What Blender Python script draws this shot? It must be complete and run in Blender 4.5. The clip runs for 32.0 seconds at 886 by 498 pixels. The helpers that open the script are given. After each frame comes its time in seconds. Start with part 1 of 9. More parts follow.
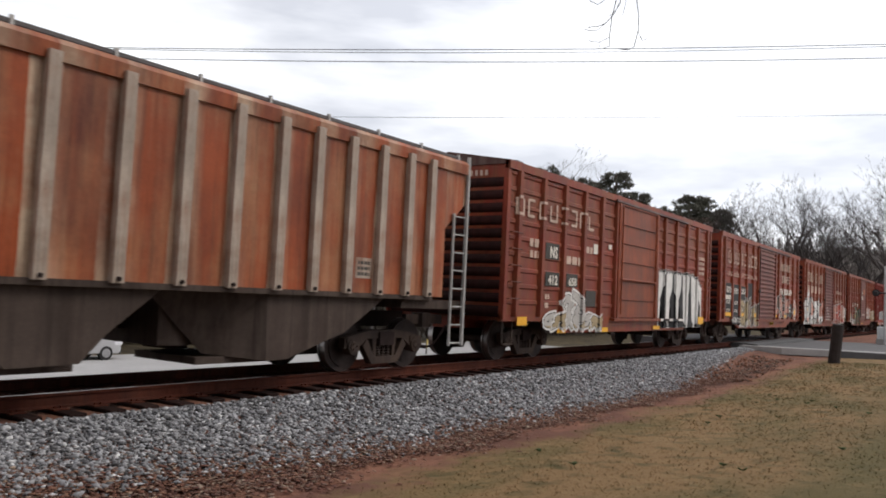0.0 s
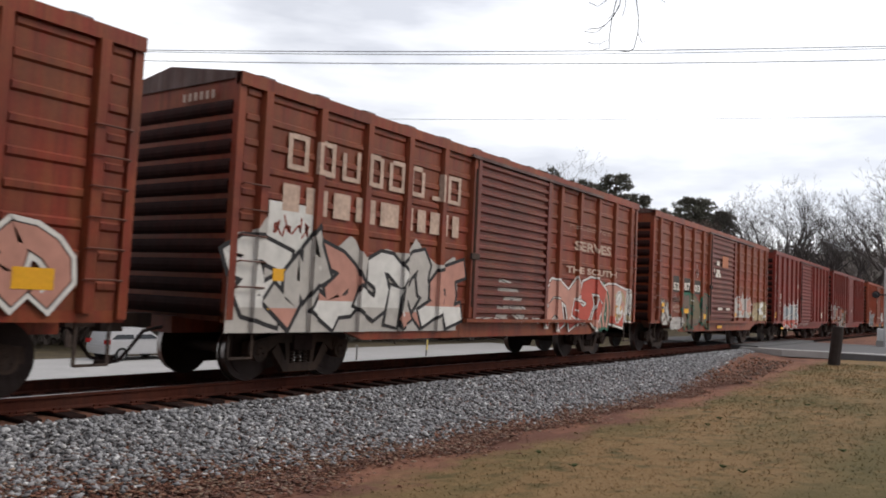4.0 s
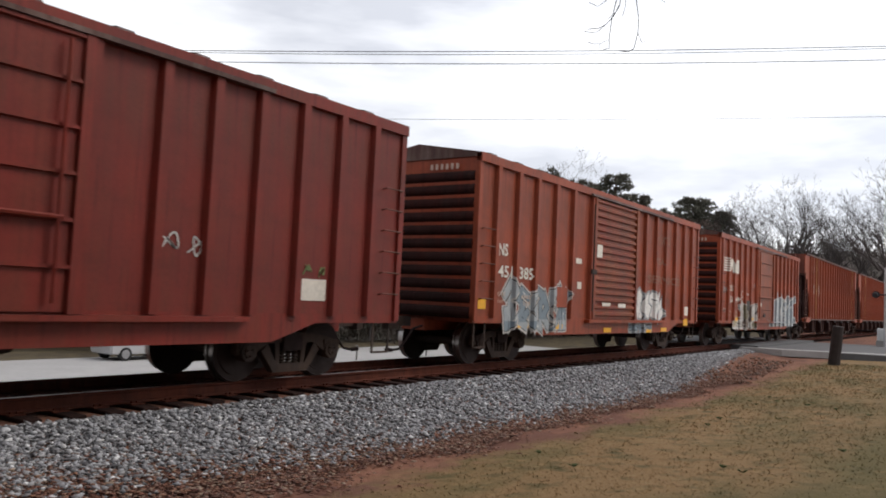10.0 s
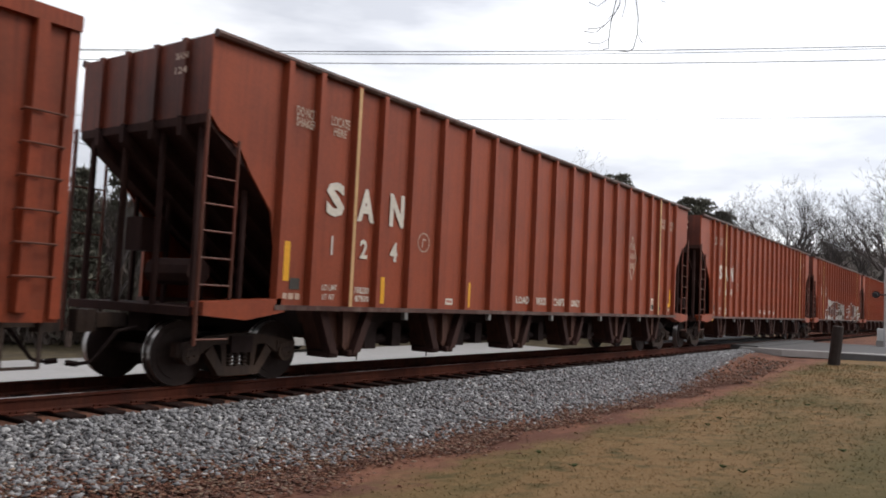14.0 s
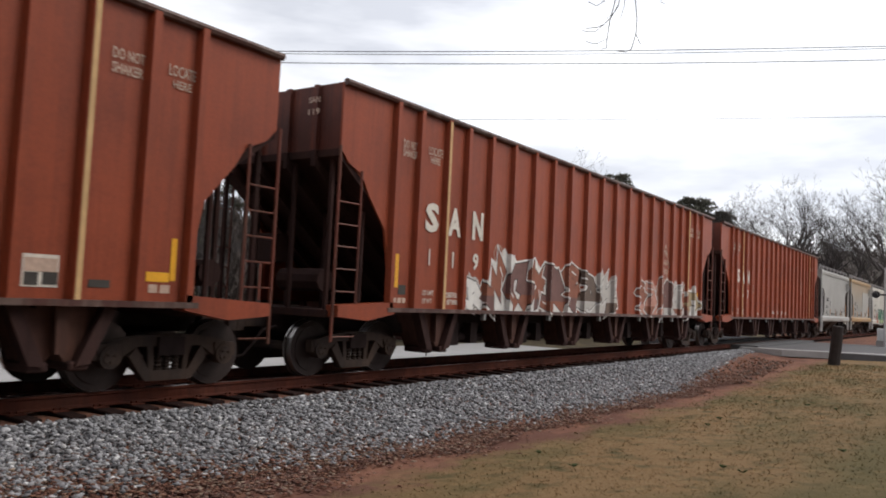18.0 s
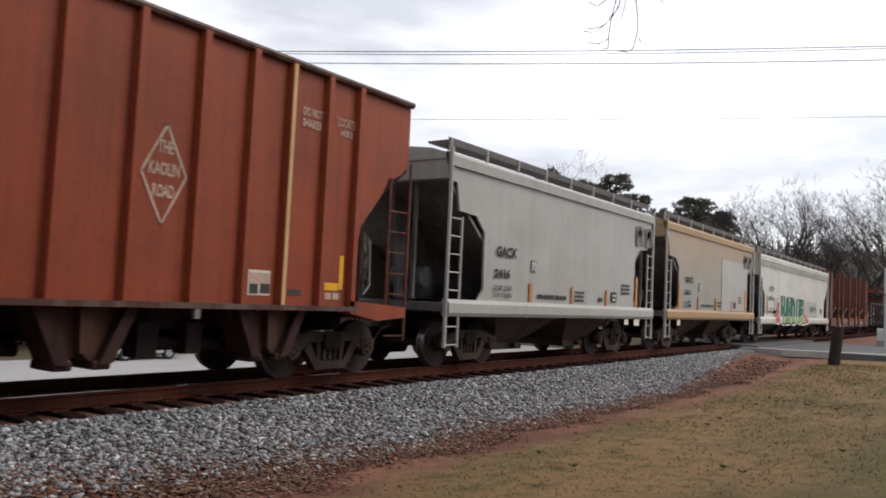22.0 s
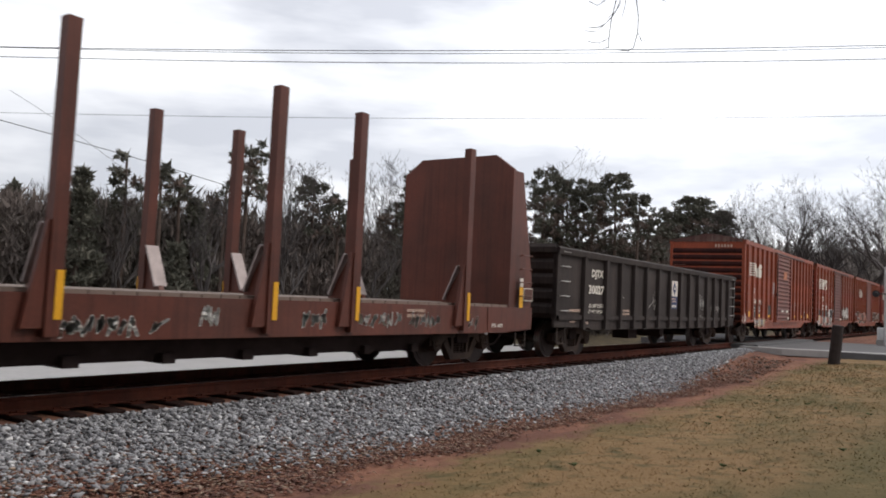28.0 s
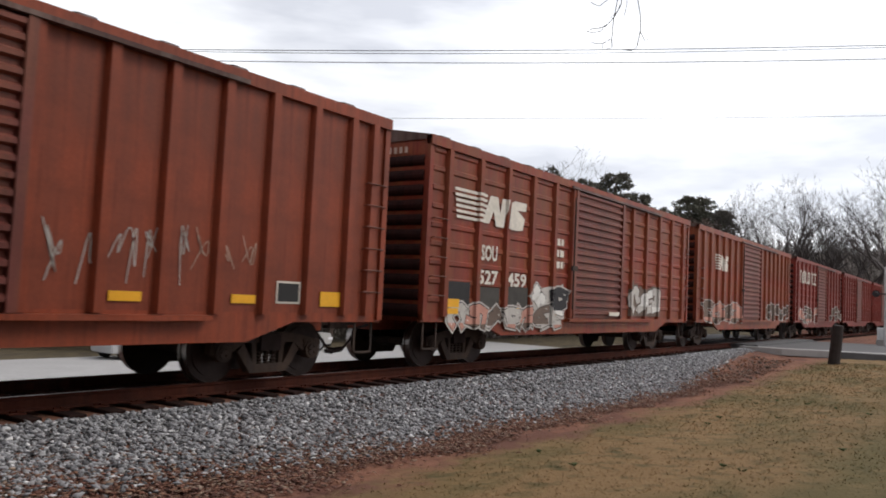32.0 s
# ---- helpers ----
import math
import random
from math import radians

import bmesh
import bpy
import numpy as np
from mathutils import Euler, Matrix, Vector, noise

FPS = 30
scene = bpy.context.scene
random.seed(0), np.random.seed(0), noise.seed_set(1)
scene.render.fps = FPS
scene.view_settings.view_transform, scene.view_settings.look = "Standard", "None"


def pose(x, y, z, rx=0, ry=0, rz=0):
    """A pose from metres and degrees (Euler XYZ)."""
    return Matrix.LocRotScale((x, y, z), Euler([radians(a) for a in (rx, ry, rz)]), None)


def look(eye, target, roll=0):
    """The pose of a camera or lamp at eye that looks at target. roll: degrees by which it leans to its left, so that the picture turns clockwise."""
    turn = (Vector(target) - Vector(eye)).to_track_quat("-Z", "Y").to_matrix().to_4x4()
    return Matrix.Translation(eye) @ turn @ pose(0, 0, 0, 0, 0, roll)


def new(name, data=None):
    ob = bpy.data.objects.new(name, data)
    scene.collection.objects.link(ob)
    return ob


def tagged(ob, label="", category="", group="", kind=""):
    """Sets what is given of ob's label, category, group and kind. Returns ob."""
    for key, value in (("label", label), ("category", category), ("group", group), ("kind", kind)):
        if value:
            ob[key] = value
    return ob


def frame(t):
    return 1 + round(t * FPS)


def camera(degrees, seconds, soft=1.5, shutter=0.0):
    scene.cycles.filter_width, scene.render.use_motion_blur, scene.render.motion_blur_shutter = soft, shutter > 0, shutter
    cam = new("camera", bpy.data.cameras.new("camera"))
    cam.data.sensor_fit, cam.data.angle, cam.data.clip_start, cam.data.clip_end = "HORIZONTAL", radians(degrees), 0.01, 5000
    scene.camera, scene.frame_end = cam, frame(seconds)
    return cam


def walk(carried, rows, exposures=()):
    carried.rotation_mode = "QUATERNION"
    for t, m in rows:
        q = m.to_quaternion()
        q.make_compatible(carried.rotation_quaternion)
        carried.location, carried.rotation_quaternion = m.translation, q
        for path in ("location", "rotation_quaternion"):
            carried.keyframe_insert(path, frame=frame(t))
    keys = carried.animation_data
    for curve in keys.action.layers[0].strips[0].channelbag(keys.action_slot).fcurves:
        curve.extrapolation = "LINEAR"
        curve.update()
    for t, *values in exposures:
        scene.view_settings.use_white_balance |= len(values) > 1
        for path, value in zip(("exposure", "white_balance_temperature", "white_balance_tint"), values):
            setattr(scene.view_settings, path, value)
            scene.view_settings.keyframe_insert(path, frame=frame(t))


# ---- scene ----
from itertools import product

# camera, almost still on its stand
EYE = (0.0, -10.118, 1.402)
YAW, PITCH, ROLL = 54.887, 3.543, 2.710
cam = camera(58.94, 32.0, soft=1.8, shutter=0.12)


def aim(lift):
    a, b = radians(YAW), radians(PITCH + lift)
    way = Vector((math.sin(a) * math.cos(b), math.cos(a) * math.cos(b), math.sin(b)))
    return look(EYE, Vector(EYE) + way * 10, ROLL)


walk(cam, [(t, aim(d)) for t, d in (
    (0, -0.13), (1.0, -0.13), (1.6, 0), (6.2, 0), (6.8, -0.035), (7.4, 0), (12, 0), (22, 0), (22.6, -0.05), (24.5, -0.055),
    (25.1, -0.115), (25.6, -0.115), (27.5, -0.06), (28.0, -0.065), (28.6, -0.12), (29.5, -0.13), (30.0, -0.185),
    (30.6, -0.13), (31.0, -0.11), (31.5, -0.065), (32.0, -0.065))], [(0, 0.10), (32, 0.10)])

# overcast winter sky: a high bright cloud sheet over the clear-sky model
world = bpy.data.worlds.new("sky")
scene.world = world
world.use_nodes = True
wn, wl = world.node_tree.nodes, world.node_tree.links
bg = wn["Background"]
sky = wn.new("ShaderNodeTexSky")
sky.sky_type, sky.sun_disc = "NISHITA", False
sky.sun_elevation, sky.sun_rotation = radians(45), radians(138)
tc = wn.new("ShaderNodeTexCoord")
mp = wn.new("ShaderNodeMapping")
mp.inputs["Scale"].default_value = (1.2, 1.2, 5.0)
nz = wn.new("ShaderNodeTexNoise")
nz.inputs["Scale"].default_value, nz.inputs["Detail"].default_value = 2.2, 5
ramp = wn.new("ShaderNodeValToRGB")
ramp.color_ramp.elements[0].position, ramp.color_ramp.elements[0].color = 0.38, (5.3, 5.45, 5.95, 1)
ramp.color_ramp.elements[1].position, ramp.color_ramp.elements[1].color = 0.64, (9.9, 9.95, 10.2, 1)
mix = wn.new("ShaderNodeMixRGB")
mix.inputs[0].default_value = 0.93
wl.new(tc.outputs["Generated"], mp.inputs["Vector"])
wl.new(mp.outputs[0], nz.inputs["Vector"])
wl.new(nz.outputs["Fac"], ramp.inputs[0])
wl.new(sky.outputs[0], mix.inputs[1])
wl.new(ramp.outputs[0], mix.inputs[2])
# the cloud sheet is brighter on the sun's side
glow = wn.new("ShaderNodeVectorMath")
glow.operation = "DOT_PRODUCT"
glow.inputs[1].default_value = (0.473, -0.520, 0.710)
wl.new(tc.outputs["Generated"], glow.inputs[0])
bright = wn.new("ShaderNodeMapRange")
bright.inputs[1].default_value, bright.inputs[2].default_value = -0.55, 0.75
bright.inputs[3].default_value, bright.inputs[4].default_value = 0.66, 1.20
wl.new(glow.outputs["Value"], bright.inputs[0])
lit = wn.new("ShaderNodeVectorMath")
lit.operation = "SCALE"
wl.new(mix.outputs[0], lit.inputs[0])
wl.new(bright.outputs[0], lit.inputs["Scale"])
wl.new(lit.outputs[0], bg.inputs["Color"])
bg.inputs["Strength"].default_value = 0.14

sun = new("sun", bpy.data.lights.new("sun", "SUN"))
sun.data.energy, sun.data.angle, sun.data.color = 1.35, radians(24), (1, 0.93, 0.83)
sun.matrix_world = look((0, 0, 0), (-0.50, 0.55, -0.75))


# ---------------------------------------------------------------- materials
def nodes_of(m):
    m.use_nodes = True
    return m.node_tree.nodes, m.node_tree.links, m.node_tree.nodes["Principled BSDF"]


def plain(name, rgb, rough=0.6, metal=0.0, vary=0.15, scale=8.0, bump=0.15, random_amount=0.0, spec=0.3):
    """A surface of one colour with two scales of mottling and a fine relief."""
    m = bpy.data.materials.new(name)
    n, l, b = nodes_of(m)
    t = n.new("ShaderNodeTexCoord")
    a = n.new("ShaderNodeTexNoise")
    a.inputs["Scale"].default_value, a.inputs["Detail"].default_value = scale, 6
    c = n.new("ShaderNodeTexNoise")
    c.inputs["Scale"].default_value, c.inputs["Detail"].default_value = scale * 0.13, 3
    l.new(t.outputs["Object"], a.inputs["Vector"])
    l.new(t.outputs["Object"], c.inputs["Vector"])
    add = n.new("ShaderNodeMath")
    l.new(a.outputs["Fac"], add.inputs[0])
    l.new(c.outputs["Fac"], add.inputs[1])
    r = n.new("ShaderNodeMapRange")
    r.inputs[1].default_value, r.inputs[2].default_value = 0.6, 1.4
    r.inputs[3].default_value, r.inputs[4].default_value = 1 - vary, 1 + vary
    l.new(add.outputs[0], r.inputs[0])
    h = n.new("ShaderNodeHueSaturation")
    h.inputs["Color"].default_value = (*rgb, 1)
    if random_amount:
        o = n.new("ShaderNodeObjectInfo")
        k = n.new("ShaderNodeMapRange")
        k.inputs[3].default_value, k.inputs[4].default_value = 1 - random_amount, 1 + random_amount
        l.new(o.outputs["Random"], k.inputs[0])
        mu = n.new("ShaderNodeMath")
        mu.operation = "MULTIPLY"
        l.new(r.outputs[0], mu.inputs[0])
        l.new(k.outputs[0], mu.inputs[1])
        l.new(mu.outputs[0], h.inputs["Value"])
    else:
        l.new(r.outputs[0], h.inputs["Value"])
    l.new(h.outputs[0], b.inputs["Base Color"])
    b.inputs["Roughness"].default_value, b.inputs["Metallic"].default_value = rough, metal
    b.inputs["Specular IOR Level"].default_value = spec
    if bump:
        bp = n.new("ShaderNodeBump")
        bp.inputs["Strength"].default_value, bp.inputs["Distance"].default_value = bump, 0.01
        l.new(a.outputs["Fac"], bp.inputs["Height"])
        l.new(bp.outputs[0], b.inputs["Normal"])
    return m


def weathered(name, paint, rust, amount=0.5, streak=5.0, grime=(0.035, 0.028, 0.025), grime_amount=0.45, rough=0.5, sharp=0.12, spec=0.24, fade=None, runs=None, scatter=False, uneven=0.2):
    """Old paint on steel: run-down rust streaks, blotches and road grime."""
    m = bpy.data.materials.new(name)
    n, l, b = nodes_of(m)
    t = n.new("ShaderNodeTexCoord")

    spot = t.outputs["Object"]
    if scatter:  # no two alike pieces show the same stains
        oi = n.new("ShaderNodeObjectInfo")
        far = n.new("ShaderNodeMath")
        far.operation = "MULTIPLY"
        l.new(oi.outputs["Random"], far.inputs[0])
        far.inputs[1].default_value = 60.0
        va = n.new("ShaderNodeVectorMath")
        l.new(spot, va.inputs[0])
        l.new(far.outputs[0], va.inputs[1])
        spot = va.outputs[0]

    def noise_at(sx, sy, sz, detail=5, rough_=0.6):
        q = n.new("ShaderNodeMapping")
        q.inputs["Scale"].default_value = (sx, sy, sz)
        l.new(spot, q.inputs["Vector"])
        z = n.new("ShaderNodeTexNoise")
        z.inputs["Scale"].default_value, z.inputs["Detail"].default_value = 1.0, detail
        z.inputs["Roughness"].default_value = rough_
        l.new(q.outputs[0], z.inputs["Vector"])
        return z.outputs["Fac"]

    def ramp_(fac, lo, hi):
        r = n.new("ShaderNodeMapRange")
        r.inputs[1].default_value, r.inputs[2].default_value = lo, hi
        l.new(fac, r.inputs[0])
        return r.outputs[0]

    def mixed(fac, a, c):
        x = n.new("ShaderNodeMixRGB")
        l.new(fac, x.inputs[0])
        for i, v in ((1, a), (2, c)):
            if isinstance(v, tuple):
                x.inputs[i].default_value = (*v, 1)
            else:
                l.new(v, x.inputs[i])
        return x.outputs[0]

    streaks = noise_at(streak, streak, 0.25)
    blotch = noise_at(0.7, 0.7, 0.9, 6)
    grain = noise_at(22, 22, 22, 6, 0.7)
    both = n.new("ShaderNodeMath")
    l.new(streaks, both.inputs[0])
    l.new(blotch, both.inputs[1])
    mean = 1.0 + 0.22 * (0.5 - amount) * 2
    rusty = ramp_(both.outputs[0], mean - sharp, mean + sharp)
    col = mixed(rusty, paint, rust)
    if fade:  # dust that lies on the upper part and thins out downwards
        low, high, dust = fade
        sp = n.new("ShaderNodeSeparateXYZ")
        l.new(t.outputs["Object"], sp.inputs[0])
        wv = n.new("ShaderNodeMath")
        wv.operation = "MULTIPLY_ADD"
        l.new(blotch, wv.inputs[0])
        wv.inputs[1].default_value = 1.1
        l.new(sp.outputs["Z"], wv.inputs[2])
        col = mixed(ramp_(wv.outputs[0], low + 0.55, high + 0.55), col, dust)
    if runs:  # pale old paint left beside each post
        start, step, pale = runs
        sp = n.new("ShaderNodeSeparateXYZ")
        l.new(t.outputs["Object"], sp.inputs[0])
        ma = n.new("ShaderNodeMath")
        ma.operation = "MULTIPLY_ADD"
        l.new(sp.outputs["X"], ma.inputs[0])
        ma.inputs[1].default_value, ma.inputs[2].default_value = 1 / step, -start / step + 40
        jig = n.new("ShaderNodeMath")
        jig.operation = "MULTIPLY_ADD"
        l.new(streaks, jig.inputs[0])
        jig.inputs[1].default_value = 0.35
        l.new(ma.outputs[0], jig.inputs[2])
        fr = n.new("ShaderNodeMath")
        fr.operation = "FRACT"
        l.new(jig.outputs[0], fr.inputs[0])
        rim = n.new("ShaderNodeMath")
        rim.operation = "MULTIPLY"
        l.new(ramp_(fr.outputs[0], 0.55, 0.20), rim.inputs[0])
        l.new(ramp_(blotch, 0.34, 0.58), rim.inputs[1])
        col = mixed(rim.outputs[0], col, pale)
    fine = ramp_(grain, 0.25, 0.75)
    dirt = noise_at(1.6, 1.6, 0.5, 6)
    dr = n.new("ShaderNodeMath")
    dr.operation = "MULTIPLY"
    l.new(ramp_(dirt, 0.45, 0.75), dr.inputs[0])
    dr.inputs[1].default_value = grime_amount
    col = mixed(dr.outputs[0], col, grime)
    h = n.new("ShaderNodeHueSaturation")
    l.new(col, h.inputs["Color"])
    v = n.new("ShaderNodeMapRange")
    v.inputs[3].default_value, v.inputs[4].default_value = 0.86, 1.14
    l.new(fine, v.inputs[0])
    # broad fading of the paint and thin dark runs of dirt
    broad = n.new("ShaderNodeMapRange")
    broad.inputs[1].default_value, broad.inputs[2].default_value = 0.32, 0.68
    broad.inputs[3].default_value, broad.inputs[4].default_value = 0.95 - uneven, 0.95 + uneven
    l.new(noise_at(0.45, 0.45, 0.8, 4), broad.inputs[0])
    drips = n.new("ShaderNodeMapRange")
    drips.inputs[1].default_value, drips.inputs[2].default_value = 0.52, 0.74
    drips.inputs[3].default_value, drips.inputs[4].default_value = 1.0, 1.0 - 1.9 * uneven
    l.new(noise_at(13, 13, 0.45, 4), drips.inputs[0])
    m1, m2 = n.new("ShaderNodeMath"), n.new("ShaderNodeMath")
    m1.operation = m2.operation = "MULTIPLY"
    l.new(v.outputs[0], m1.inputs[0])
    l.new(broad.outputs[0], m1.inputs[1])
    l.new(m1.outputs[0], m2.inputs[0])
    l.new(drips.outputs[0], m2.inputs[1])
    l.new(m2.outputs[0], h.inputs["Value"])
    l.new(h.outputs[0], b.inputs["Base Color"])
    b.inputs["Roughness"].default_value = rough
    b.inputs["Specular IOR Level"].default_value = spec
    bp = n.new("ShaderNodeBump")
    bp.inputs["Strength"].default_value, bp.inputs["Distance"].default_value = 0.25, 0.012
    l.new(both.outputs[0], bp.inputs["Height"])
    l.new(bp.outputs[0], b.inputs["Normal"])
    return m


RUST = (0.16, 0.045, 0.018)
M = {
    "boxred": weathered("boxcar_red", (0.225, 0.034, 0.016), (0.225, 0.058, 0.021), 0.45, grime_amount=0.42),
    "boxred2": weathered("boxcar_brown", (0.218, 0.037, 0.017), (0.225, 0.058, 0.022), 0.5, grime_amount=0.45),
    "eecred": weathered("maroon_paint", (0.190, 0.023, 0.015), (0.170, 0.028, 0.016), 0.35, grime_amount=0.3),
    "nsred": weathered("orange_brown_paint", (0.290, 0.054, 0.021), (0.245, 0.050, 0.020), 0.45, grime_amount=0.32),
    "sanred": weathered("hopper_brown", (0.285, 0.058, 0.023), (0.245, 0.050, 0.021), 0.45, grime_amount=0.22, uneven=0.08),
    "doorred": weathered("door_purple_brown", (0.165, 0.044, 0.034), (0.180, 0.058, 0.036), 0.4),
    "doororange": weathered("door_orange", (0.260, 0.054, 0.015), (0.200, 0.046, 0.018), 0.4),
    "nsbrown": weathered("red_brown_paint", (0.255, 0.050, 0.020), (0.215, 0.045, 0.019), 0.45, grime_amount=0.32),
    "roofmat": weathered("roof_brown", (0.080, 0.032, 0.025), (0.14, 0.09, 0.075), 0.4),
    "hoprust": weathered("grey_paint_run_with_rust", (0.36, 0.17, 0.085), (0.29, 0.062, 0.018), 0.80, streak=4.0, grime=(0.13, 0.034, 0.018), grime_amount=0.95, sharp=0.2, runs=(0.0, 0.83, (0.50, 0.37, 0.26)), scatter=True),
    "hopgrey": weathered("rust_bare_grey", (0.46, 0.37, 0.30), (0.26, 0.12, 0.07), 0.25, streak=5.0),
    "grey": weathered("hopper_grey", (0.37, 0.353, 0.328), (0.335, 0.318, 0.29), 0.4, streak=4.0, grime=(0.30, 0.28, 0.25), grime_amount=0.35, rough=0.45, spec=0.40, uneven=0.05),
    "tan": weathered("tan_stained_grey", (0.27, 0.255, 0.228), (0.25, 0.232, 0.20), 0.4, streak=0.6, grime=(0.36, 0.32, 0.27), grime_amount=0.25, rough=0.45, fade=(2.2, 4.2, (0.33, 0.210, 0.100)), spec=0.40, uneven=0.05),
    "tanband": weathered("tan_band", (0.34, 0.205, 0.085), (0.31, 0.195, 0.098), 0.4, streak=0.6, grime_amount=0.1, spec=0.40, uneven=0.05),
    "white": weathered("hopper_white", (0.54, 0.51, 0.46), (0.49, 0.46, 0.40), 0.4, streak=0.8, grime=(0.34, 0.32, 0.29), grime_amount=0.35, rough=0.45, spec=0.40, uneven=0.05),
    "gondola": weathered("gondola_black", (0.035, 0.027, 0.025), (0.048, 0.036, 0.032), 0.4, grime=(0.05, 0.043, 0.042), grime_amount=0.3, rough=0.7, spec=0.15),
    "flatred": weathered("flatcar_brown", (0.118, 0.034, 0.022), (0.096, 0.030, 0.020), 0.45, streak=1.6, grime_amount=0.25, spec=0.25),
    "endred": weathered("shaded_end_brown", (0.038, 0.012, 0.010), (0.026, 0.010, 0.009), 0.5, grime_amount=0.5, rough=0.8, spec=0.08),
    "darksteel": weathered("near_black_steel", (0.048, 0.026, 0.024), (0.060, 0.030, 0.025), 0.4, grime_amount=0.3, rough=0.85, spec=0.08),
    "endmix": weathered("hopper_end_brown", (0.160, 0.040, 0.023), (0.095, 0.028, 0.020), 0.5, grime_amount=0.5),
    "under": plain("underframe_black", (0.032, 0.023, 0.022), 0.95, 0, 0.3, 6, spec=0.05),
    "truck": weathered("truck_steel", (0.044, 0.033, 0.030), (0.066, 0.045, 0.036), 0.45, grime_amount=0.4, rough=0.8, spec=0.12),
    "wheel": plain("wheel_steel", (0.040, 0.029, 0.027), 0.7, 0.1, 0.3, 14, spec=0.15),
    "tread": plain("wheel_tread", (0.35, 0.33, 0.32), 0.3, 0.9, 0.1, 20),
    "steelgrey": plain("ladder_steel", (0.40, 0.385, 0.37), 0.6, 0.2, 0.2, 10),
    "rung_red": weathered("ladder_red", (0.16, 0.045, 0.03), (0.12, 0.05, 0.035), 0.5),
    "yellow": plain("reflector_yellow", (0.72, 0.36, 0.015), 0.45, 0, 0.12, 20),
    "orange": plain("reflector_orange", (0.44, 0.165, 0.025), 0.45, 0, 0.15, 20),
    "letter": plain("stencil_white", (0.62, 0.57, 0.50), 0.7, 0, 0.2, 14),
    "faint": plain("stencil_ghost", (0.24, 0.11, 0.075), 0.7, 0, 0.35, 14),
    "letterdim": plain("stencil_faded", (0.46, 0.33, 0.26), 0.7, 0, 0.35, 14),
    "black": plain("stencil_black", (0.025, 0.024, 0.026), 0.7, 0, 0.2, 14),
    "greylogo": plain("logo_grey", (0.16, 0.155, 0.15), 0.7, 0, 0.2, 10),
    "blacksheet": plain("black_patch", (0.022, 0.021, 0.022), 0.7, 0, 0.3, 6),
    "darkpatch": plain("dark_patch", (0.055, 0.05, 0.045), 0.8, 0, 0.3, 6),
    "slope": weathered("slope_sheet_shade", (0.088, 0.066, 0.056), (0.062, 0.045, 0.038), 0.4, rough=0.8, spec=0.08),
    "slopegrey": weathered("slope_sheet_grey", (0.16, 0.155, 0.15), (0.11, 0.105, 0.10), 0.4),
    "grating": plain("walkway_grating", (0.11, 0.10, 0.10), 0.7, 0.3, 0.2, 14),
    "wood_deck": plain("deck_planks", (0.16, 0.12, 0.10), 0.8, 0, 0.3, 5),
}
for key, rgb in {"g_white": (0.62, 0.60, 0.57), "g_silver": (0.30, 0.32, 0.33), "g_black": (0.022, 0.02, 0.022), "g_red": (0.42, 0.075, 0.05),
                 "g_pink": (0.45, 0.22, 0.17), "g_green": (0.012, 0.13, 0.065), "g_lime": (0.27, 0.37, 0.16), "g_blue": (0.17, 0.21, 0.24),
                 "g_orange": (0.40, 0.15, 0.075), "g_tan": (0.34, 0.26, 0.15), "g_olive": (0.13, 0.105, 0.06), "g_teal": (0.02, 0.12, 0.075),
                 "g_brown": (0.13, 0.09, 0.07), "g_gray": (0.42, 0.39, 0.36), "g_blue2": (0.02, 0.03, 0.085), "g_yellow": (0.55, 0.40, 0.08), "g_clay": (0.24, 0.085, 0.05), "g_dusk": (0.15, 0.075, 0.065)}.items():
    M[key] = plain("spray_" + key[2:], rgb, 0.65, 0, 0.22, 5.0, 0.05)


# ---------------------------------------------------------------- small mesh helpers
def box(bm, x0, x1, y0, y1, z0, z1):
    v = [bm.verts.new((x, y, z)) for x in (x0, x1) for y in (y0, y1) for z in (z0, z1)]
    for f in ((0, 1, 3, 2), (4, 6, 7, 5), (0, 4, 5, 1), (2, 3, 7, 6), (0, 2, 6, 4), (1, 5, 7, 3)):
        bm.faces.new([v[i] for i in f])


def prism(bm, pts, axis, a, b):
    """A closed outline pts in two axes, drawn out from a to b along the third."""
    def at(q, w):
        return {"x": (w, q[0], q[1]), "y": (q[0], w, q[1]), "z": (q[0], q[1], w)}[axis]
    lo = [bm.verts.new(at(q, a)) for q in pts]
    hi = [bm.verts.new(at(q, b)) for q in pts]
    n = len(pts)
    bm.faces.new(lo)
    bm.faces.new(hi[::-1])
    for i in range(n):
        bm.faces.new((lo[i], hi[i], hi[(i + 1) % n], lo[(i + 1) % n]))


def rod(bm, p, q, r, n=6):
    p, q = Vector(p), Vector(q)
    d = (q - p).normalized()
    a = d.orthogonal().normalized()
    b = d.cross(a)
    ring = [[bm.verts.new(c + (a * math.cos(k * 2 * math.pi / n) + b * math.sin(k * 2 * math.pi / n)) * r) for k in range(n)] for c in (p, q)]
    for k in range(n):
        bm.faces.new((ring[0][k], ring[0][(k + 1) % n], ring[1][(k + 1) % n], ring[1][k]))
    bm.faces.new(ring[0][::-1])
    bm.faces.new(ring[1])


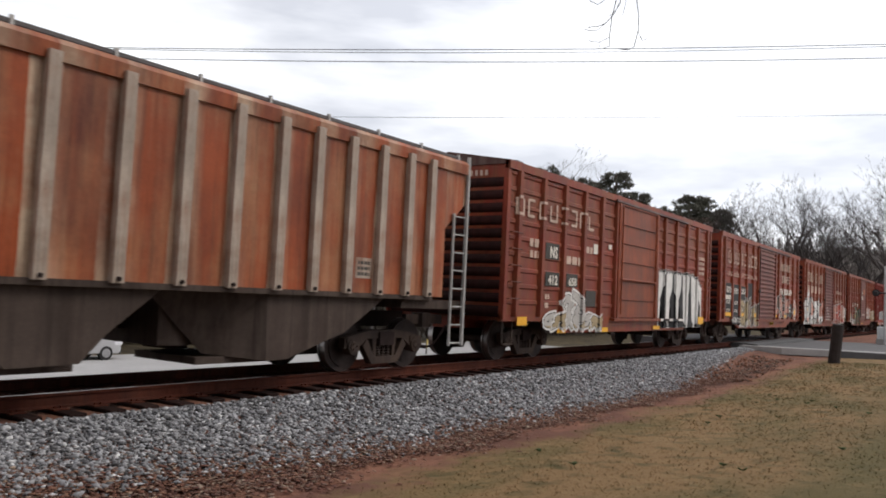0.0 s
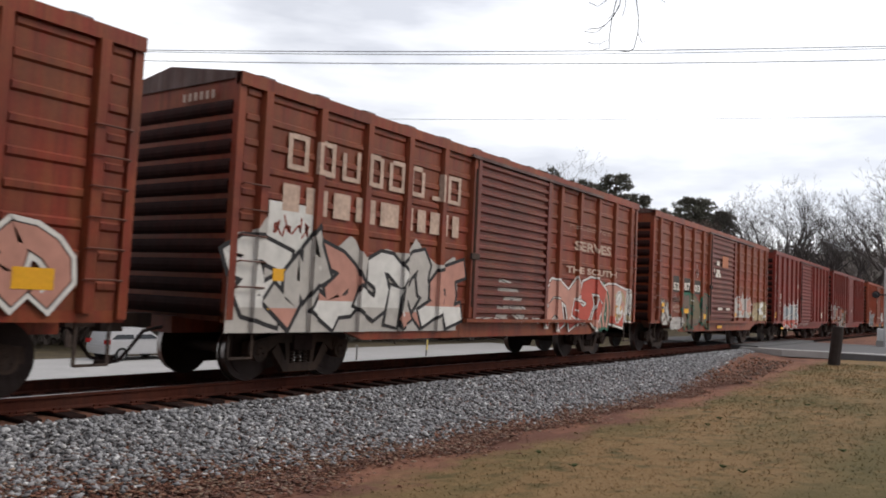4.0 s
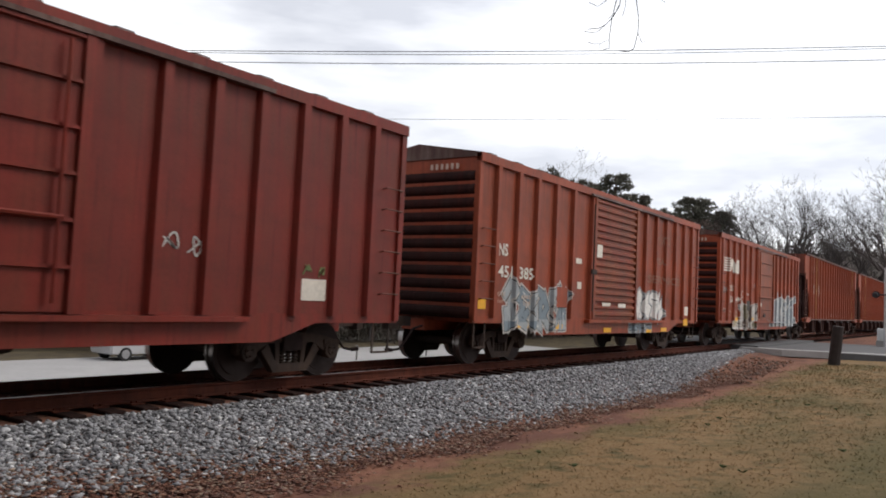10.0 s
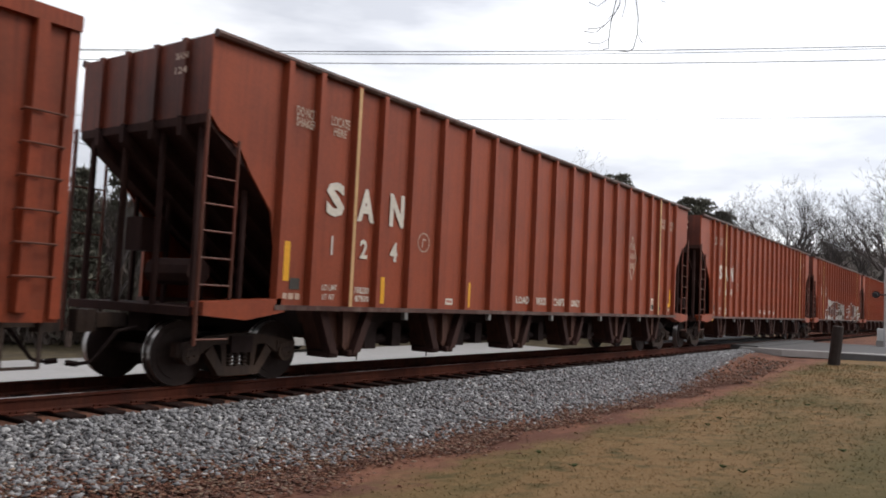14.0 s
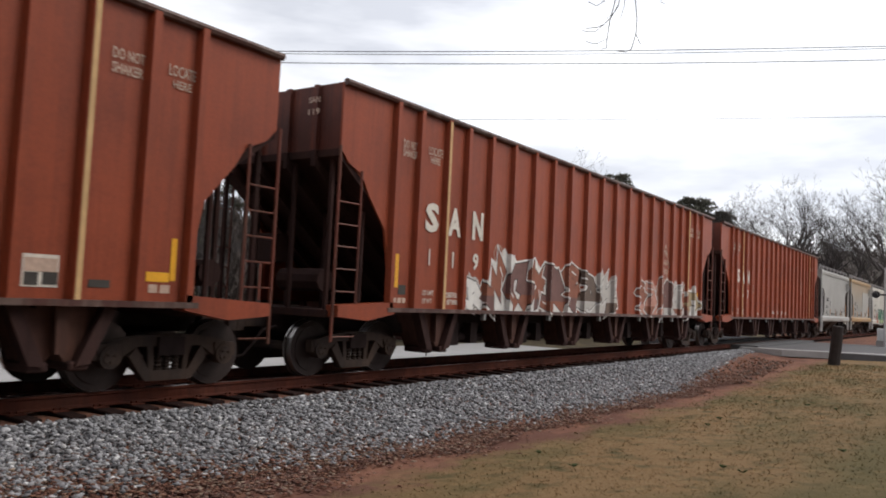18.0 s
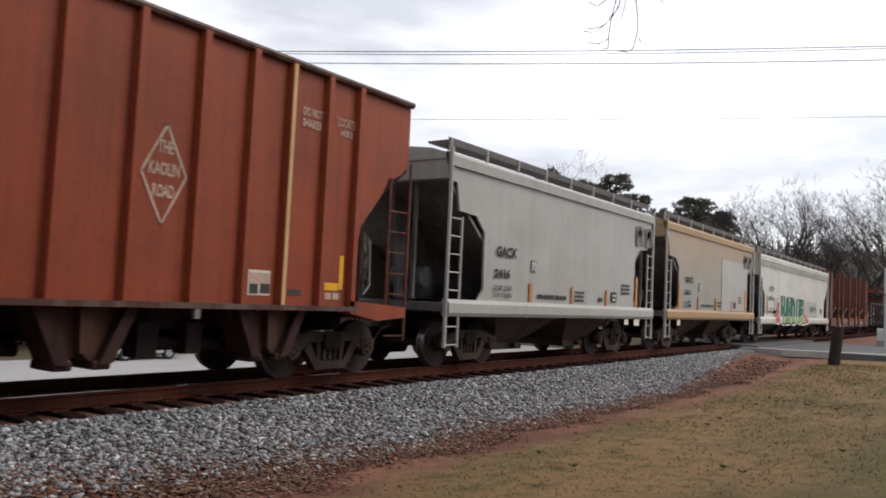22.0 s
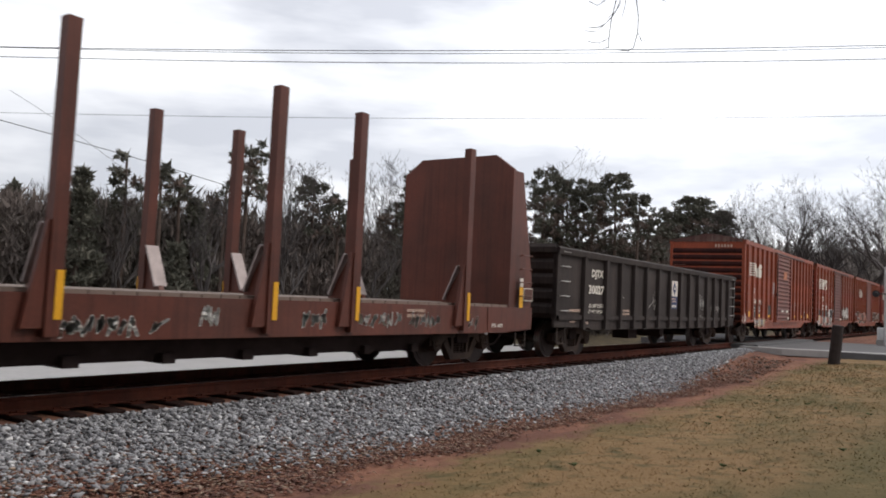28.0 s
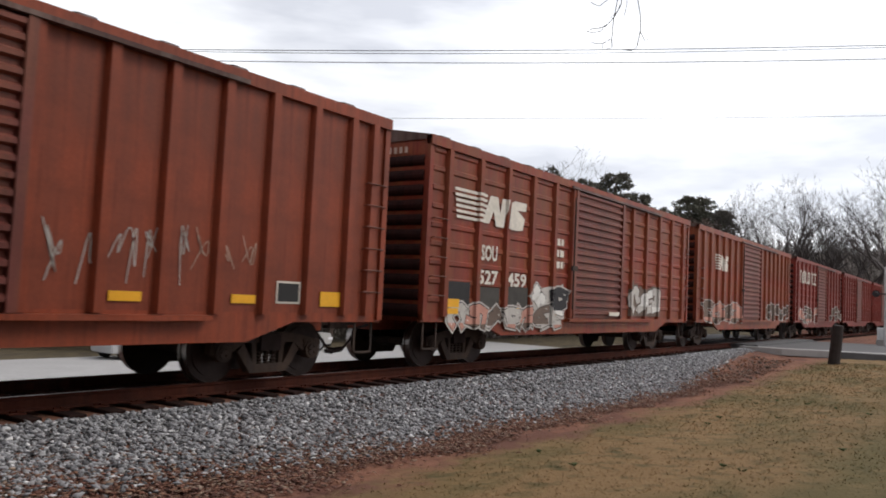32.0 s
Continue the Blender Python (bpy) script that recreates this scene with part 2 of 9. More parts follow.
def tube(bm, pts, r, n=6):
    """One bent round bar through pts."""
    rings = []
    for k, p in enumerate(pts):
        d = (pts[min(k + 1, len(pts) - 1)] - pts[max(k - 1, 0)]).normalized()
        a = d.cross(Vector((0.3, 0.2, 1))).normalized()
        b = d.cross(a)
        rings.append([bm.verts.new(p + (a * math.cos(j * 2 * math.pi / n) + b * math.sin(j * 2 * math.pi / n)) * r) for j in range(n)])
    for p, q in zip(rings, rings[1:]):
        for j in range(n):
            bm.faces.new((p[j], p[(j + 1) % n], q[(j + 1) % n], q[j]))
    bm.faces.new(rings[0][::-1])
    bm.faces.new(rings[-1])


def disc(bm, c, r, y0, y1, n=24):
    """A drum round the y axis."""
    prism(bm, [(c[0] + r * math.cos(k * 2 * math.pi / n), c[1] + r * math.sin(k * 2 * math.pi / n)) for k in range(n)], "y", y0, y1)


def to_mesh(name, bm, material, bevel=0.0):
    if bevel:
        bmesh.ops.bevel(bm, geom=bm.edges[:], offset=bevel, segments=1, affect="EDGES", clamp_overlap=True)
    bmesh.ops.recalc_face_normals(bm, faces=bm.faces[:])
    me = bpy.data.meshes.new(name)
    bm.to_mesh(me)
    bm.free()
    for one in (material if isinstance(material, (list, tuple)) else [material]):
        me.materials.append(one)
    return me


def put(name, me, parent, label="", at=(0, 0, 0)):
    ob = new(name, me)
    ob.parent = parent
    ob.location = at
    if label:
        ob["label"] = label
    return ob


def part(name, bm, material, parent, label="", bevel=0.0):
    return put(name, to_mesh(name, bm, material, bevel), parent, label)


def thing(name, label, category, group="", kind=""):
    return tagged(new(name), label, category, group, kind)


def block(name, parent, material, x0, x1, y0, y1, z0, z1, label="", bevel=0.0):
    bm = bmesh.new()
    box(bm, x0, x1, y0, y1, z0, z1)
    return part(name, bm, material, parent, label, bevel)


# ---------------------------------------------------------------- lettering and spray paint
LETTERS = {}


def lettering(parent, text, x, z, height, material, width=None, y=-1.566, bold=0.03, name="lettering", label="", posts=()):
    """Flat painted characters, x and z being the lower left corner, read from the near side."""
    key = (text, bold)
    if key not in LETTERS:
        cu = bpy.data.curves.new("lettering", "FONT")
        cu.body, cu.size, cu.offset, cu.resolution_u = text, 1.0, bold, 2
        tmp = bpy.data.objects.new("lettering", cu)
        me = bpy.data.meshes.new_from_object(tmp)
        co = np.array([v.co[:] for v in me.vertices])
        co = (co - co.min(0)) / (np.ptp(co, axis=0)[1] or 1)
        LETTERS[key] = (co, [tuple(q.vertices) for q in me.polygons])
        bpy.data.objects.remove(tmp)
    co, faces = LETTERS[key]
    w = co[:, 0].max()
    sx = (width / w) if width else height
    me = bpy.data.meshes.new(name)
    me.from_pydata([(x + c[0] * sx, y, z + c[1] * height) for c in co], [], faces)
    if posts:
        bm = bmesh.new()
        bm.from_mesh(me)
        paint_over(bm, posts, y, -1.656 if parent.name.startswith("boxcar") else -1.668)
        bm.to_mesh(me)
        bm.free()
    me.materials.append(material)
    return put(name, me, parent, label)


def bars(parent, x, z, rows, material, y=-1.566, seed=1, name="stencil_bar"):
    """Small data that nobody can read: rows of (width, height) as bars of broken length."""
    rr = random.Random(seed)
    bm = bmesh.new()
    for k, (w, h) in enumerate(rows):
        a = x
        while a < x + w:
            b = min(x + w, a + h * rr.uniform(0.6, 1.6))
            v = [bm.verts.new((q, y, s)) for q, s in ((a, z - k * h * 1.7), (b, z - k * h * 1.7), (b, z - k * h * 1.7 + h), (a, z - k * h * 1.7 + h))]
            bm.faces.new(v)
            a = b + h * 0.35
    return part(name, bm, material, parent)


def patch(parent, name, material, x0, x1, z0, z1, y=-1.562, label=""):
    return block(name, parent, material, x0, x1, y - 0.004, y + 0.004, z0, z1, label)


def ribbon(bm, pts, w, y, n=7, seed=None):
    """A brush stroke along pts in the plane y, w wide, with round ends."""
    def dot(c, r):
        bm.faces.new([bm.verts.new((c[0] + r * math.cos(k * 2 * math.pi / n), y, c[1] + r * math.sin(k * 2 * math.pi / n))) for k in range(n)])
    for p, q in zip(pts, pts[1:]):
        d = Vector((q[0] - p[0], q[1] - p[1]))
        if d.length < 1e-4:
            continue
        s = Vector((-d.y, d.x)).normalized() * w / 2
        bm.faces.new([bm.verts.new((c[0] + e * s.x, y, c[1] + e * s.y)) for c, e in ((p, 1), (p, -1), (q, -1), (q, 1))])
    for p in pts:
        dot(p, w / 2)


def paint_over(bm, posts, y, y_post=-1.652, post_w=0.07):
    """Let flat paint run over the faces of the posts in its way."""
    xs_ = [v.co.x for v in bm.verts]
    if not xs_:
        return
    lo, hi = min(xs_) - 0.1, max(xs_) + 0.1
    extra = bmesh.new()
    for px in posts:
        if lo < px < hi:
            cut = bm.copy()
            for co, no in (((px - post_w, 0, 0), (-1, 0, 0)), ((px + post_w, 0, 0), (1, 0, 0))):
                bmesh.ops.bisect_plane(cut, geom=cut.verts[:] + cut.edges[:] + cut.faces[:], plane_co=co, plane_no=no, clear_outer=True)
            for v in cut.verts:
                v.co.y += y_post - y
            # the flank of the post that faces the front of the train
            foot, brow = (0.10, 0.063) if y_post > -1.66 else (0.08, 0.048)
            flank = bm.copy()
            for co, no in (((px - foot, 0, 0), (-1, 0, 0)), ((px - brow, 0, 0), (1, 0, 0))):
                bmesh.ops.bisect_plane(flank, geom=flank.verts[:] + flank.edges[:] + flank.faces[:], plane_co=co, plane_no=no, clear_outer=True)
            for v in flank.verts:
                f = (v.co.x - px + foot) / (foot - brow)
                v.co.y = -1.553 + f * (y_post + 1.553) + (v.co.y - y) * 0.3
                v.co.x -= 0.003
            for one in (cut, flank):
                tmp = bpy.data.meshes.new("tmp")
                one.to_mesh(tmp)
                one.free()
                extra.from_mesh(tmp)
                bpy.data.meshes.remove(tmp)
    tmp = bpy.data.meshes.new("tmp")
    extra.to_mesh(tmp)
    extra.free()
    bm.from_mesh(tmp)
    bpy.data.meshes.remove(tmp)


# hooks, forks, barbs and loops in a unit square, each of one to three strokes
STROKES = (
    (((-0.15, 0.10), (0.30, 0.0), (0.20, 0.62), (0.62, 0.80), (0.95, 0.52), (0.55, 0.30), (1.15, 0.05)), ((-0.1, 0.95), (0.35, 0.85))),
    (((1.15, 0.98), (0.42, 0.82), (0.05, 0.40), (0.45, 0.12), (0.90, 0.34), (0.62, 0.52)), ((0.80, 0.02), (1.15, 0.18))),
    (((0.0, 0.55), (0.38, 1.0), (0.30, 0.30), (0.75, 0.68), (0.70, 0.0), (1.15, 0.22)),),
    (((-0.15, 0.80), (0.55, 0.98), (1.05, 0.74), (0.40, 0.58), (0.85, 0.20), (0.10, 0.05)), ((-0.05, 0.42), (0.25, 0.30))),
    (((0.10, 0.0), (0.28, 0.55), (-0.05, 0.86)), ((0.28, 0.55), (0.85, 0.90), (1.10, 0.62)), ((0.55, 0.0), (0.72, 0.46), (1.1, 0.12))),
    (((0.30, 0.02), (-0.05, 0.40), (0.28, 0.88), (0.85, 0.96), (0.70, 0.52), (1.12, 0.38), (0.80, 0.04)),),
    (((-0.1, 0.30), (0.40, 0.10), (0.62, 0.60), (0.12, 0.78), (0.66, 1.0), (1.15, 0.72)), ((0.85, 0.0), (1.0, 0.40))),
)


def spray(parent, x0, x1, z0, z1, n, fill, line, back=None, posts=(), seed=1, thin=0.05, y=-1.566, y_post=-1.652, post_w=0.07, ink="g_black", low=None, peaks=2, label="angular sprayed shapes with outlines"):
    """A sprayed piece of n fat stroked forms, each with a rim, an inked edge and a shine, that also runs over the posts. low: the colour of the foot of each form."""
    rr = random.Random(seed)
    w, h = (x1 - x0) / n, z1 - z0
    fills = fill if isinstance(fill, (list, tuple)) else [fill]
    if back:  # a cloud of paint behind, with a few licks at its top
        bm = bmesh.new()
        m = n * 8
        a0, licks = rr.uniform(0, 6), [(rr.random(), rr.uniform(0.08, 0.2)) for _ in range(n + 1)]
        tops = [z0 + h * (0.84 + 0.06 * math.sin(a0 + j * 0.7) + sum(q * max(0, 1 - abs(j / m - p) * m / 2.2) for p, q in licks)) for j in range(m + 1)]
        tops[0] = tops[m] = z0 + h * 0.5
        step = (x1 - x0) / m
        for k in range(m):
            a, b = x0 + k * step, x0 + (k + 1) * step
            bm.faces.new([bm.verts.new((p, y, q)) for p, q in ((a, z0), (b, z0), (b, tops[k + 1]), (a, tops[k]))])
        paint_over(bm, posts, y, y_post, post_w)
        part("graffiti", bm, M[back], parent, "ragged cloud of sprayed paint")
    forms = list(STROKES)
    rr.shuffle(forms)
    for k in range(n):
        lean, tall, wide = rr.uniform(-0.14, 0.14), rr.uniform(0.84, 1.0), min(0.34 * w, 0.26 * h)
        mats = [line, ink, fills[k % len(fills)], low or fills[(k + 1) % len(fills)], "g_white"]
        lift = y - 0.002 - 0.007 * (k % 2)
        bm, depth = bmesh.new(), [0.0]

        def stroke(pts, width, index, taper=1.0):
            """A mitred brush stroke with square ends, tapered towards its end."""
            p = [Vector(v) for v in pts]
            p[0], p[-1] = p[0] + (p[0] - p[1]).normalized() * width * 0.4, p[-1] + (p[-1] - p[-2]).normalized() * width * 0.4
            edge = []
            for j, v in enumerate(p):
                d0 = (v - p[j - 1]).normalized() if j else (p[1] - v).normalized()
                d1 = (p[j + 1] - v).normalized() if j < len(p) - 1 else d0
                s = d0 + d1
                s = s.normalized() if s.length > 0.05 else d0
                f = width / 2 / max(0.55, s.dot(d0)) * (1 + (taper - 1) * j / (len(p) - 1))
                edge.append((v + Vector((-s.y, s.x)) * f, v - Vector((-s.y, s.x)) * f))
            for (a, b), (c, d) in zip(edge, edge[1:]):
                depth[0] += 0.00012
                f = bm.faces.new([bm.verts.new((q.x, lift - depth[0], q.y)) for q in (a, b, d, c)])
                f.material_index = index

        lines = []
        turn = rr.random() < 0.5
        for pts in forms[k % len(forms)]:
            pts = [(x0 + (k + 0.06 + 0.88 * (1 - a if turn else a) + lean * (b - 0.5)) * w + rr.uniform(-0.03, 0.03) * w, z0 + wide * 0.5 + thin + 0.03 + (h * tall - wide - thin) * b) for a, b in pts]
            if peaks < 2:  # bubble forms: corners cut off
                soft = [pts[0]]
                for p, q in zip(pts, pts[1:]):
                    soft += [(p[0] * 0.72 + q[0] * 0.28, p[1] * 0.72 + q[1] * 0.28), (p[0] * 0.28 + q[0] * 0.72, p[1] * 0.28 + q[1] * 0.72)]
                pts = soft + [pts[-1]]
            lines.append(pts)
        for grow, index in ((2 * thin + 0.05, 0), (0.035, 1), (0.0, 2)):
            for pts in lines:
                stroke(pts, wide + grow, index, 1.25 if peaks else 1.0)
        foot = z0 + h * (0.34 if low else rr.uniform(0.20, 0.34))
        bmesh.ops.bisect_plane(bm, geom=bm.verts[:] + bm.edges[:] + bm.faces[:], plane_co=(0, 0, foot), plane_no=(0, 0, 1))
        for f in bm.faces:
            if f.material_index == 2 and f.calc_center_median().z < foot:
                f.material_index = 3
        p, q = lines[0][0], lines[0][1]
        depth[0] += 0.0004
        stroke([(p[0] * 0.8 + q[0] * 0.2 - wide * 0.2, p[1] * 0.8 + q[1] * 0.2), (p[0] * 0.3 + q[0] * 0.7 - wide * 0.2, p[1] * 0.3 + q[1] * 0.7)], wide * 0.12, 4)
        paint_over(bm, posts, y, y_post, post_w)
        part("graffiti", bm, [M[i] for i in mats], parent, label)


def sprayed_letter(parent, ch, x0, x1, z0, z1, fill, low, zc, step, y, y_low):
    """One fat sprayed letter with a dark edge; its foot runs over the sill, which starts at the height step."""
    for grow, bold, d, mats, lab in ((0.14, 0.10, 0.001, ("g_white", "g_white"), "pale glow round a sprayed letter"), (0.07, 0.08, 0.003, ("g_black", "g_black"), "black edge of a sprayed letter"), (0.0, 0.05, 0.005, (fill, low), "sprayed block letter in two greens")):
        ob = lettering(parent, ch, x0 - grow, z0 - grow, z1 - z0 + 2 * grow, M[mats[0]], x1 - x0 + 2 * grow, y - d, bold, "graffiti", lab)
        bm = bmesh.new()
        bm.from_mesh(ob.data)
        for v in bm.verts:
            v.co.x += (v.co.z - z0) * (0.06, 0.20, -0.06)[ord(ch) % 3] + 0.035 * math.sin(7 * v.co.z)
        for z in (zc, step):
            bmesh.ops.bisect_plane(bm, geom=bm.verts[:] + bm.edges[:] + bm.faces[:], plane_co=(0, 0, z), plane_no=(0, 0, 1))
        bmesh.ops.split_edges(bm, edges=[e for e in bm.edges if all(abs(v.co.z - step) < 1e-4 for v in e.verts)])
        for f in bm.faces:
            c = f.calc_center_median().z
            f.material_index = 1 if c < zc else 0
            if c < step:
                for v in f.verts:
                    v.co.y = y_low - d
        bm.to_mesh(ob.data)
        bm.free()
        ob.data.materials.append(M[mats[1]])


def candy(parent, pts, y, y_low, step, lean=0.0):
    """A red sprayed field with a pale rim and pale stripes."""
    for grow, d, mat in ((0.07, 0.0, "g_white"), (0.0, 0.002, "g_red")):
        cx, cz = sum(p[0] for p in pts) / len(pts), sum(p[1] for p in pts) / len(pts)
        bm = bmesh.new()
        f = bm.faces.new([bm.verts.new((a + grow * math.copysign(1, a - cx), y - d, b + grow * math.copysign(1, b - cz))) for a, b in pts])
        bmesh.ops.bisect_plane(bm, geom=bm.verts[:] + bm.edges[:] + bm.faces[:], plane_co=(0, 0, step), plane_no=(0, 0, 1))
        bmesh.ops.split_edges(bm, edges=[e for e in bm.edges if all(abs(v.co.z - step) < 1e-4 for v in e.verts)])
        for f in bm.faces:
            if f.calc_center_median().z < step:
                for v in f.verts:
                    v.co.y = y_low - d
        part("graffiti", bm, M[mat], parent, "red sprayed field with a white rim")
    x0, x1 = min(p[0] for p in pts), max(p[0] for p in pts)
    k = x0 + 0.12
    while k < x1 - 0.08:
        bm = bmesh.new()
        ribbon(bm, [(k, step - 0.22), (k, step - 0.03)], 0.025, y_low - 0.004, 5)
        part("graffiti", bm, M["g_pink"], parent, "thin pale stripe")
        k += 0.15


def spires(parent, x0, x1, z0, z1, posts, y=-1.590):
    """White field with a scalloped black top line and tall black tapering shapes on it."""
    rr = random.Random(77)
    n = 40
    step = (x1 - x0) / n
    top = [z1 - 0.10 * (k % 2) - (0.35 * max(0, k / n - 0.78) / 0.22 if k / n > 0.78 else 0) for k in range(n + 1)]
    white, line, dark = bmesh.new(), bmesh.new(), bmesh.new()
    for k in range(n):
        a, b = x0 + k * step, x0 + (k + 1) * step
        white.faces.new([white.verts.new((p, y, q)) for p, q in ((a, z0), (b, z0), (b, top[k + 1] + 0.05), (a, top[k] + 0.05))])
    ribbon(line, [(x0 + k * step, top[k]) for k in range(n + 1)], 0.05, y - 0.002, 5)
    gap = (x1 - x0) / 5
    for k in range(5):
        c, h = x0 + gap * (k + 0.55), z1 - z0
        q = gap * rr.uniform(0.26, 0.32)
        sgn = -1 if k < 4 else 1
        shape = [(-1.7, 0.0), (-1.6, 0.05), (-0.9, 0.12), (-0.5, 0.16), (-0.65, 0.42), (-1.4, 0.46), (-1.2, 0.54), (-0.6, 0.60), (-0.35, 0.72), (-0.22, 0.84), (-0.40, 0.97), (0.35, 0.97), (0.18, 0.84), (0.25, 0.72), (0.62, 0.56), (0.55, 0.40), (0.68, 0.16), (0.95, 0.12), (1.5, 0.05), (1.6, 0.0)]
        for _ in range(2):  # soften the outline
            shape = [((p[0] * f + q_[0] * (1 - f)), (p[1] * f + q_[1] * (1 - f))) for p, q_ in zip(shape, shape[1:] + shape[:1]) for f in (0.75, 0.25)]
        dark.faces.new([dark.verts.new((c - sgn * a * q, y - 0.003, z0 + b * h * (0.97 if k < 4 else 0.75))) for a, b in shape])
    bmesh.ops.triangulate(dark, faces=dark.faces[:])
    for bm, m, lab in ((white, "g_white", "pale sprayed field"), (line, "g_black", "scalloped black outline"), (dark, "blacksheet", "tall black tapering sprayed shapes")):
        paint_over(bm, posts, y)
        part("graffiti", bm, M[m], parent, lab)


def scrawl(parent, x0, x1, z0, z1, material, n=6, w=0.03, seed=3, y=-1.568):
    """A thin spray-can scribble of hooked and crossing strokes."""
    rr = random.Random(seed)
    step, h = (x1 - x0) / n, z1 - z0
    for k in range(n):
        a = x0 + k * step
        bm = bmesh.new()
        pts = [(a + step * rr.uniform(0.0, 0.25), z0 + h * rr.uniform(0.0, 0.3))]
        for j in range(rr.choice((4, 5, 5, 6))):
            up = j % 2 == 0
            pts.append((a + step * rr.uniform(0.05, 1.0), z0 + h * (rr.uniform(0.65, 1.0) if up else rr.uniform(0.0, 0.4))))
        for _ in range(2):  # round the corners off
            soft = [pts[0]]
            for p, q in zip(pts, pts[1:]):
                soft += [(p[0] * 0.75 + q[0] * 0.25, p[1] * 0.75 + q[1] * 0.25), (p[0] * 0.25 + q[0] * 0.75, p[1] * 0.25 + q[1] * 0.75)]
            pts = soft + [pts[-1]]
        ribbon(bm, pts, w, y, 5)
        part("graffiti", bm, M[material], parent, "thin hand-sprayed scribble")


# ---------------------------------------------------------------- trucks, couplers
WR = 0.457  # wheel radius


def wheel_mesh(s):
    bm = bmesh.new()

    def ring(r, a, b, n=28):
        disc(bm, (0, 0), r, *sorted((s * a, s * b)), n)

    ring(WR, 0.68, 0.82)
    ring(WR + 0.025, 0.675, 0.71)
    ring(0.36, 0.79, 0.835)
    ring(0.13, 0.83, 0.93, 12)
    me = to_mesh("wheel", bm, [M["wheel"], M["tread"]])
    for f in me.polygons:
        c = f.center
        if math.hypot(c.x, c.z) > WR - 0.01 and 0.66 < abs(c.y) < 0.83 and abs(f.normal.y) < 0.3:
            f.material_index = 1
    return me


def axle_mesh():
    bm = bmesh.new()
    disc(bm, (0, 0), 0.08, -1.0, 1.0, 12)
    for s in (-1, 1):
        disc(bm, (0, 0), 0.1, *sorted((s * 0.95, s * 1.115)), 12)
        for k in range(3):
            a = k * 2.094
            disc(bm, (0.055 * math.cos(a), 0.055 * math.sin(a)), 0.018, *sorted((s * 1.1, s * 1.135)), 6)
    return to_mesh("axle", bm, M["truck"])


def side_frame_mesh(s):
    """Cast side frame: an arched top member, a sagging bottom member and openings for the wheels and springs."""
    bm = bmesh.new()
    y0, y1 = s * 0.99 - 0.07, s * 0.99 + 0.07
    top = [(-1.10, 0.60), (-0.62, 0.70), (-0.25, 0.74), (0.25, 0.74), (0.62, 0.70), (1.10, 0.60), (1.10, 0.42), (0.72, 0.44), (0.50, 0.58), (-0.50, 0.58), (-0.72, 0.44), (-1.10, 0.42)]
    prism(bm, top, "y", y0, y1)
    prism(bm, [(-0.62, 0.46), (-0.50, 0.58), (-0.30, 0.26), (0.30, 0.26), (0.50, 0.58), (0.62, 0.46), (0.36, 0.13), (-0.36, 0.13)], "y", y0, y1)
    for q in (-1, 1):
        prism(bm, [(q * 0.30, 0.26), (q * 0.22, 0.26), (q * 0.24, 0.60), (q * 0.34, 0.60)], "y", y0 + 0.02, y1 - 0.02)
        disc(bm, (q * 0.889, 0.457), 0.15, min(s * 0.93, s * 1.10), max(s * 0.93, s * 1.10), 12)
        box(bm, q * 0.889 - 0.17, q * 0.889 + 0.17, min(s * 0.9, s * 1.08), max(s * 0.9, s * 1.08), 0.50, 0.62)
    return to_mesh("side_frame", bm, M["truck"])


def spring_mesh():
    """One coil spring, as a ribbed column."""
    bm = bmesh.new()
    rings = []
    for k in range(21):
        r = 0.058 if k % 4 in (1, 2) else 0.042
        rings.append([bm.verts.new((r * math.cos(a * 0.785), r * math.sin(a * 0.785), 0.25 + k * 0.0125)) for a in range(8)])
    for p, q in zip(rings, rings[1:]):
        for a in range(8):
            bm.faces.new((p[a], p[(a + 1) % 8], q[(a + 1) % 8], q[a]))
    return to_mesh("spring", bm, M["truck"])


SHARED = {}
TRUCK = {"wheel": (wheel_mesh(-1), wheel_mesh(1)), "axle": axle_mesh(), "near": side_frame_mesh(-1), "far": side_frame_mesh(1), "spring": spring_mesh()}
bmx = bmesh.new()
box(bmx, -0.2, 0.2, -1.1, 1.1, 0.46, 0.70)
box(bmx, -0.24, 0.24, -0.25, 0.25, 0.70, 0.80)
for xx in (-0.42, 0.42):
    box(bmx, xx - 0.05, xx + 0.05, -0.9, 0.9, 0.36, 0.46)
TRUCK["bolster"] = to_mesh("bolster", bmx, M["under"])
WHEELSETS = []


def add_truck(car, x):
    tr = put("truck", TRUCK["bolster"], car, "dark cast steel four-wheel truck", (x, 0, 0))
    put("side_frame", TRUCK["near"], tr)
    put("side_frame", TRUCK["far"], tr)
    for s in (-1, 1):
        for k in (-0.135, 0, 0.135):
            put("spring", TRUCK["spring"], tr, "steel coil spring", (k, s * 0.99, 0))
    for a in (-0.889, 0.889):
        for me in TRUCK["wheel"]:
            WHEELSETS.append((put("wheel", me, tr, "dark steel wheel with a bright tread", (a, 0, WR)), a))
        WHEELSETS.append((put("axle", TRUCK["axle"], tr, "", (a, 0, WR)), a))
    return tr


def coupler_mesh():
    bm = bmesh.new()
    box(bm, -0.55, -0.1, -0.09, 0.09, 0.78, 0.98)
    prism(bm, [(-0.62, -0.17), (-0.86, -0.13), (-0.90, 0.02), (-0.74, 0.02), (-0.72, 0.16), (-0.56, 0.17), (-0.5, 0.0)], "z", 0.72, 1.02)
    return to_mesh("coupler", bm, M["truck"])


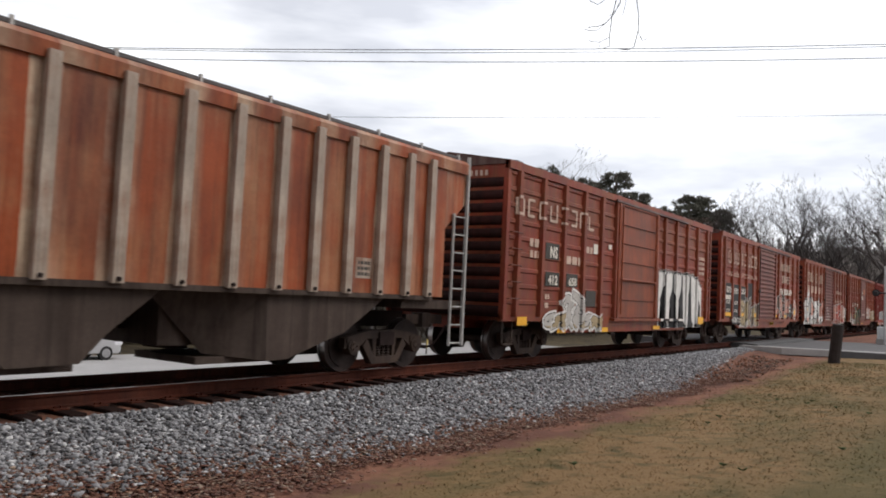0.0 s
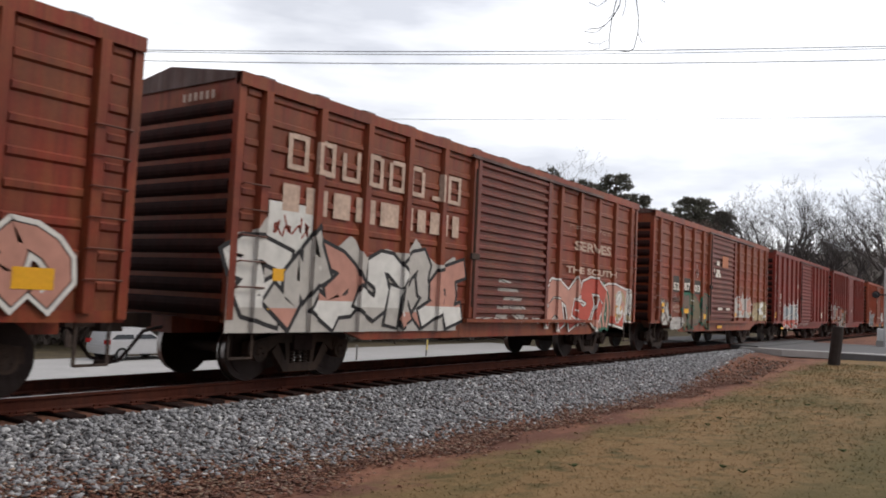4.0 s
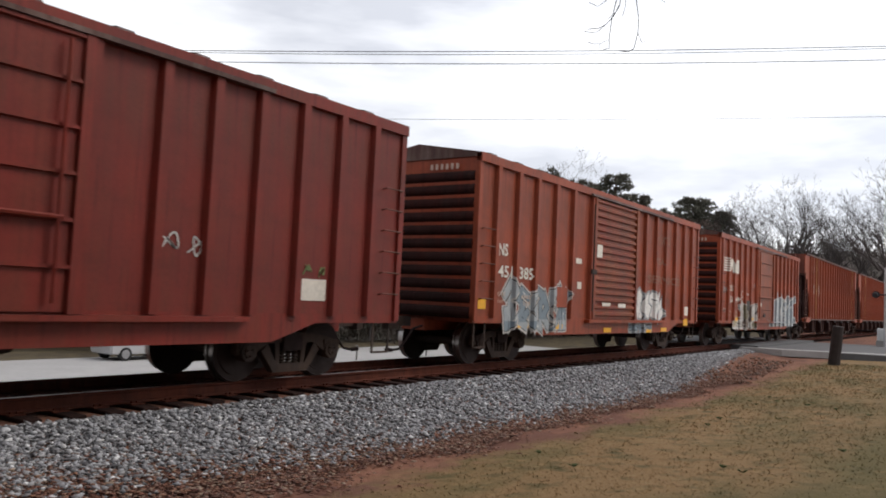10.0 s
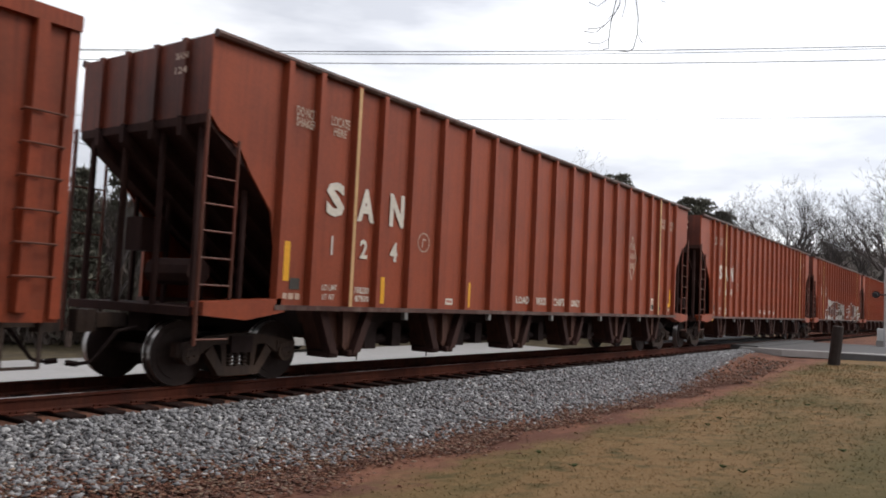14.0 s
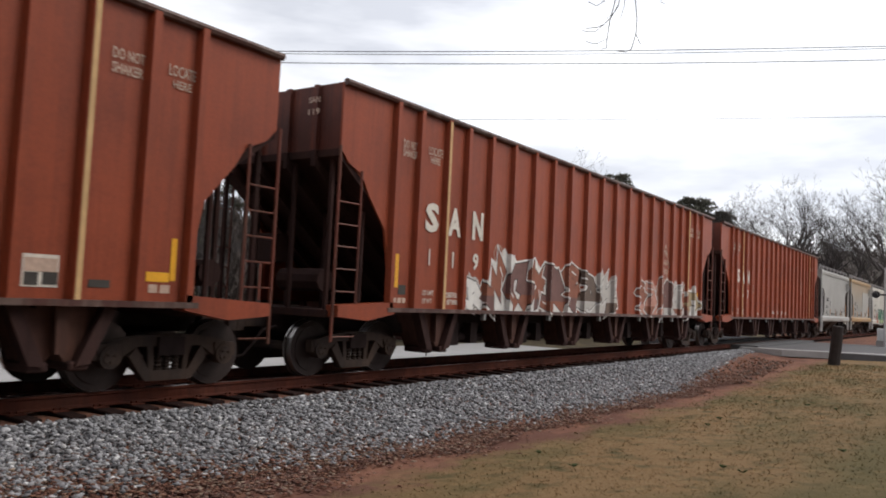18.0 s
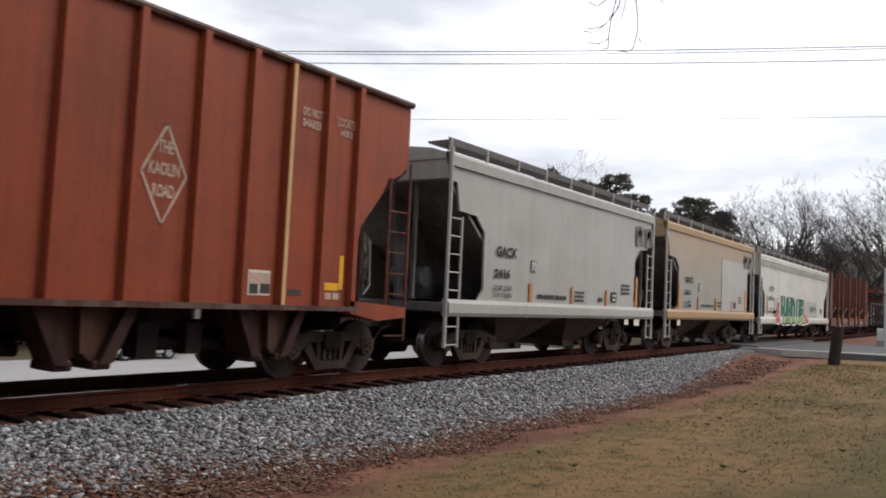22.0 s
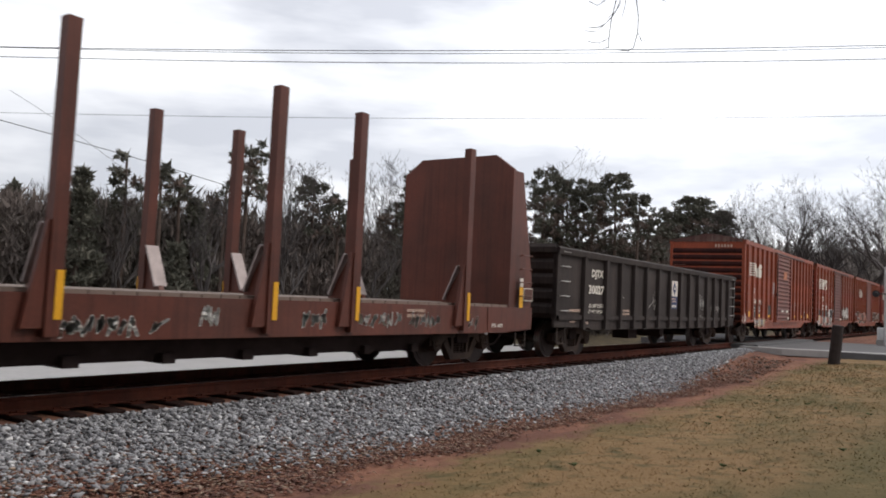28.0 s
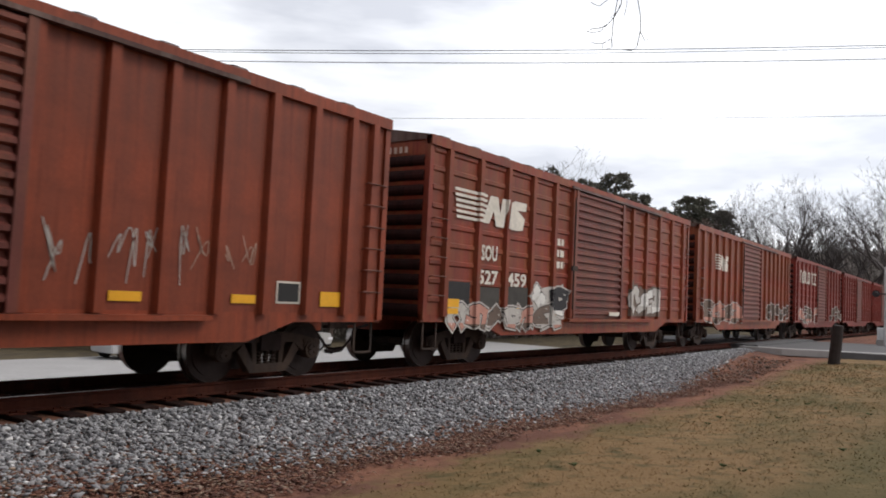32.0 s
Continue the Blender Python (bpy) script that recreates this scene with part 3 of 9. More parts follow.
def hose_mesh():
    bm = bmesh.new()
    pts = [Vector((-0.15, -0.42, 0.80)), Vector((-0.45, -0.42, 0.74)), Vector((-0.62, -0.38, 0.50)), Vector((-0.72, -0.30, 0.33)), Vector((-0.86, -0.22, 0.30))]
    for a, b in zip(pts, pts[1:]):
        rod(bm, a, b, 0.025, 7)
    rod(bm, pts[-1], pts[-1] + Vector((-0.14, 0.05, 0.02)), 0.04, 7)
    return to_mesh("air_hose", bm, M["under"])


COUPLER, HOSE = coupler_mesh(), hose_mesh()


def add_draft_gear(car, half):
    for s in (1, -1):
        c = put("coupler", COUPLER, car, "", (-s * half, 0, 0))
        h = put("air_hose", HOSE, car, "black rubber brake hose", (-s * half, 0, 0))
        if s < 0:
            c.rotation_euler.z = h.rotation_euler.z = math.pi


def grab_mesh(width, material):
    bm = bmesh.new()
    rod(bm, (-width / 2, -0.07, 0), (width / 2, -0.07, 0), 0.012, 6)
    for s in (-1, 1):
        rod(bm, (s * width / 2, -0.07, 0), (s * width / 2, 0.01, -0.02), 0.012, 5)
    return to_mesh("grab_iron", bm, material)


GRAB = {"red": grab_mesh(0.46, M["rung_red"]), "grey": grab_mesh(0.46, M["steelgrey"])}


def stirrup(car, x, y=-1.5, z0=0.42, z1=0.95, material=None):
    bm = bmesh.new()
    for s in (-0.21, 0.21):
        box(bm, x + s - 0.02, x + s + 0.02, y - 0.01, y + 0.01, z0, z1)
    box(bm, x - 0.21, x + 0.21, y - 0.03, y + 0.03, z0 - 0.015, z0 + 0.015)
    part("sill_step", bm, material or M["truck"], car)


# ---------------------------------------------------------------- boxcar
def boxcar(length, paint, door_kind, post_at, door=(-1.55, 1.55), corr=True, door_paint=None, eave=4.42, rise=0.25, label="", tc=None, flat_sill=False):
    """A single-door boxcar: panels, hat posts, ribbed ends, ribbed roof, door with its gear, fishbelly sill, trucks. post_at: where its side posts stand, from the middle."""
    car = thing("boxcar", label, "boxcar", "cars of the freight train")
    h, yp, yo = length / 2, 1.556, 1.645
    zs = 1.06  # foot of the side panels
    body = bmesh.new()
    box(body, -h + 0.03, h - 0.03, -1.50, 1.50, zs, eave - 0.06)
    box(body, -h + 0.2, h - 0.2, -1.2, 1.2, 0.92, zs)
    box(body, -h + 0.1, h - 0.1, -0.3, 0.3, 0.70, 0.95)
    shell = part("body", body, paint, car)
    # roof with seam caps that stand out at the eaves
    rb = bmesh.new()
    prism(rb, [(-1.62, eave - 0.02), (0, eave + rise), (1.62, eave - 0.02), (1.62, eave - 0.10), (-1.62, eave - 0.10)], "x", -h, h)
    part("roof", rb, M["roofmat"], car, "shallow pitched steel roof with raised seam caps")
    if "cap" not in SHARED:
        rb = bmesh.new()
        prism(rb, [(-1.59, eave - 0.015), (-1.55, eave + 0.035), (0, eave + rise + 0.04), (1.55, eave + 0.035), (1.59, eave - 0.015)], "x", -0.12, 0.12)
        SHARED["cap"] = to_mesh("seam_cap", rb, M["roofmat"])
    k = -h + 0.55
    while k < h:
        put("seam_cap", SHARED["cap"], car, "", (k, 0, 0))
        k += 1.13
    for s in (-1, 1):
        block("eave_plate", car, paint, -h, h, *sorted((s * 1.50, s * 1.635)), eave - 0.20, eave - 0.02)
    # panels and posts
    post_bm = bmesh.new()
    prism(post_bm, [(-0.10, -yp + 0.01), (-0.065, -yo), (0.065, -yo), (0.10, -yp + 0.01)], "z", zs - 0.03, eave - 0.19)
    post_me = to_mesh("side_post", post_bm, paint)
    posts = sorted(post_at) + [door[0] - 0.1, door[1] + 0.1]
    posts.sort()
    cuts = [-h + 0.04] + posts + [h - 0.04]
    for x in posts:
        put("side_post", post_me, car, "", (x, 0, 0))
        q = put("side_post", post_me, car, "", (-x, 0, 0))
        q.rotation_euler.z = math.pi
    for a, b in zip(cuts, cuts[1:]):
        if a < 0 < b:
            continue
        w = b - a
        pb = bmesh.new()
        if corr:
            rows, z = 9, zs
            step = (eave - 0.19 - zs) / rows
            prof = [(-1.50, zs)]
            for j in range(rows):
                z = zs + j * step
                prof += [(-yp, z), (-yp, z + step * 0.62), (-yp - 0.028, z + step * 0.70), (-yp - 0.028, z + step * 0.90), (-yp, z + step * 0.97)]
            prof += [(-yp, eave - 0.19), (-1.50, eave - 0.19)]
            prism(pb, prof, "x", 0.12, w - 0.12)
            box(pb, 0, w, -yp + 0.004, -1.5, zs, eave - 0.19)
        else:
            box(pb, 0, w, -yp, -1.49, zs, eave - 0.19)
        pm = to_mesh("side_panel", pb, paint)
        put("side_panel", pm, car, "", (a, 0, 0))
        q = put("side_panel", pm, car, "", (-a, 0, 0))
        q.rotation_euler.z = math.pi
    # corner posts
    for s, q in product((-1, 1), (-1, 1)):
        block("corner_post", car, paint, *sorted((s * h, s * (h - 0.12))), *sorted((q * 1.48, q * 1.60)), zs - 0.1, eave - 0.1)
    # ribbed ends
    for s in (-1, 1):
        eb = bmesh.new()
        prof = [(-0.02, 1.0)]
        n = 11
        step = (eave - 0.35 - 1.0) / n
        for j in range(n):
            z = 1.0 + j * step
            prof += [(0.0, z), (0.075, z + step * 0.3), (0.085, z + step * 0.5), (0.07, z + step * 0.7), (0.0, z + step)]
        prof += [(0.0, eave - 0.04), (-0.02, eave - 0.04)]
        prism(eb, [(s * (h - 0.06 + d), z) for d, z in prof], "y", -1.47, 1.47)
        prism(eb, [(-1.5, eave - 0.08), (0, eave + rise - 0.06), (1.5, eave - 0.08)], "x", s * (h - 0.1), s * (h - 0.02))
        # end paint is darkened to stand in for shade between the cars
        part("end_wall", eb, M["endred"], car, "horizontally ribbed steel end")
        # end ladder, brake rod
        for j in range(5):
            g = put("grab_iron", GRAB["red"], car, "", (s * h, -s * 1.15, 1.5 + j * 0.45))
            g.rotation_euler.z = math.pi / 2 * s
    # fishbelly side sill
    for q in (-1, 1):
        sb = bmesh.new()
        t = h - 2.9 if not flat_sill else h - 0.4
        low = 0.64
        prism(sb, [(-h, zs + 0.01), (-h, zs - 0.14), (-t - 0.9, zs - 0.14), (-t, low), (t, low), (t + 0.9, zs - 0.14), (h, zs - 0.14), (h, zs + 0.01)], "y", *sorted((q * 1.48, q * 1.553)))
        part("side_sill", sb, paint, car)
    # door and its gear
    d0, d1 = door
    zb, zt = zs - 0.02, eave - 0.22
    dp = door_paint or paint
    for q in (-1, 1):
        db = bmesh.new()
        n = 17 if door_kind == "ribbed" else 6
        step = (zt - zb) / n
        prof = [(q * 1.53, zb)]
        for j in range(n):
            z = zb + j * step
            if door_kind == "ribbed":
                prof += [(q * 1.60, z), (q * 1.60, z + step * 0.35), (q * 1.655, z + step * 0.5), (q * 1.655, z + step * 0.82), (q * 1.60, z + step)]
            else:
                prof += [(q * 1.62, z), (q * 1.62, z + step * 0.90), (q * 1.665, z + step * 0.92), (q * 1.665, z + step)]
        prof += [(q * 1.53, zt)]
        prism(db, prof, "x", d0 + 0.06, d1 - 0.06)
        for x in (d0, d1):
            box(db, x - 0.05, x + 0.07, *sorted((q * 1.54, q * 1.672)), zb - 0.02, zt + 0.02)
        dr = part("door", db, dp, car, "ribbed sliding door" if door_kind == "ribbed" else "plug door of flat panels")
        block("door_track", car, M["roofmat"], d0 - 0.3, d1 + (3.0 if door_kind == "ribbed" else 2.8), *sorted((q * 1.54, q * 1.69)), zt + 0.01, zt + 0.07)
        block("door_track", car, paint, d0 - 0.3, d1 + 2.6, *sorted((q * 1.56, q * 1.70)), zb - 0.10, zb - 0.03)
        if door_kind == "plug":
            lb = bmesh.new()
            for x in (d0 + 0.12, d1 - 0.25):
                rod(lb, (x, q * 1.70, zb + 0.1), (x, q * 1.70, zt - 0.1), 0.022, 6)
            rod(lb, (d0 + 0.1, q * 1.70, zb + 1.05), (d1 - 0.2, q * 1.70, zb + 1.05), 0.03, 6)
            part("lock_rod", lb, dp, dr)
        else:
            lb = bmesh.new()
            rod(lb, (d0 - 0.14, q * 1.69, zb + 0.2), (d0 - 0.14, q * 1.69, zt - 0.2), 0.02, 6)
            box(lb, d0 - 0.24, d0 + 0.05, *sorted((q * 1.66, q * 1.71)), zb + 1.15, zb + 1.27)
            part("lock_rod", lb, M["truck"], dr)
    # grab irons and steps by the corners
    for s in (-1, 1):
        for j in range(5 if s < 0 else 6):
            put("grab_iron", GRAB["red"], car, "", (s * (h - 0.36), -1.60, 1.42 + j * 0.36))
        stirrup(car, s * (h - 0.36))
        q = put("grab_iron", GRAB["red"], car, "", (s * (h - 0.36), 1.60, 1.42))
        q.rotation_euler.z = math.pi
    # underframe gear
    ub = bmesh.new()
    disc(ub, (1.2, 0.72), 0.2, -0.9, -0.1, 12)
    box(ub, -1.4, -0.7, -1.0, -0.5, 0.55, 0.95)
    rod(ub, (-h + 2, 0.5, 0.62), (h - 2, 0.3, 0.62), 0.025)
    part("brake_gear", ub, M["under"], car)
    x = tc or (h - 2.0)
    add_truck(car, -x)
    add_truck(car, x)
    add_draft_gear(car, h)
    return car, posts


# ---------------------------------------------------------------- open-top wood chip hopper
def chip_hopper(length, label, top=4.80):
    car = thing("open_hopper", label, "hopper car", "cars of the freight train")
    paint = M["sanred"]
    h, yp, yo = length / 2, 1.56, 1.66
    zf = 1.18  # foot of the side
    cut = 1.36
    g = length / 20.25
    for q in (-1, 1):
        sb = bmesh.new()
        prism(sb, [(-h, top), (h, top), (h, 3.72), (h - 0.19, 3.52), (h - 0.54, 3.36), (h - 0.74, 3.05), (h - 1.19, 2.52), (h - 1.32, 1.84), (h - cut, zf), (-h + cut, zf), (-h + 1.32, 1.84), (-h + 1.19, 2.52), (-h + 0.74, 3.05), (-h + 0.54, 3.36), (-h + 0.19, 3.52), (-h, 3.72)], "y", *sorted((q * yp, q * 1.52)))
        part("side_sheet", sb, paint, car)
        rb = bmesh.new()
        rod(rb, (-h, q * 1.60, top), (h, q * 1.60, top), 0.06, 8)
        part("top_rail", rb, M["roofmat"], car)
        block("side_sill", car, M["roofmat"], -h + cut - 0.1, h - cut + 0.1, *sorted((q * 1.50, q * 1.67)), zf - 0.07, zf + 0.005)
    pb = bmesh.new()
    prism(pb, [(-0.08, -yp + 0.01), (-0.05, -yo), (0.05, -yo), (0.08, -yp + 0.01)], "z", zf, top - 0.02)
    pm = to_mesh("side_post", pb, paint)
    yb = bmesh.new()
    prism(yb, [(-0.035, -yo), (-0.03, -yo - 0.006), (0.03, -yo - 0.006), (0.035, -yo)], "z", zf, top - 0.05)
    if "buff" not in SHARED:
        SHARED["buff"] = plain("stripe_buff", (0.55, 0.36, 0.17), 0.7)
        SHARED["chute"] = weathered("chute_brown", (0.085, 0.042, 0.034), (0.115, 0.055, 0.041), 0.45, rough=0.8, spec=0.1)
    ym = to_mesh("stripe", yb, SHARED["buff"])
    # side posts, from the front end, closer together near the ends
    marks = [1.36, 2.05, 2.93, 3.62] + [4.5 + 0.9375 * k for k in range(13)] + [16.60, 17.33, 18.12, 18.85]
    posts = [-h + v * g for v in marks]
    for x in posts:
        put("side_post", pm, car, "", (x, 0, 0))
        q = put("side_post", pm, car, "", (x, 0, 0))
        q.rotation_euler.z = math.pi
    for x in (posts[2], posts[-3]):
        put("stripe", ym, car, "narrow buff paint stripe", (x, 0, 0))
    kb = bmesh.new()
    box(kb, -0.045, 0.045, -1.66, -1.58, zf - 0.20, zf - 0.05)
    km = to_mesh("jack_pad", kb, M["greylogo"])
    for k in range(5):
        put("jack_pad", km, car, "", (-h + 2.98 + (k + 0.5) * (length - 5.96) / 5, 0, 0))
    # ends: upright top, slope sheet below, bare frame at the foot
    for s in (-1, 1):
        eb = bmesh.new()
        box(eb, *sorted((s * h, s * (h - 0.05))), -1.52, 1.52, 3.72, top)
        for y in (-1.0, -0.35, 0.35, 1.0):
            box(eb, *sorted((s * h, s * (h + 0.07))), y - 0.05, y + 0.05, 3.72, top)
        part("end_sheet", eb, M["endmix"], car, "brown upright end sheet with stiffeners")
        # the sloping lower end is near black, darker than the sheet above
        eb = bmesh.new()
        prism(eb, [(s * h, 3.72), (s * (h - 0.05), 3.72), (s * (h - 3.3), 1.15), (s * (h - 3.3), 1.08), (s * h, 3.60)], "y", -1.52, 1.52)
        slope = part("slope_sheet", eb, M["darksteel"], car, "near-black sloping end sheet")
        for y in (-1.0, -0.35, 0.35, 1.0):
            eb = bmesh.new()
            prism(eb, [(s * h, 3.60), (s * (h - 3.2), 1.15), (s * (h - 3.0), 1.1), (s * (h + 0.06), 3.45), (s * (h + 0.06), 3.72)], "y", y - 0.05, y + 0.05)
            part("stiffener", eb, M["darksteel"], slope)
        fb = bmesh.new()
        box(fb, *sorted((s * (h - 1.4), s * (h + 0.05))), -1.45, 1.45, 1.0, 1.12)
        for y in (-1.3, 1.3, -0.45, 0.45):
            rod(fb, (s * (h - 0.1), y, 1.1), (s * (h - 0.1), y, 3.6), 0.05, 6)
            rod(fb, (s * (h - 0.9), y, 1.1), (s * (h - 0.9), y, 2.8), 0.045, 6)
        box(fb, *sorted((s * (h - 0.75), s * (h - 0.35))), 0.3, 0.7, 1.9, 2.4)
        rod(fb, (s * (h - 0.5), -0.9, 1.6), (s * (h - 0.5), 0.1, 1.6), 0.2, 10)
        part("end_frame", fb, M["darksteel"], car, "bare black end framing with brake gear")
        for y in (-1.56, 1.56):
            lb = bmesh.new()
            rod(lb, (s * (h + 0.04), y * 1.02, 0.62), (s * (h + 0.04), y * 1.02, 3.75), 0.03, 6)
            rod(lb, (s * (h - 0.50), y * 1.02, 1.2), (s * (h - 0.50), y * 1.02, 3.42), 0.025, 6)
            ld = part("ladder", lb, M["rung_red"], car, "dark red side ladder")
            for j in range(7):
                r = bmesh.new()
                rod(r, (s * (h + 0.04), y * 1.02, 0.70 + j * 0.36), (s * (h - 0.50), y * 1.02, 0.70 + j * 0.36), 0.014, 5)
                part("rung", r, M["rung_red"], ld)
        wb = bmesh.new()
        prism(wb, [(s * (h - 0.02), zf + 0.02), (s * (h - cut - 0.1), zf + 0.10), (s * (h - cut - 0.1), zf - 0.1), (s * (h - 0.75), zf - 0.22), (s * (h - 0.02), zf - 0.16)], "y", -1.66, -1.40)
        part("corner_step", wb, paint, car)
    # twin-spouted chutes along the floor
    cb, ribm, spm = bmesh.new(), [], []
    box(cb, -0.14, 0.14, -0.96, 0.96, 0.62, 1.2)
    for q in (-1, 1):
        prism(cb, [(-0.64, 1.2), (0.64, 1.2), (0.30, 0.46), (0.16, 0.42), (0.0, 0.60), (-0.16, 0.42), (-0.30, 0.46)], "y", *sorted((q * 0.95, q * 1.40)))
        rb = bmesh.new()
        prism(rb, [(-0.09, 1.2), (0.09, 1.2), (0.06, 0.56), (-0.06, 0.56)], "y", *sorted((q * 1.38, q * 1.52)))
        ribm.append(to_mesh("chute_rib", rb, SHARED["chute"]))
        for w in (-1, 1):
            rb = bmesh.new()
            prism(rb, [(w * 0.54, 1.2), (w * 0.70, 1.2), (w * 0.36, 0.44), (w * 0.18, 0.42)], "y", *sorted((q * 1.37, q * 1.54)))
            ribm.append(to_mesh("chute_rib", rb, M["darksteel"]))
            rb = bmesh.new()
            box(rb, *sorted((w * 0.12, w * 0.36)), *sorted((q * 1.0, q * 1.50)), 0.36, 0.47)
            spm.append(to_mesh("spout", rb, M["darksteel"], 0.02))
    cm = to_mesh("hopper_chute", cb, SHARED["chute"])
    a, b = -h + 2.98, h - 2.98
    for k in range(6):
        ch = put("hopper_chute", cm, car, "brown steel discharge chute", (a + k * (b - a) / 5, 0, 0))
        for one in ribm:
            put("chute_rib", one, ch)
        for one in spm:
            put("spout", one, ch)
    fl = bmesh.new()
    box(fl, -h + 3.3, h - 3.3, -1.5, 1.5, 1.16, 1.24)
    box(fl, -h + 0.2, h - 0.2, -0.25, 0.25, 0.72, 1.0)
    box(fl, a - 0.5, b + 0.5, -1.0, 1.0, 0.70, 1.2)
    for k in range(5):
        x = a + (k + 0.5) * (b - a) / 5
        rod(fl, (x - 0.9, -1.0, 0.64), (x + 0.9, -1.0, 0.58), 0.08, 8)
        box(fl, x - 0.1, x + 0.9, -1.0, 0.6, 0.52, 0.8)
        box(fl, x - 0.55, x - 0.25, -1.2, -0.9, 0.45, 0.9)
        box(fl, x + 0.2, x + 0.45, -1.2, -0.9, 0.48, 0.9)
    part("floor_frame", fl, M["under"], car)
    add_truck(car, -h + 1.2)
    add_truck(car, h - 1.2)
    add_draft_gear(car, h - 0.05)
    return car, posts


# ---------------------------------------------------------------- covered hopper
def covered_hopper(length, paint, label, cutout, ribs=(), bays=2, top=4.20, foot=1.40, roofband=None, slope=None, ladder="steelgrey", bulge=0.008, sill=None, rail_steps=9, walk=True, eave_lines=0, board=0.0):
    """cutout: end outline of the side sheet as (distance from the end, height), from the top down."""
    car = thing("covered_hopper", label, "hopper car", "cars of the freight train")
    h = length / 2
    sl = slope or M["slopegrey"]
    band = roofband or paint
    zs = [top - (top - foot) * k / 10 for k in range(11)]

    def inset(z):
        for (a, za), (b, zb) in zip(cutout, cutout[1:]):
            if zb <= z <= za:
                f = (za - z) / max(1e-6, za - zb)
                return a + (b - a) * f
        return cutout[-1][0]

    def side_y(z):
        f = (z - foot) / (top - foot)
        return 1.54 + bulge * math.sin(math.pi * f)

    levels = sorted(set(zs + [z for _, z in cutout]), reverse=True)
    for q in (-1, 1):
        sb = bmesh.new()
        rows = []
        for z in levels:
            a, y = h - inset(z), q * side_y(z)
            rows.append([sb.verts.new((x, y, z)) for x in (-a, -a * 0.5, 0, a * 0.5, a)])
        for r0, r1 in zip(rows, rows[1:]):
            for k in range(4):
                sb.faces.new((r0[k], r0[k + 1], r1[k + 1], r1[k]))
        geo = bmesh.ops.extrude_face_region(sb, geom=sb.faces[:])
        for v in [g for g in geo["geom"] if isinstance(g, bmesh.types.BMVert)]:
            v.co.y -= q * 0.05
        part("side_sheet", sb, paint, car)
        rb = bmesh.new()
        prism(rb, [(q * 1.50, top - 0.24), (q * 1.60, top - 0.24), (q * 1.61, top - 0.05), (q * 1.55, top + 0.02), (q * 1.45, top + 0.05)], "x", -h, h)
        part("eave_plate", rb, band, car)
        wb = bmesh.new()
        if len(ribs):
            prism(wb, [(q * 1.48, foot + 0.02), (q * 1.60, foot + 0.02), (q * 1.60, foot - 0.06), (q * 1.48, foot - 0.06)], "x", -h + 1.1, h - 1.1)
        else:
            prism(wb, [(q * 1.48, foot + 0.02), (q * 1.60, foot + 0.02), (q * 1.66, foot - 0.06), (q * 1.66, foot - 0.24), (q * 1.62, foot - 0.31), (q * 1.48, foot - 0.31)], "x", -h + 0.05, h - 0.05)
        part("side_sill", wb, sill or paint, car)
    # rounded roof with trough hatches
    rb = bmesh.new()
    prism(rb, [(-1.52, top), (-1.1, top + 0.13), (-0.5, top + 0.20), (0.5, top + 0.20), (1.1, top + 0.13), (1.52, top), (1.5, top - 0.1), (-1.5, top - 0.1)], "x", -h, h)
    part("roof", rb, paint, car)
    hb = bmesh.new()
    prism(hb, [(-0.30, top + 0.19), (-0.28, top + 0.30), (0.28, top + 0.30), (0.30, top + 0.19)], "x", -h + 0.9, h - 0.9)
    part("hatch_cover", hb, M["slopegrey"], car, "long trough hatch cover")
    for k in range(eave_lines):
        block("eave_rib", car, band, -h + 0.05, h - 0.05, -1.612, -1.56, top - 0.30 - 0.09 * k, top - 0.265 - 0.09 * k)
    # walkway grating on posts along each eave
    for q in (-1, 1) if walk else ():
        gb = bmesh.new()
        ya, yb = sorted((q * 0.95, q * 1.42))
        for k in range(6):
            y = ya + (yb - ya) * k / 5
            box(gb, -h + 0.1, h - 0.1, y - 0.012, y + 0.012, top + board + 0.24, top + board + 0.29)
        m = int(length / 0.12)
        for k in range(m):
            x = -h + 0.12 + k * (length - 0.24) / (m - 1)
            box(gb, x - 0.008, x + 0.008, ya, yb, top + board + 0.25, top + board + 0.285)
        wk = part("walkway", gb, M["grating"], car, "open steel grating walkway")
        for k in range(rail_steps):
            x = -h + 0.2 + k * (length - 0.4) / (rail_steps - 1)
            block("bracket", wk, M["steelgrey"], x - 0.02, x + 0.02, *sorted((q * 1.40, q * 1.45)), top + board - 0.02, top + board + 0.33)
        if q < 0 and board == 0:
            block("kick_plate", wk, M["grating"], -h + 0.1, h - 0.1, -1.435, -1.425, top + board + 0.20, top + board + 0.34)
    # slope sheets, end panel and frames
    for s in (-1, 1):
        eb = bmesh.new()
        c0 = cutout[1][1]
        box(eb, *sorted((s * (h - 0.02), s * (h - 0.08))), -1.50, 1.50, c0 + 0.01, top - 0.05)
        part("end_panel", eb, paint, car, "upright panel at the top of the end")
        # slope colour is darker than the panel, painting in the shade under the roof
        eb = bmesh.new()
        prism(eb, [(s * (h - 0.02), c0), (s * (h - 0.08), c0), (s * (h - 0.12), c0 - 0.01), (s * (h - cutout[-1][0] - 2.3), foot - 0.3), (s * (h - cutout[-1][0] - 2.2), foot - 0.36), (s * (h - 0.03), c0 - 0.03)], "y", -1.49, 1.49)
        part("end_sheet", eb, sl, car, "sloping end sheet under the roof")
        ib = bmesh.new()
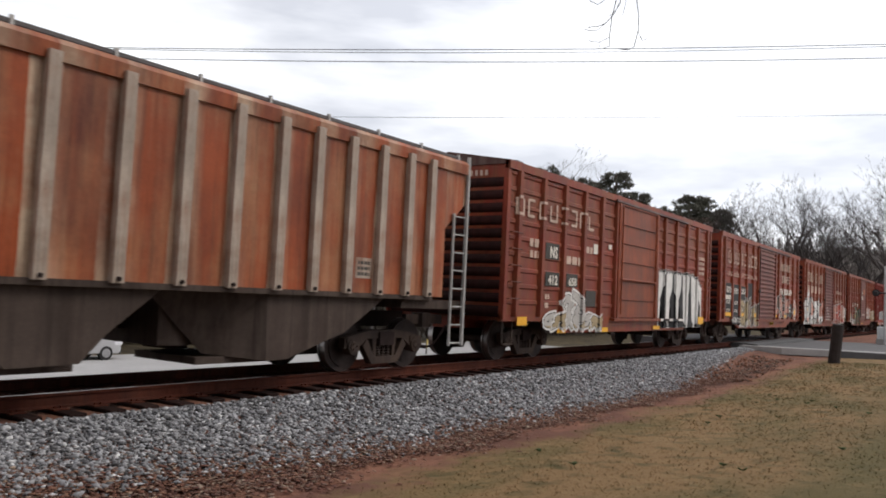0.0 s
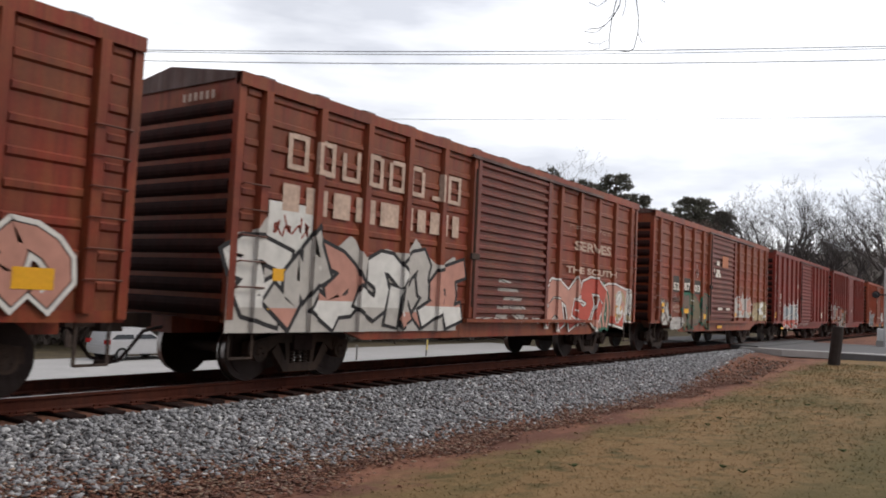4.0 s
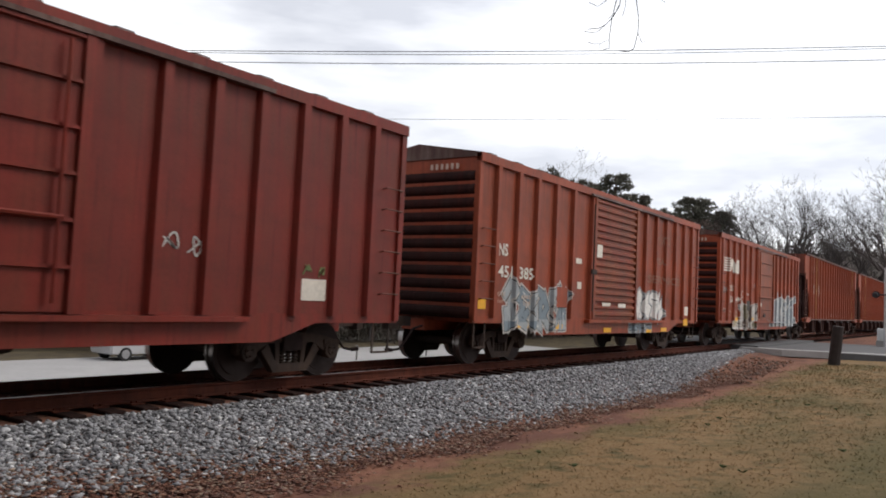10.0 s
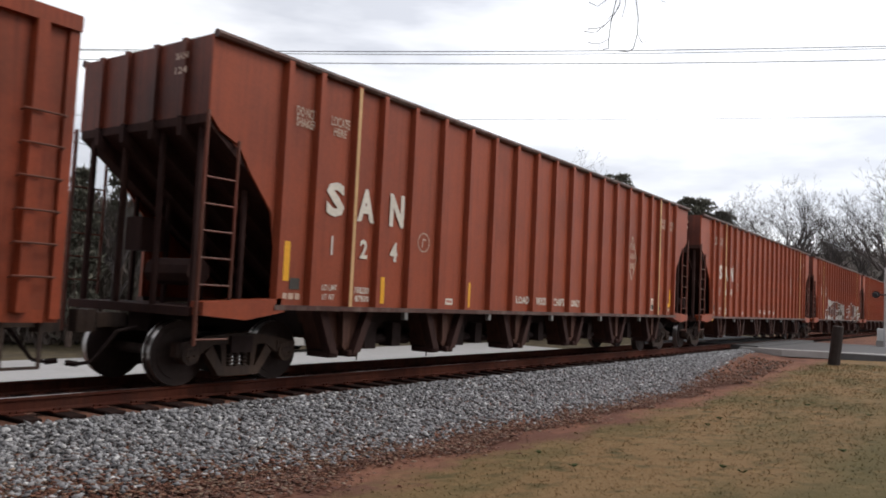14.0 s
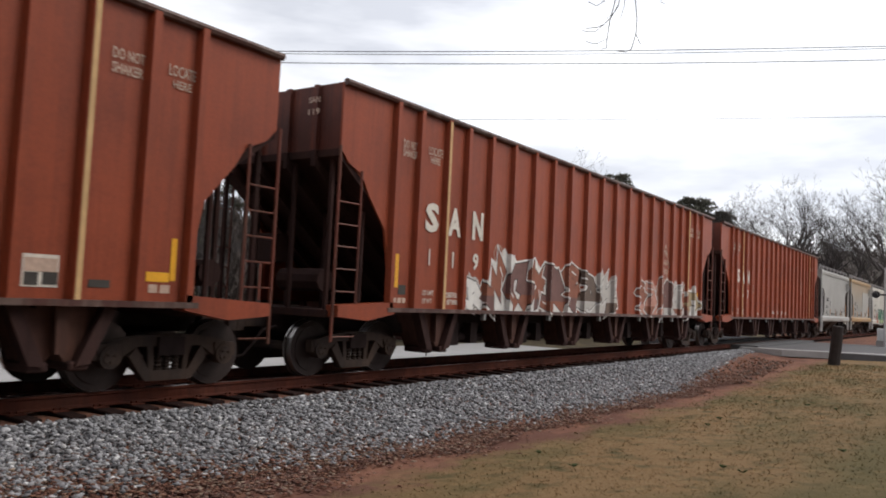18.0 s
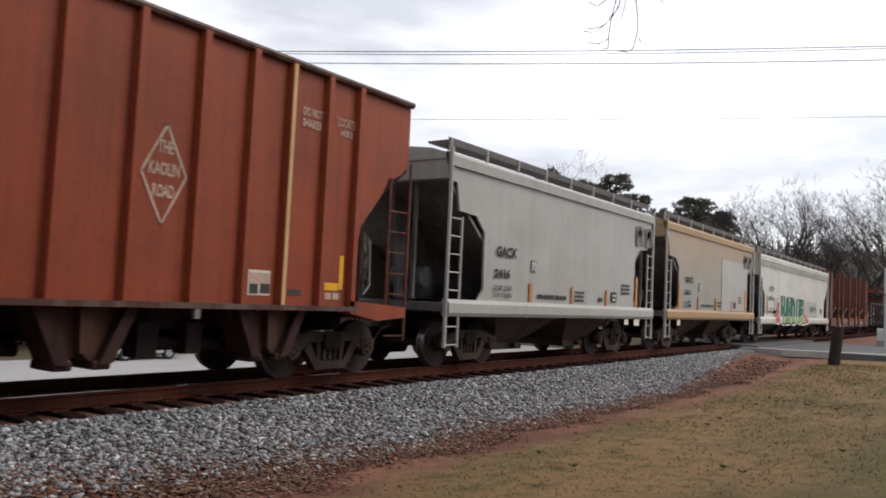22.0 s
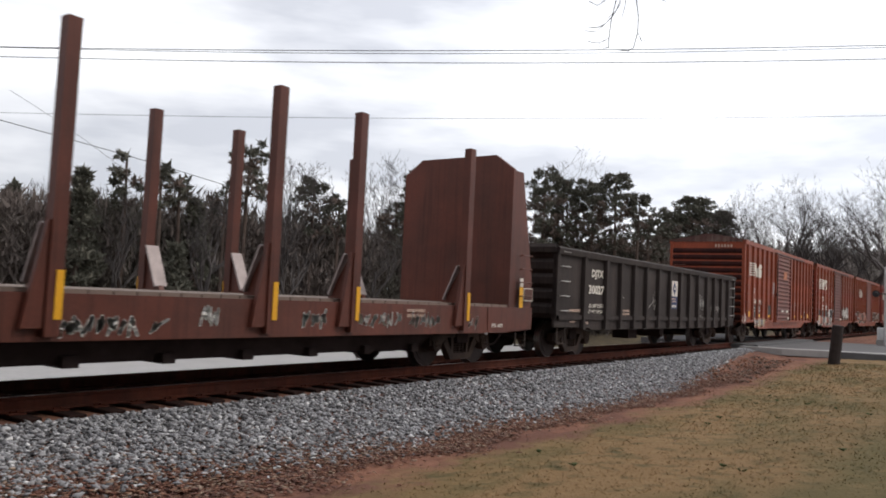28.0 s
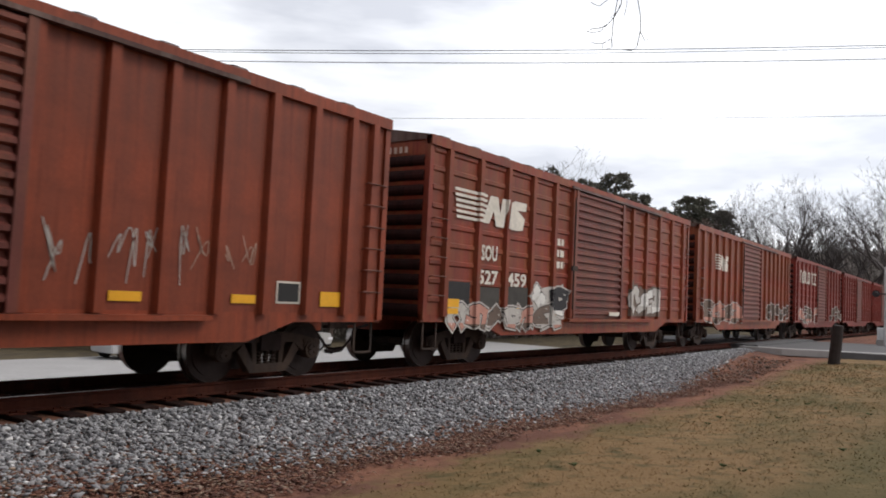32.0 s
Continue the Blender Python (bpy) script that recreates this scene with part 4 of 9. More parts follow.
        prism(ib, [(s * (h - 0.25), c0 - 0.3), (s * (h - cutout[-1][0] - 0.6), c0 - 0.9), (s * (h - cutout[-1][0] - 0.6), foot), (s * (h - 0.5), foot)], "y", -0.05, 0.05)
        box(ib, *sorted((s * (h - 1.9), s * (h - 0.02))), -1.5, 1.5, foot - 0.22, foot - 0.06)
        for y in (-0.7, 0.7):
            rod(ib, (s * (h - 0.12), y, foot), (s * (h - 0.12), y, c0), 0.05, 6)
        disc(ib, (s * (h - 0.9), foot + 0.45), 0.22, -0.45, 0.45, 12)
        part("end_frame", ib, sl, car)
        for y in (-1.58, 1.58):
            lb = bmesh.new()
            for x in (h - 0.04, h - 0.48):
                rod(lb, (s * x, y, 0.45), (s * x, y, (top + 0.12) if x > h - 0.1 else 3.0), 0.042 if x > h - 0.1 else 0.03, 6)
            ld = part("ladder", lb, M[ladder], car, "steel side ladder")
            for j in range(8):
                r = bmesh.new()
                rod(r, (s * (h - 0.04), y, 0.5 + j * 0.35), (s * (h - 0.48), y, 0.5 + j * 0.35), 0.015, 5)
                part("rung", r, M[ladder], ld)
    # discharge bays
    if len(ribs):
        for x0, xm, x1, turn in ((1.5, 3.2, 5.97, 1), (-1.5, 0.0, 1.5, 0), (1.5, 3.2, 5.97, -1)):
            bb = bmesh.new()
            if turn:
                face = [(xm, foot), (x1, foot), (x1 - 1.05, 0.74), (xm + 0.45, 0.35), (xm + 0.05, 0.34)]
                prism(bb, face, "y", -1.50, -0.3)
                # the front flank turns inwards under the car
                top_, low_ = [(xm, -1.50, foot), (x0, -0.95, foot)], [(xm + 0.05, -1.50, 0.34), (x0 + 0.95, -1.05, 0.44)]
                q = [bb.verts.new(c) for c in (top_[0], top_[1], low_[1], low_[0])]
                bb.faces.new(q)
                q = [bb.verts.new((c[0], 0.3, c[2])) for c in (top_[0], top_[1], low_[1], low_[0])]
                bb.faces.new(q)
                box(bb, x0 + 0.3, xm, -0.95, 0.3, 0.55, foot)
            else:
                prism(bb, [(x0, foot), (x1, foot), (0.72, 0.76), (0.40, 0.42), (-0.45, 0.40), (-0.72, 0.76)], "y", -1.50, 0.3)
            box(bb, (x0 + xm) / 2 - 0.1 if turn else -0.4, xm + 0.5, -1.2, 0.2, 0.30, 0.40)
            if turn < 0:
                for v in bb.verts:
                    v.co.x = -v.co.x
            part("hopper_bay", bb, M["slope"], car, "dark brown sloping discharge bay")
    bb = bmesh.new()
    a = h - cutout[-1][0] - 0.9
    w = 2 * a / bays
    high = [bb.verts.new((p * (w / 2 - 0.05), q * 1.44, foot - 0.2)) for p, q in ((-1, -1), (1, -1), (1, 1), (-1, 1))]
    down = [bb.verts.new((p * min(0.5, w * 0.16), q * 0.72, 0.42)) for p, q in ((-1, -1), (1, -1), (1, 1), (-1, 1))]
    for k in range(4):
        bb.faces.new((high[k], high[(k + 1) % 4], down[(k + 1) % 4], down[k]))
    bb.faces.new(high)
    bb.faces.new(down[::-1])
    box(bb, -0.6 if bays < 3 else -0.4, 0.6 if bays < 3 else 0.4, -0.80, 0.80, 0.27, 0.42)
    rod(bb, (0.1, -0.95, 0.36), (0.1, -0.75, 0.36), 0.06, 8)
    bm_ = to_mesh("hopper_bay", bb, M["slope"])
    for k in range(0 if len(ribs) else bays):
        put("hopper_bay", bm_, car, "dark sloping discharge bay", (-a + w * (k + 0.5), 0, 0))
    cs = bmesh.new()
    box(cs, -h + 0.2, h - 0.2, -0.22, 0.22, 0.75, 1.05)
    part("centre_sill", cs, M["under"], car)
    posts = []
    if ribs:
        pb = bmesh.new()
        prism(pb, [(-0.085, -1.545), (-0.075, -1.66), (0.075, -1.66), (0.10, -1.545)], "z", foot, top - 0.14)
        pm = to_mesh("side_post", pb, M["hopgrey"])
        nb = bmesh.new()
        rod(nb, (0, -1.66, foot + 0.05), (0, -1.69, foot + 0.05), 0.03, 6)
        nm = to_mesh("bolt", nb, M["under"])
        for k in range(len(ribs)):
            x = ribs[k]
            posts.append(x)
            o = put("side_post", pm, car, "pale grey side post", (x, 0, 0))
            put("bolt", nm, o)
            q = put("side_post", pm, car, "", (x, 0, 0))
            q.rotation_euler.z = math.pi
            wide = (ribs[k - 1] - x) if k else 0.55
            sb = bmesh.new()
            box(sb, 0, wide, -1.560, -1.545, foot + 0.005, top - 0.22)
            put("side_panel", to_mesh("side_panel", sb, paint), car, "grey panel run down with orange rust", (x, 0, 0))
    add_truck(car, -h + 1.75)
    add_truck(car, h - 1.75)
    add_draft_gear(car, h)
    return car, posts


# ---------------------------------------------------------------- flat car with bulkheads and stakes
def stake_flat(length, label):
    car = thing("bulkhead_flat_car", label, "flat car", "cars of the freight train")
    p = M["flatred"]
    h = length / 2
    for q in (-1, 1):
        sb = bmesh.new()
        prism(sb, [(-h, 1.24), (h, 1.24), (h, 0.76), (h - 1.2, 0.70), (-h + 1.2, 0.70), (-h, 0.76)], "y", *sorted((q * 1.48, q * 1.56)))
        part("side_sill", sb, p, car)
    block("centre_sill", car, M["under"], -h + 0.3, h - 0.3, -0.35, 0.35, 0.60, 1.2)
    ub = bmesh.new()
    prism(ub, [(-h + 3.0, 0.80), (h - 3.0, 0.80), (h - 3.9, 0.40), (-h + 3.9, 0.40)], "y", -1.2, 1.2)
    part("belly", ub, M["under"], car)
    ub = bmesh.new()
    box(ub, -0.1, 0.1, -1.3, 1.3, 0.36, 0.5)
    um = to_mesh("cross_bearer", ub, M["under"])
    for k in range(9):
        put("cross_bearer", um, car, "", (-h + 4.0 + k * (length - 8.0) / 8, 0, 0))
    n = 58
    db = bmesh.new()
    box(db, 0.01, length / n - 0.012, -1.47, 1.47, 1.24, 1.29)
    dm = to_mesh("deck_plank", db, M["wood_deck"])
    for k in range(n):
        put("deck_plank", dm, car, "", (-h + k * length / n, 0, 0))
    # stakes: tall posts with gusset at the foot
    st = bmesh.new()
    prism(st, [(-0.085, -1.66), (0.085, -1.66), (0.085, -1.50), (-0.085, -1.50)], "z", 0.76, 4.36)
    g = bmesh.new()
    prism(g, [(-1.52, 1.28), (-1.08, 1.28), (-1.52, 2.0)], "x", -0.05, 0.05)
    prism(g, [(-0.34, 0.85), (-0.086, 0.85), (-0.086, 2.05), (-0.12, 2.05)], "y", -1.63, -1.56)
    sm = to_mesh("stake", st, p)
    gm = to_mesh("gusset", g, p)
    yb = bmesh.new()
    box(yb, 0.0, 0.09, -1.67, -1.655, 0.95, 1.5)
    ym = to_mesh("reflector", yb, M["yellow"])
    wbm = bmesh.new()
    prism(wbm, [(-1.47, 2.02), (-1.44, 2.03), (-1.13, 1.36), (-1.16, 1.34)], "x", -0.12, 0.12)
    wm = to_mesh("wear_plate", wbm, plain("worn_grey_steel", (0.30, 0.25, 0.24), 0.6, 0.2, 0.3))
    xs = [-6.9, -5.1, -1.9, 1.3, 3.1, 6.4]
    for k, x in enumerate(xs):
        for turn in (0, 1):
            s = put("stake", sm, car, "", (x + (0.22 if turn else 0.11), 0, 0))
            put("gusset", gm, s)
            put("reflector", ym, s, "yellow reflective strip")
            put("wear_plate", wm, s)
            if turn:
                s.rotation_euler.z = math.pi
    for s in (-1, 1):
        bb = bmesh.new()
        prism(bb, [(-1.5, 1.24), (1.5, 1.24), (1.5, 4.28), (1.02, 4.62), (-1.02, 4.62), (-1.5, 4.28)], "x", s * (h - 0.85), s * (h - 0.95))
        wall = part("bulkhead", bb, p, car, "tall brown steel end bulkhead")
        for q in (-1, 1):
            bb = bmesh.new()
            prism(bb, [(s * (h - 0.9), 4.26), (s * (h - 0.50), 4.26), (s * (h + 0.06), 1.9), (s * (h + 0.06), 1.24), (s * (h - 0.9), 1.24)], "y", *sorted((q * 1.42, q * 1.49)))
            part("brace", bb, p, wall)
        for y in (-0.7, 0.0, 0.7):
            bb = bmesh.new()
            prism(bb, [(s * (h - 0.86), 4.3), (s * (h - 0.78), 4.3), (s * (h - 0.25), 1.4), (s * (h - 0.86), 1.4)], "y", y - 0.05, y + 0.05)
            part("brace", bb, p, wall)
        ps = block("side_brace", car, p, *sorted((s * (h - 0.05), s * (h - 1.9))), -1.575, -1.562, 0.76, 1.24)
        for j in range(4):
            put("grab_iron", GRAB["red"], car, "", (s * (h - 0.4), -1.56, 1.5 + j * 0.3))
        stirrup(car, s * (h - 0.4), -1.5, 0.4, 1.0)
    add_truck(car, -h + 2.1)
    add_truck(car, h - 2.1)
    add_draft_gear(car, h)
    return car


# ---------------------------------------------------------------- gondola
def gondola(length, label):
    car = thing("gondola_car", label, "gondola car", "cars of the freight train")
    p = M["gondola"]
    h, top, foot = length / 2, 2.66, 0.66
    posts = []
    for q in (-1, 1):
        sb = bmesh.new()
        prism(sb, [(-h, top), (h, top), (h, 0.80), (h - 1.9, 0.78), (h - 2.2, 0.72), (-h + 2.2, 0.72), (-h + 1.9, 0.78), (-h, 0.80)], "y", *sorted((q * 1.46, q * 1.52)))
        part("side_sheet", sb, p, car)
        tb = bmesh.new()
        prism(tb, [(q * 1.42, top - 0.05), (q * 1.60, top - 0.09), (q * 1.62, top + 0.05), (q * 1.56, top + 0.09), (q * 1.42, top + 0.06)], "x", -h, h)
        part("top_rail", tb, p, car)
        block("side_sill", car, p, -h + 0.02, h - 0.02, *sorted((q * 1.50, q * 1.57)), 0.98, 1.10)
    pb = bmesh.new()
    prism(pb, [(-0.10, -1.50), (-0.07, -1.62), (0.07, -1.62), (0.10, -1.50)], "z", 0.74, top - 0.06)
    pm = to_mesh("side_post", pb, p)
    for x in (-6.4, -5.0, -3.99, -2.98, -1.99, -0.94, 0.1, 1.13, 2.08, 3.05, 4.1, 5.03, 5.96, 6.91):
        posts.append(x)
        put("side_post", pm, car, "", (x, 0, 0))
        o = put("side_post", pm, car, "", (x, 0, 0))
        o.rotation_euler.z = math.pi
    for s in (-1, 1):
        eb = bmesh.new()
        prof = [(-0.02, 1.0)]
        for j in range(5):
            z = 1.02 + j * 0.36
            prof += [(0, z), (0.07, z + 0.1), (0.07, z + 0.26), (0, z + 0.36)]
        prof += [(-0.02, 2.66)]
        prism(eb, [(s * (h - 0.08 + d), z) for d, z in prof], "y", -1.46, 1.46)
        part("end_wall", eb, p, car)
        block("end_cap", car, p, *sorted((s * (h - 0.16), s * (h + 0.04))), -1.52, 1.52, top - 0.06, top + 0.07)
        for q in (-1, 1):
            block("corner_post", car, p, *sorted((s * h, s * (h - 0.16))), *sorted((q * 1.44, q * 1.57)), 0.98, top)
        for j in range(5):
            put("grab_iron", GRAB["grey"], car, "", (s * (h - 0.42), -1.53, 1.2 + j * 0.36))
        stirrup(car, s * (h - 0.42), -1.5, 0.4, 1.0)
    fb = bmesh.new()
    box(fb, -h + 0.1, h - 0.1, -1.45, 1.45, 1.0, 1.08)
    box(fb, -h + 0.3, h - 0.3, -0.3, 0.3, 0.62, 1.0)
    disc(fb, (0.5, 0.62), 0.2, -1.2, -0.4, 12)
    box(fb, -2.4, -1.7, -1.2, -0.7, 0.42, 0.8)
    part("floor", fb, M["under"], car)
    add_truck(car, -h + 1.95)
    add_truck(car, h - 1.95)
    add_draft_gear(car, h)
    return car, posts


# ---------------------------------------------------------------- the train, front to back
TRAIN = []  # car, middle along the train


def span(u0, u1):
    return (u0 + u1) / 2, u1 - u0


def couple(car, mid):
    TRAIN.append((car, mid))
    car.location.x = mid


def marks_end(car, half):
    """Small reporting marks at the top of the front end."""
    bm = bmesh.new()
    for k in range(6):
        y = -0.35 - k * 0.13
        v = [bm.verts.new((-half - 0.012, a, b)) for a, b in ((y, 4.08), (y - 0.07, 4.08), (y - 0.07, 4.20), (y, 4.20))]
        bm.faces.new(v)
    part("stencil_bar", bm, M["letterdim"], car)


def reflectors(car, spots, material="yellow", w=0.62, hgt=0.17, y=-1.566):
    for x, z in spots:
        patch(car, "reflector", M[material], x, x + w, z, z + hgt, y, "yellow reflective strip")


# worn block sign of the railway, eight broken white shapes
def sign_blocks(car, x0, x1, z, hgt, n, material="letterdim", seed=1, y=-1.589, posts=()):
    rr = random.Random(seed)
    w = (x1 - x0) / n
    bm = bmesh.new()
    for k in range(n):
        a, b, s = x0 + k * w, x0 + k * w + w * 0.72, hgt * 0.16
        for c0, c1, d0, d1 in ((a, a + s, 0, hgt), (b - s, b, 0, hgt), (a + s, b - s, hgt - s, hgt), (a + s, b - s, 0, s)):
            if rr.random() < 0.84:
                e = rr.uniform(0, 0.2) * (d1 - d0)
                bm.faces.new([bm.verts.new((p, y, z + q)) for p, q in ((c0, d0), (c1, d0), (c1, d1 - e), (c0, d1 - e))])
    paint_over(bm, posts, y, -1.656)
    part("sign_shape", bm, M[material], car, "worn blocky white sign shapes")


def logo_blocks(car, x0, x1, z, hgt, material="greylogo", y=-1.589):
    """A trade mark as four solid leaning blocks."""
    w = (x1 - x0) / 4
    for k in range(4):
        bm = bmesh.new()
        a, b = x0 + k * w, x0 + (k + 0.88) * w
        m = (a + b) / 2
        if k % 2:
            pts = [(a, 0), (a + w * 0.24, 0), (m, 0.42), (b - w * 0.24, 0), (b, 0), (m + w * 0.16, 1), (m - w * 0.16, 1)]
        else:
            pts = [(a, 0.12), (a + w * 0.12, 0), (b, 0), (b, 0.5), (m, 0.5), (m, 0.32), (a + w * 0.24, 0.32), (a + w * 0.24, 0.72), (b, 0.72), (b, 1), (a + w * 0.12, 1), (a, 0.88)]
        f = bm.faces.new([bm.verts.new((p, y, z + q * hgt)) for p, q in pts])
        bmesh.ops.triangulate(bm, faces=[f])
        part("logo_block", bm, M[material], car, "solid grey block of a trade mark")


def herald(car, x0, x1, z0, z1, y=-1.59, posts=()):
    """White striped emblem: bars and a slanted block."""
    bm = bmesh.new()
    hgt, w = z1 - z0, x1 - x0
    for k in range(6):
        z = z1 - hgt * (k + 0.6) / 6
        bm.faces.new([bm.verts.new((a, y, b)) for a, b in ((x0 + 0.02 * k, z), (x0 + w * 0.42, z), (x0 + w * 0.42, z + hgt * 0.09), (x0 + 0.02 * k, z + hgt * 0.09))])
    for outline in (((0.36, 0.1), (0.46, 0.98), (0.57, 0.98), (0.60, 0.45), (0.63, 0.98), (0.71, 0.98), (0.66, 0.02), (0.55, 0.02), (0.51, 0.5), (0.45, 0.06)),
                    ((0.70, 0.02), (0.73, 0.85), (0.82, 1.0), (1.0, 1.0), (0.99, 0.72), (0.86, 0.70), (0.98, 0.45), (0.95, 0.05), (0.86, 0.0))):
        bm.faces.new([bm.verts.new((x0 + w * a, y - 0.002, z0 + hgt * b)) for a, b in outline])
    paint_over(bm, posts, y, -1.656)
    part("emblem", bm, M["letter"], car, "white striped emblem")


def diamond_sign(car, x, z, w, hgt):
    """Thin white lozenge with three lines of lettering."""
    bm = bmesh.new()
    pts = [(x - w, z), (x, z + hgt), (x + w, z), (x, z - hgt), (x - w, z)]
    for a, b in zip(pts, pts[1:]):
        ribbon(bm, [a, b], 0.035, -1.568, 5)
    part("diamond_outline", bm, M["letterdim"], car, "thin white diamond outline")
    for k, (word, ww) in enumerate((("THE", 0.45), ("KAOLIN", 0.86), ("ROAD", 0.60))):
        lettering(car, word, x - w * ww * 0.8, z + 0.26 - k * 0.28, 0.17, M["letterdim"], w * ww * 1.6, -1.568, 0.025)


def ring_mark(car, x, z, r):
    """Small round stencil outline with a bar in it."""
    bm = bmesh.new()
    pts = [(x + r * math.cos(k * math.pi / 8), z + r * math.sin(k * math.pi / 8)) for k in range(17)]
    ribbon(bm, pts, 0.025, -1.567, 5)
    ribbon(bm, [(x - 0.05, z - 0.08), (x - 0.02, z + 0.06), (x + 0.06, z + 0.05)], 0.03, -1.568, 5)
    part("stencil_ring", bm, M["letterdim"], car)


def end_mark(car, out, text, x, z, hgt):
    """Lettering on the leading end of a car."""
    ob = lettering(car, text, x, z, hgt, M["letterdim"], hgt * 2.6, -out, 0.02)
    ob.rotation_euler.z = -math.pi / 2


def lozenge(car, x, z, r):
    bm = bmesh.new()
    bm.faces.new([bm.verts.new((a, -1.578, b)) for a, b in ((x - r * 0.8, z), (x, z - r), (x + r * 0.8, z), (x, z + r))])
    part("sign_shape", bm, M["g_blue2"], car)


CAR, POSTS = {}, {}

U = {  # front and back of each car along the train
    "c0": (-165.4, -148.87), "c1": (-147.37, -132.46), "c2": (-131.15, -116.25), "c3": (-114.75, -99.85), "c4": (-98.5, -83.5),
    "c5": (-82.0, -66.95), "c6": (-65.33, -50.2), "c7": (-47.75, -33.2), "c8": (-30.53, -15.57), "c9": (-13.7, 6.3),
    "c10": (7.87, 28.05), "c11": (29.44, 49.75), "c12": (51.0, 71.3), "c13": (72.6, 83.7), "c14": (84.87, 96.1),
    "c15": (97.22, 115.1), "c16": (116.5, 135.2), "c17": (136.4, 152.25), "c18": (153.6, 168.75), "c19": (169.93, 185.1),
    "c20": (186.1, 201.6), "c21": (203.0, 218.0), "c22": (219.4, 234.4), "c23": (235.8, 250.8), "c24": (252.2, 267.2),
}
CUT_OLD = [(0.0, 4.05), (0.0, 3.27), (1.12, 2.35), (1.2, 1.42)]
CUT_NEW = [(0.0, 4.20), (0.0, 3.70), (0.32, 3.66), (0.42, 3.12), (1.05, 3.08), (1.38, 2.78), (1.43, 1.60), (1.2, 1.36)]
CUT_ACF = [(0.0, 4.05), (0.0, 3.1), (0.5, 2.75), (1.2, 2.24), (1.3, 1.5), (1.2, 1.20)]


def both(*a):
    return [-x for x in a] + list(a)


WIDE = both(2.46, 3.56, 4.68, 5.80, 6.93)
CLOSE = both(2.62, 3.42, 4.22, 5.06, 5.9, 6.72)
NINE = [-7.05, -6.14, -5.27, -4.40, -3.52, -2.63, 2.20, 3.10, 4.00, 4.85, 5.70, 6.55, 7.15]
TAIL = [-7.05, -6.14, -5.27, -4.40, -3.52, -2.63, 2.37, 3.22, 4.08, 4.93, 5.78, 6.63, 7.16]


def roll_out(key, made):
    car, posts = made if isinstance(made, tuple) else (made, [])
    couple(car, span(*U[key])[0])
    CAR[key], POSTS[key] = car, posts


def size(key):
    return span(*U[key])[1]


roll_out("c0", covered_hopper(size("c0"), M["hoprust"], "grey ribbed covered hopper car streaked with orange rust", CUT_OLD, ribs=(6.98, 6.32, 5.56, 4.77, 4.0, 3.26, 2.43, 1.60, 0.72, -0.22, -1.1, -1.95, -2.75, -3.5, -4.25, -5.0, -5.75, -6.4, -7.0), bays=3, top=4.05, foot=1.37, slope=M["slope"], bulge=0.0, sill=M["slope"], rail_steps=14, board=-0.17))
roll_out("c1", boxcar(size("c1"), M["boxred"], "plug", WIDE, (-1.38, 1.63), True, M["doororange"], label="rust-red ribbed boxcar with an orange-brown plug door and white graffiti"))
roll_out("c2", boxcar(size("c2"), M["boxred"], "ribbed", WIDE, (-1.5, 1.59), True, M["doorred"], label="rust-red boxcar with black patches and yellow graffiti"))
roll_out("c3", boxcar(size("c3"), M["boxred2"], "ribbed", WIDE, (-1.32, 1.74), True, M["doorred"], label="brown boxcar with white and pink graffiti along its foot"))
roll_out("c4", boxcar(size("c4"), M["boxred2"], "ribbed", WIDE, (-1.55, 1.6), True, M["doorred"], label="brown boxcar with white numbers and green outlined graffiti"))
roll_out("c5", boxcar(size("c5"), M["eecred"], "ribbed", WIDE, (-1.4, 1.65), False, M["eecred"], label="maroon smooth-sided boxcar with silver graffiti"))
roll_out("c6", boxcar(size("c6"), M["eecred"], "plug", CLOSE, (-1.5, 1.55), False, M["eecred"], label="maroon smooth-sided boxcar with multicoloured graffiti"))
roll_out("c7", boxcar(size("c7"), M["nsred"], "ribbed", [-6.54, -5.64, -4.77, -3.83, -2.88, 2.1, 3.0, 3.88, 4.78, 5.65, 6.48], (-1.67, 1.25), False, M["boxred2"], label="orange-brown smooth boxcar with a ribbed door and faded graffiti"))
roll_out("c8", boxcar(size("c8"), M["nsred"], "plug", [x - 0.11 for x in NINE], (-1.66, 1.28), False, M["doororange"], label="orange-brown boxcar with a plug door and silver graffiti"))
for key, lab in (("c9", "brown open wood-chip hopper car with white lettering"), ("c10", "brown open wood-chip hopper car with white lettering"),
                 ("c11", "brown open wood-chip hopper car with long white-outlined graffiti"), ("c12", "brown open wood-chip hopper car with white lettering")):
    roll_out(key, chip_hopper(size(key), lab))
roll_out("c13", covered_hopper(size("c13"), M["grey"], "clean light grey two-bay covered hopper car", CUT_NEW, foot=1.36))
roll_out("c14", covered_hopper(size("c14"), M["tan"], "grey covered hopper car stained tan at the top", CUT_NEW, foot=1.36, roofband=M["tanband"], sill=M["tanband"]))
roll_out("c15", covered_hopper(size("c15"), M["white"], "off-white covered hopper car with green and red graffiti", CUT_ACF, bays=4, top=4.05, foot=1.20, rail_steps=12, eave_lines=3))
roll_out("c16", stake_flat(size("c16"), "brown flat car with end bulkheads and tall stakes"))
roll_out("c17", gondola(size("c17"), "black gondola car with white lettering"))
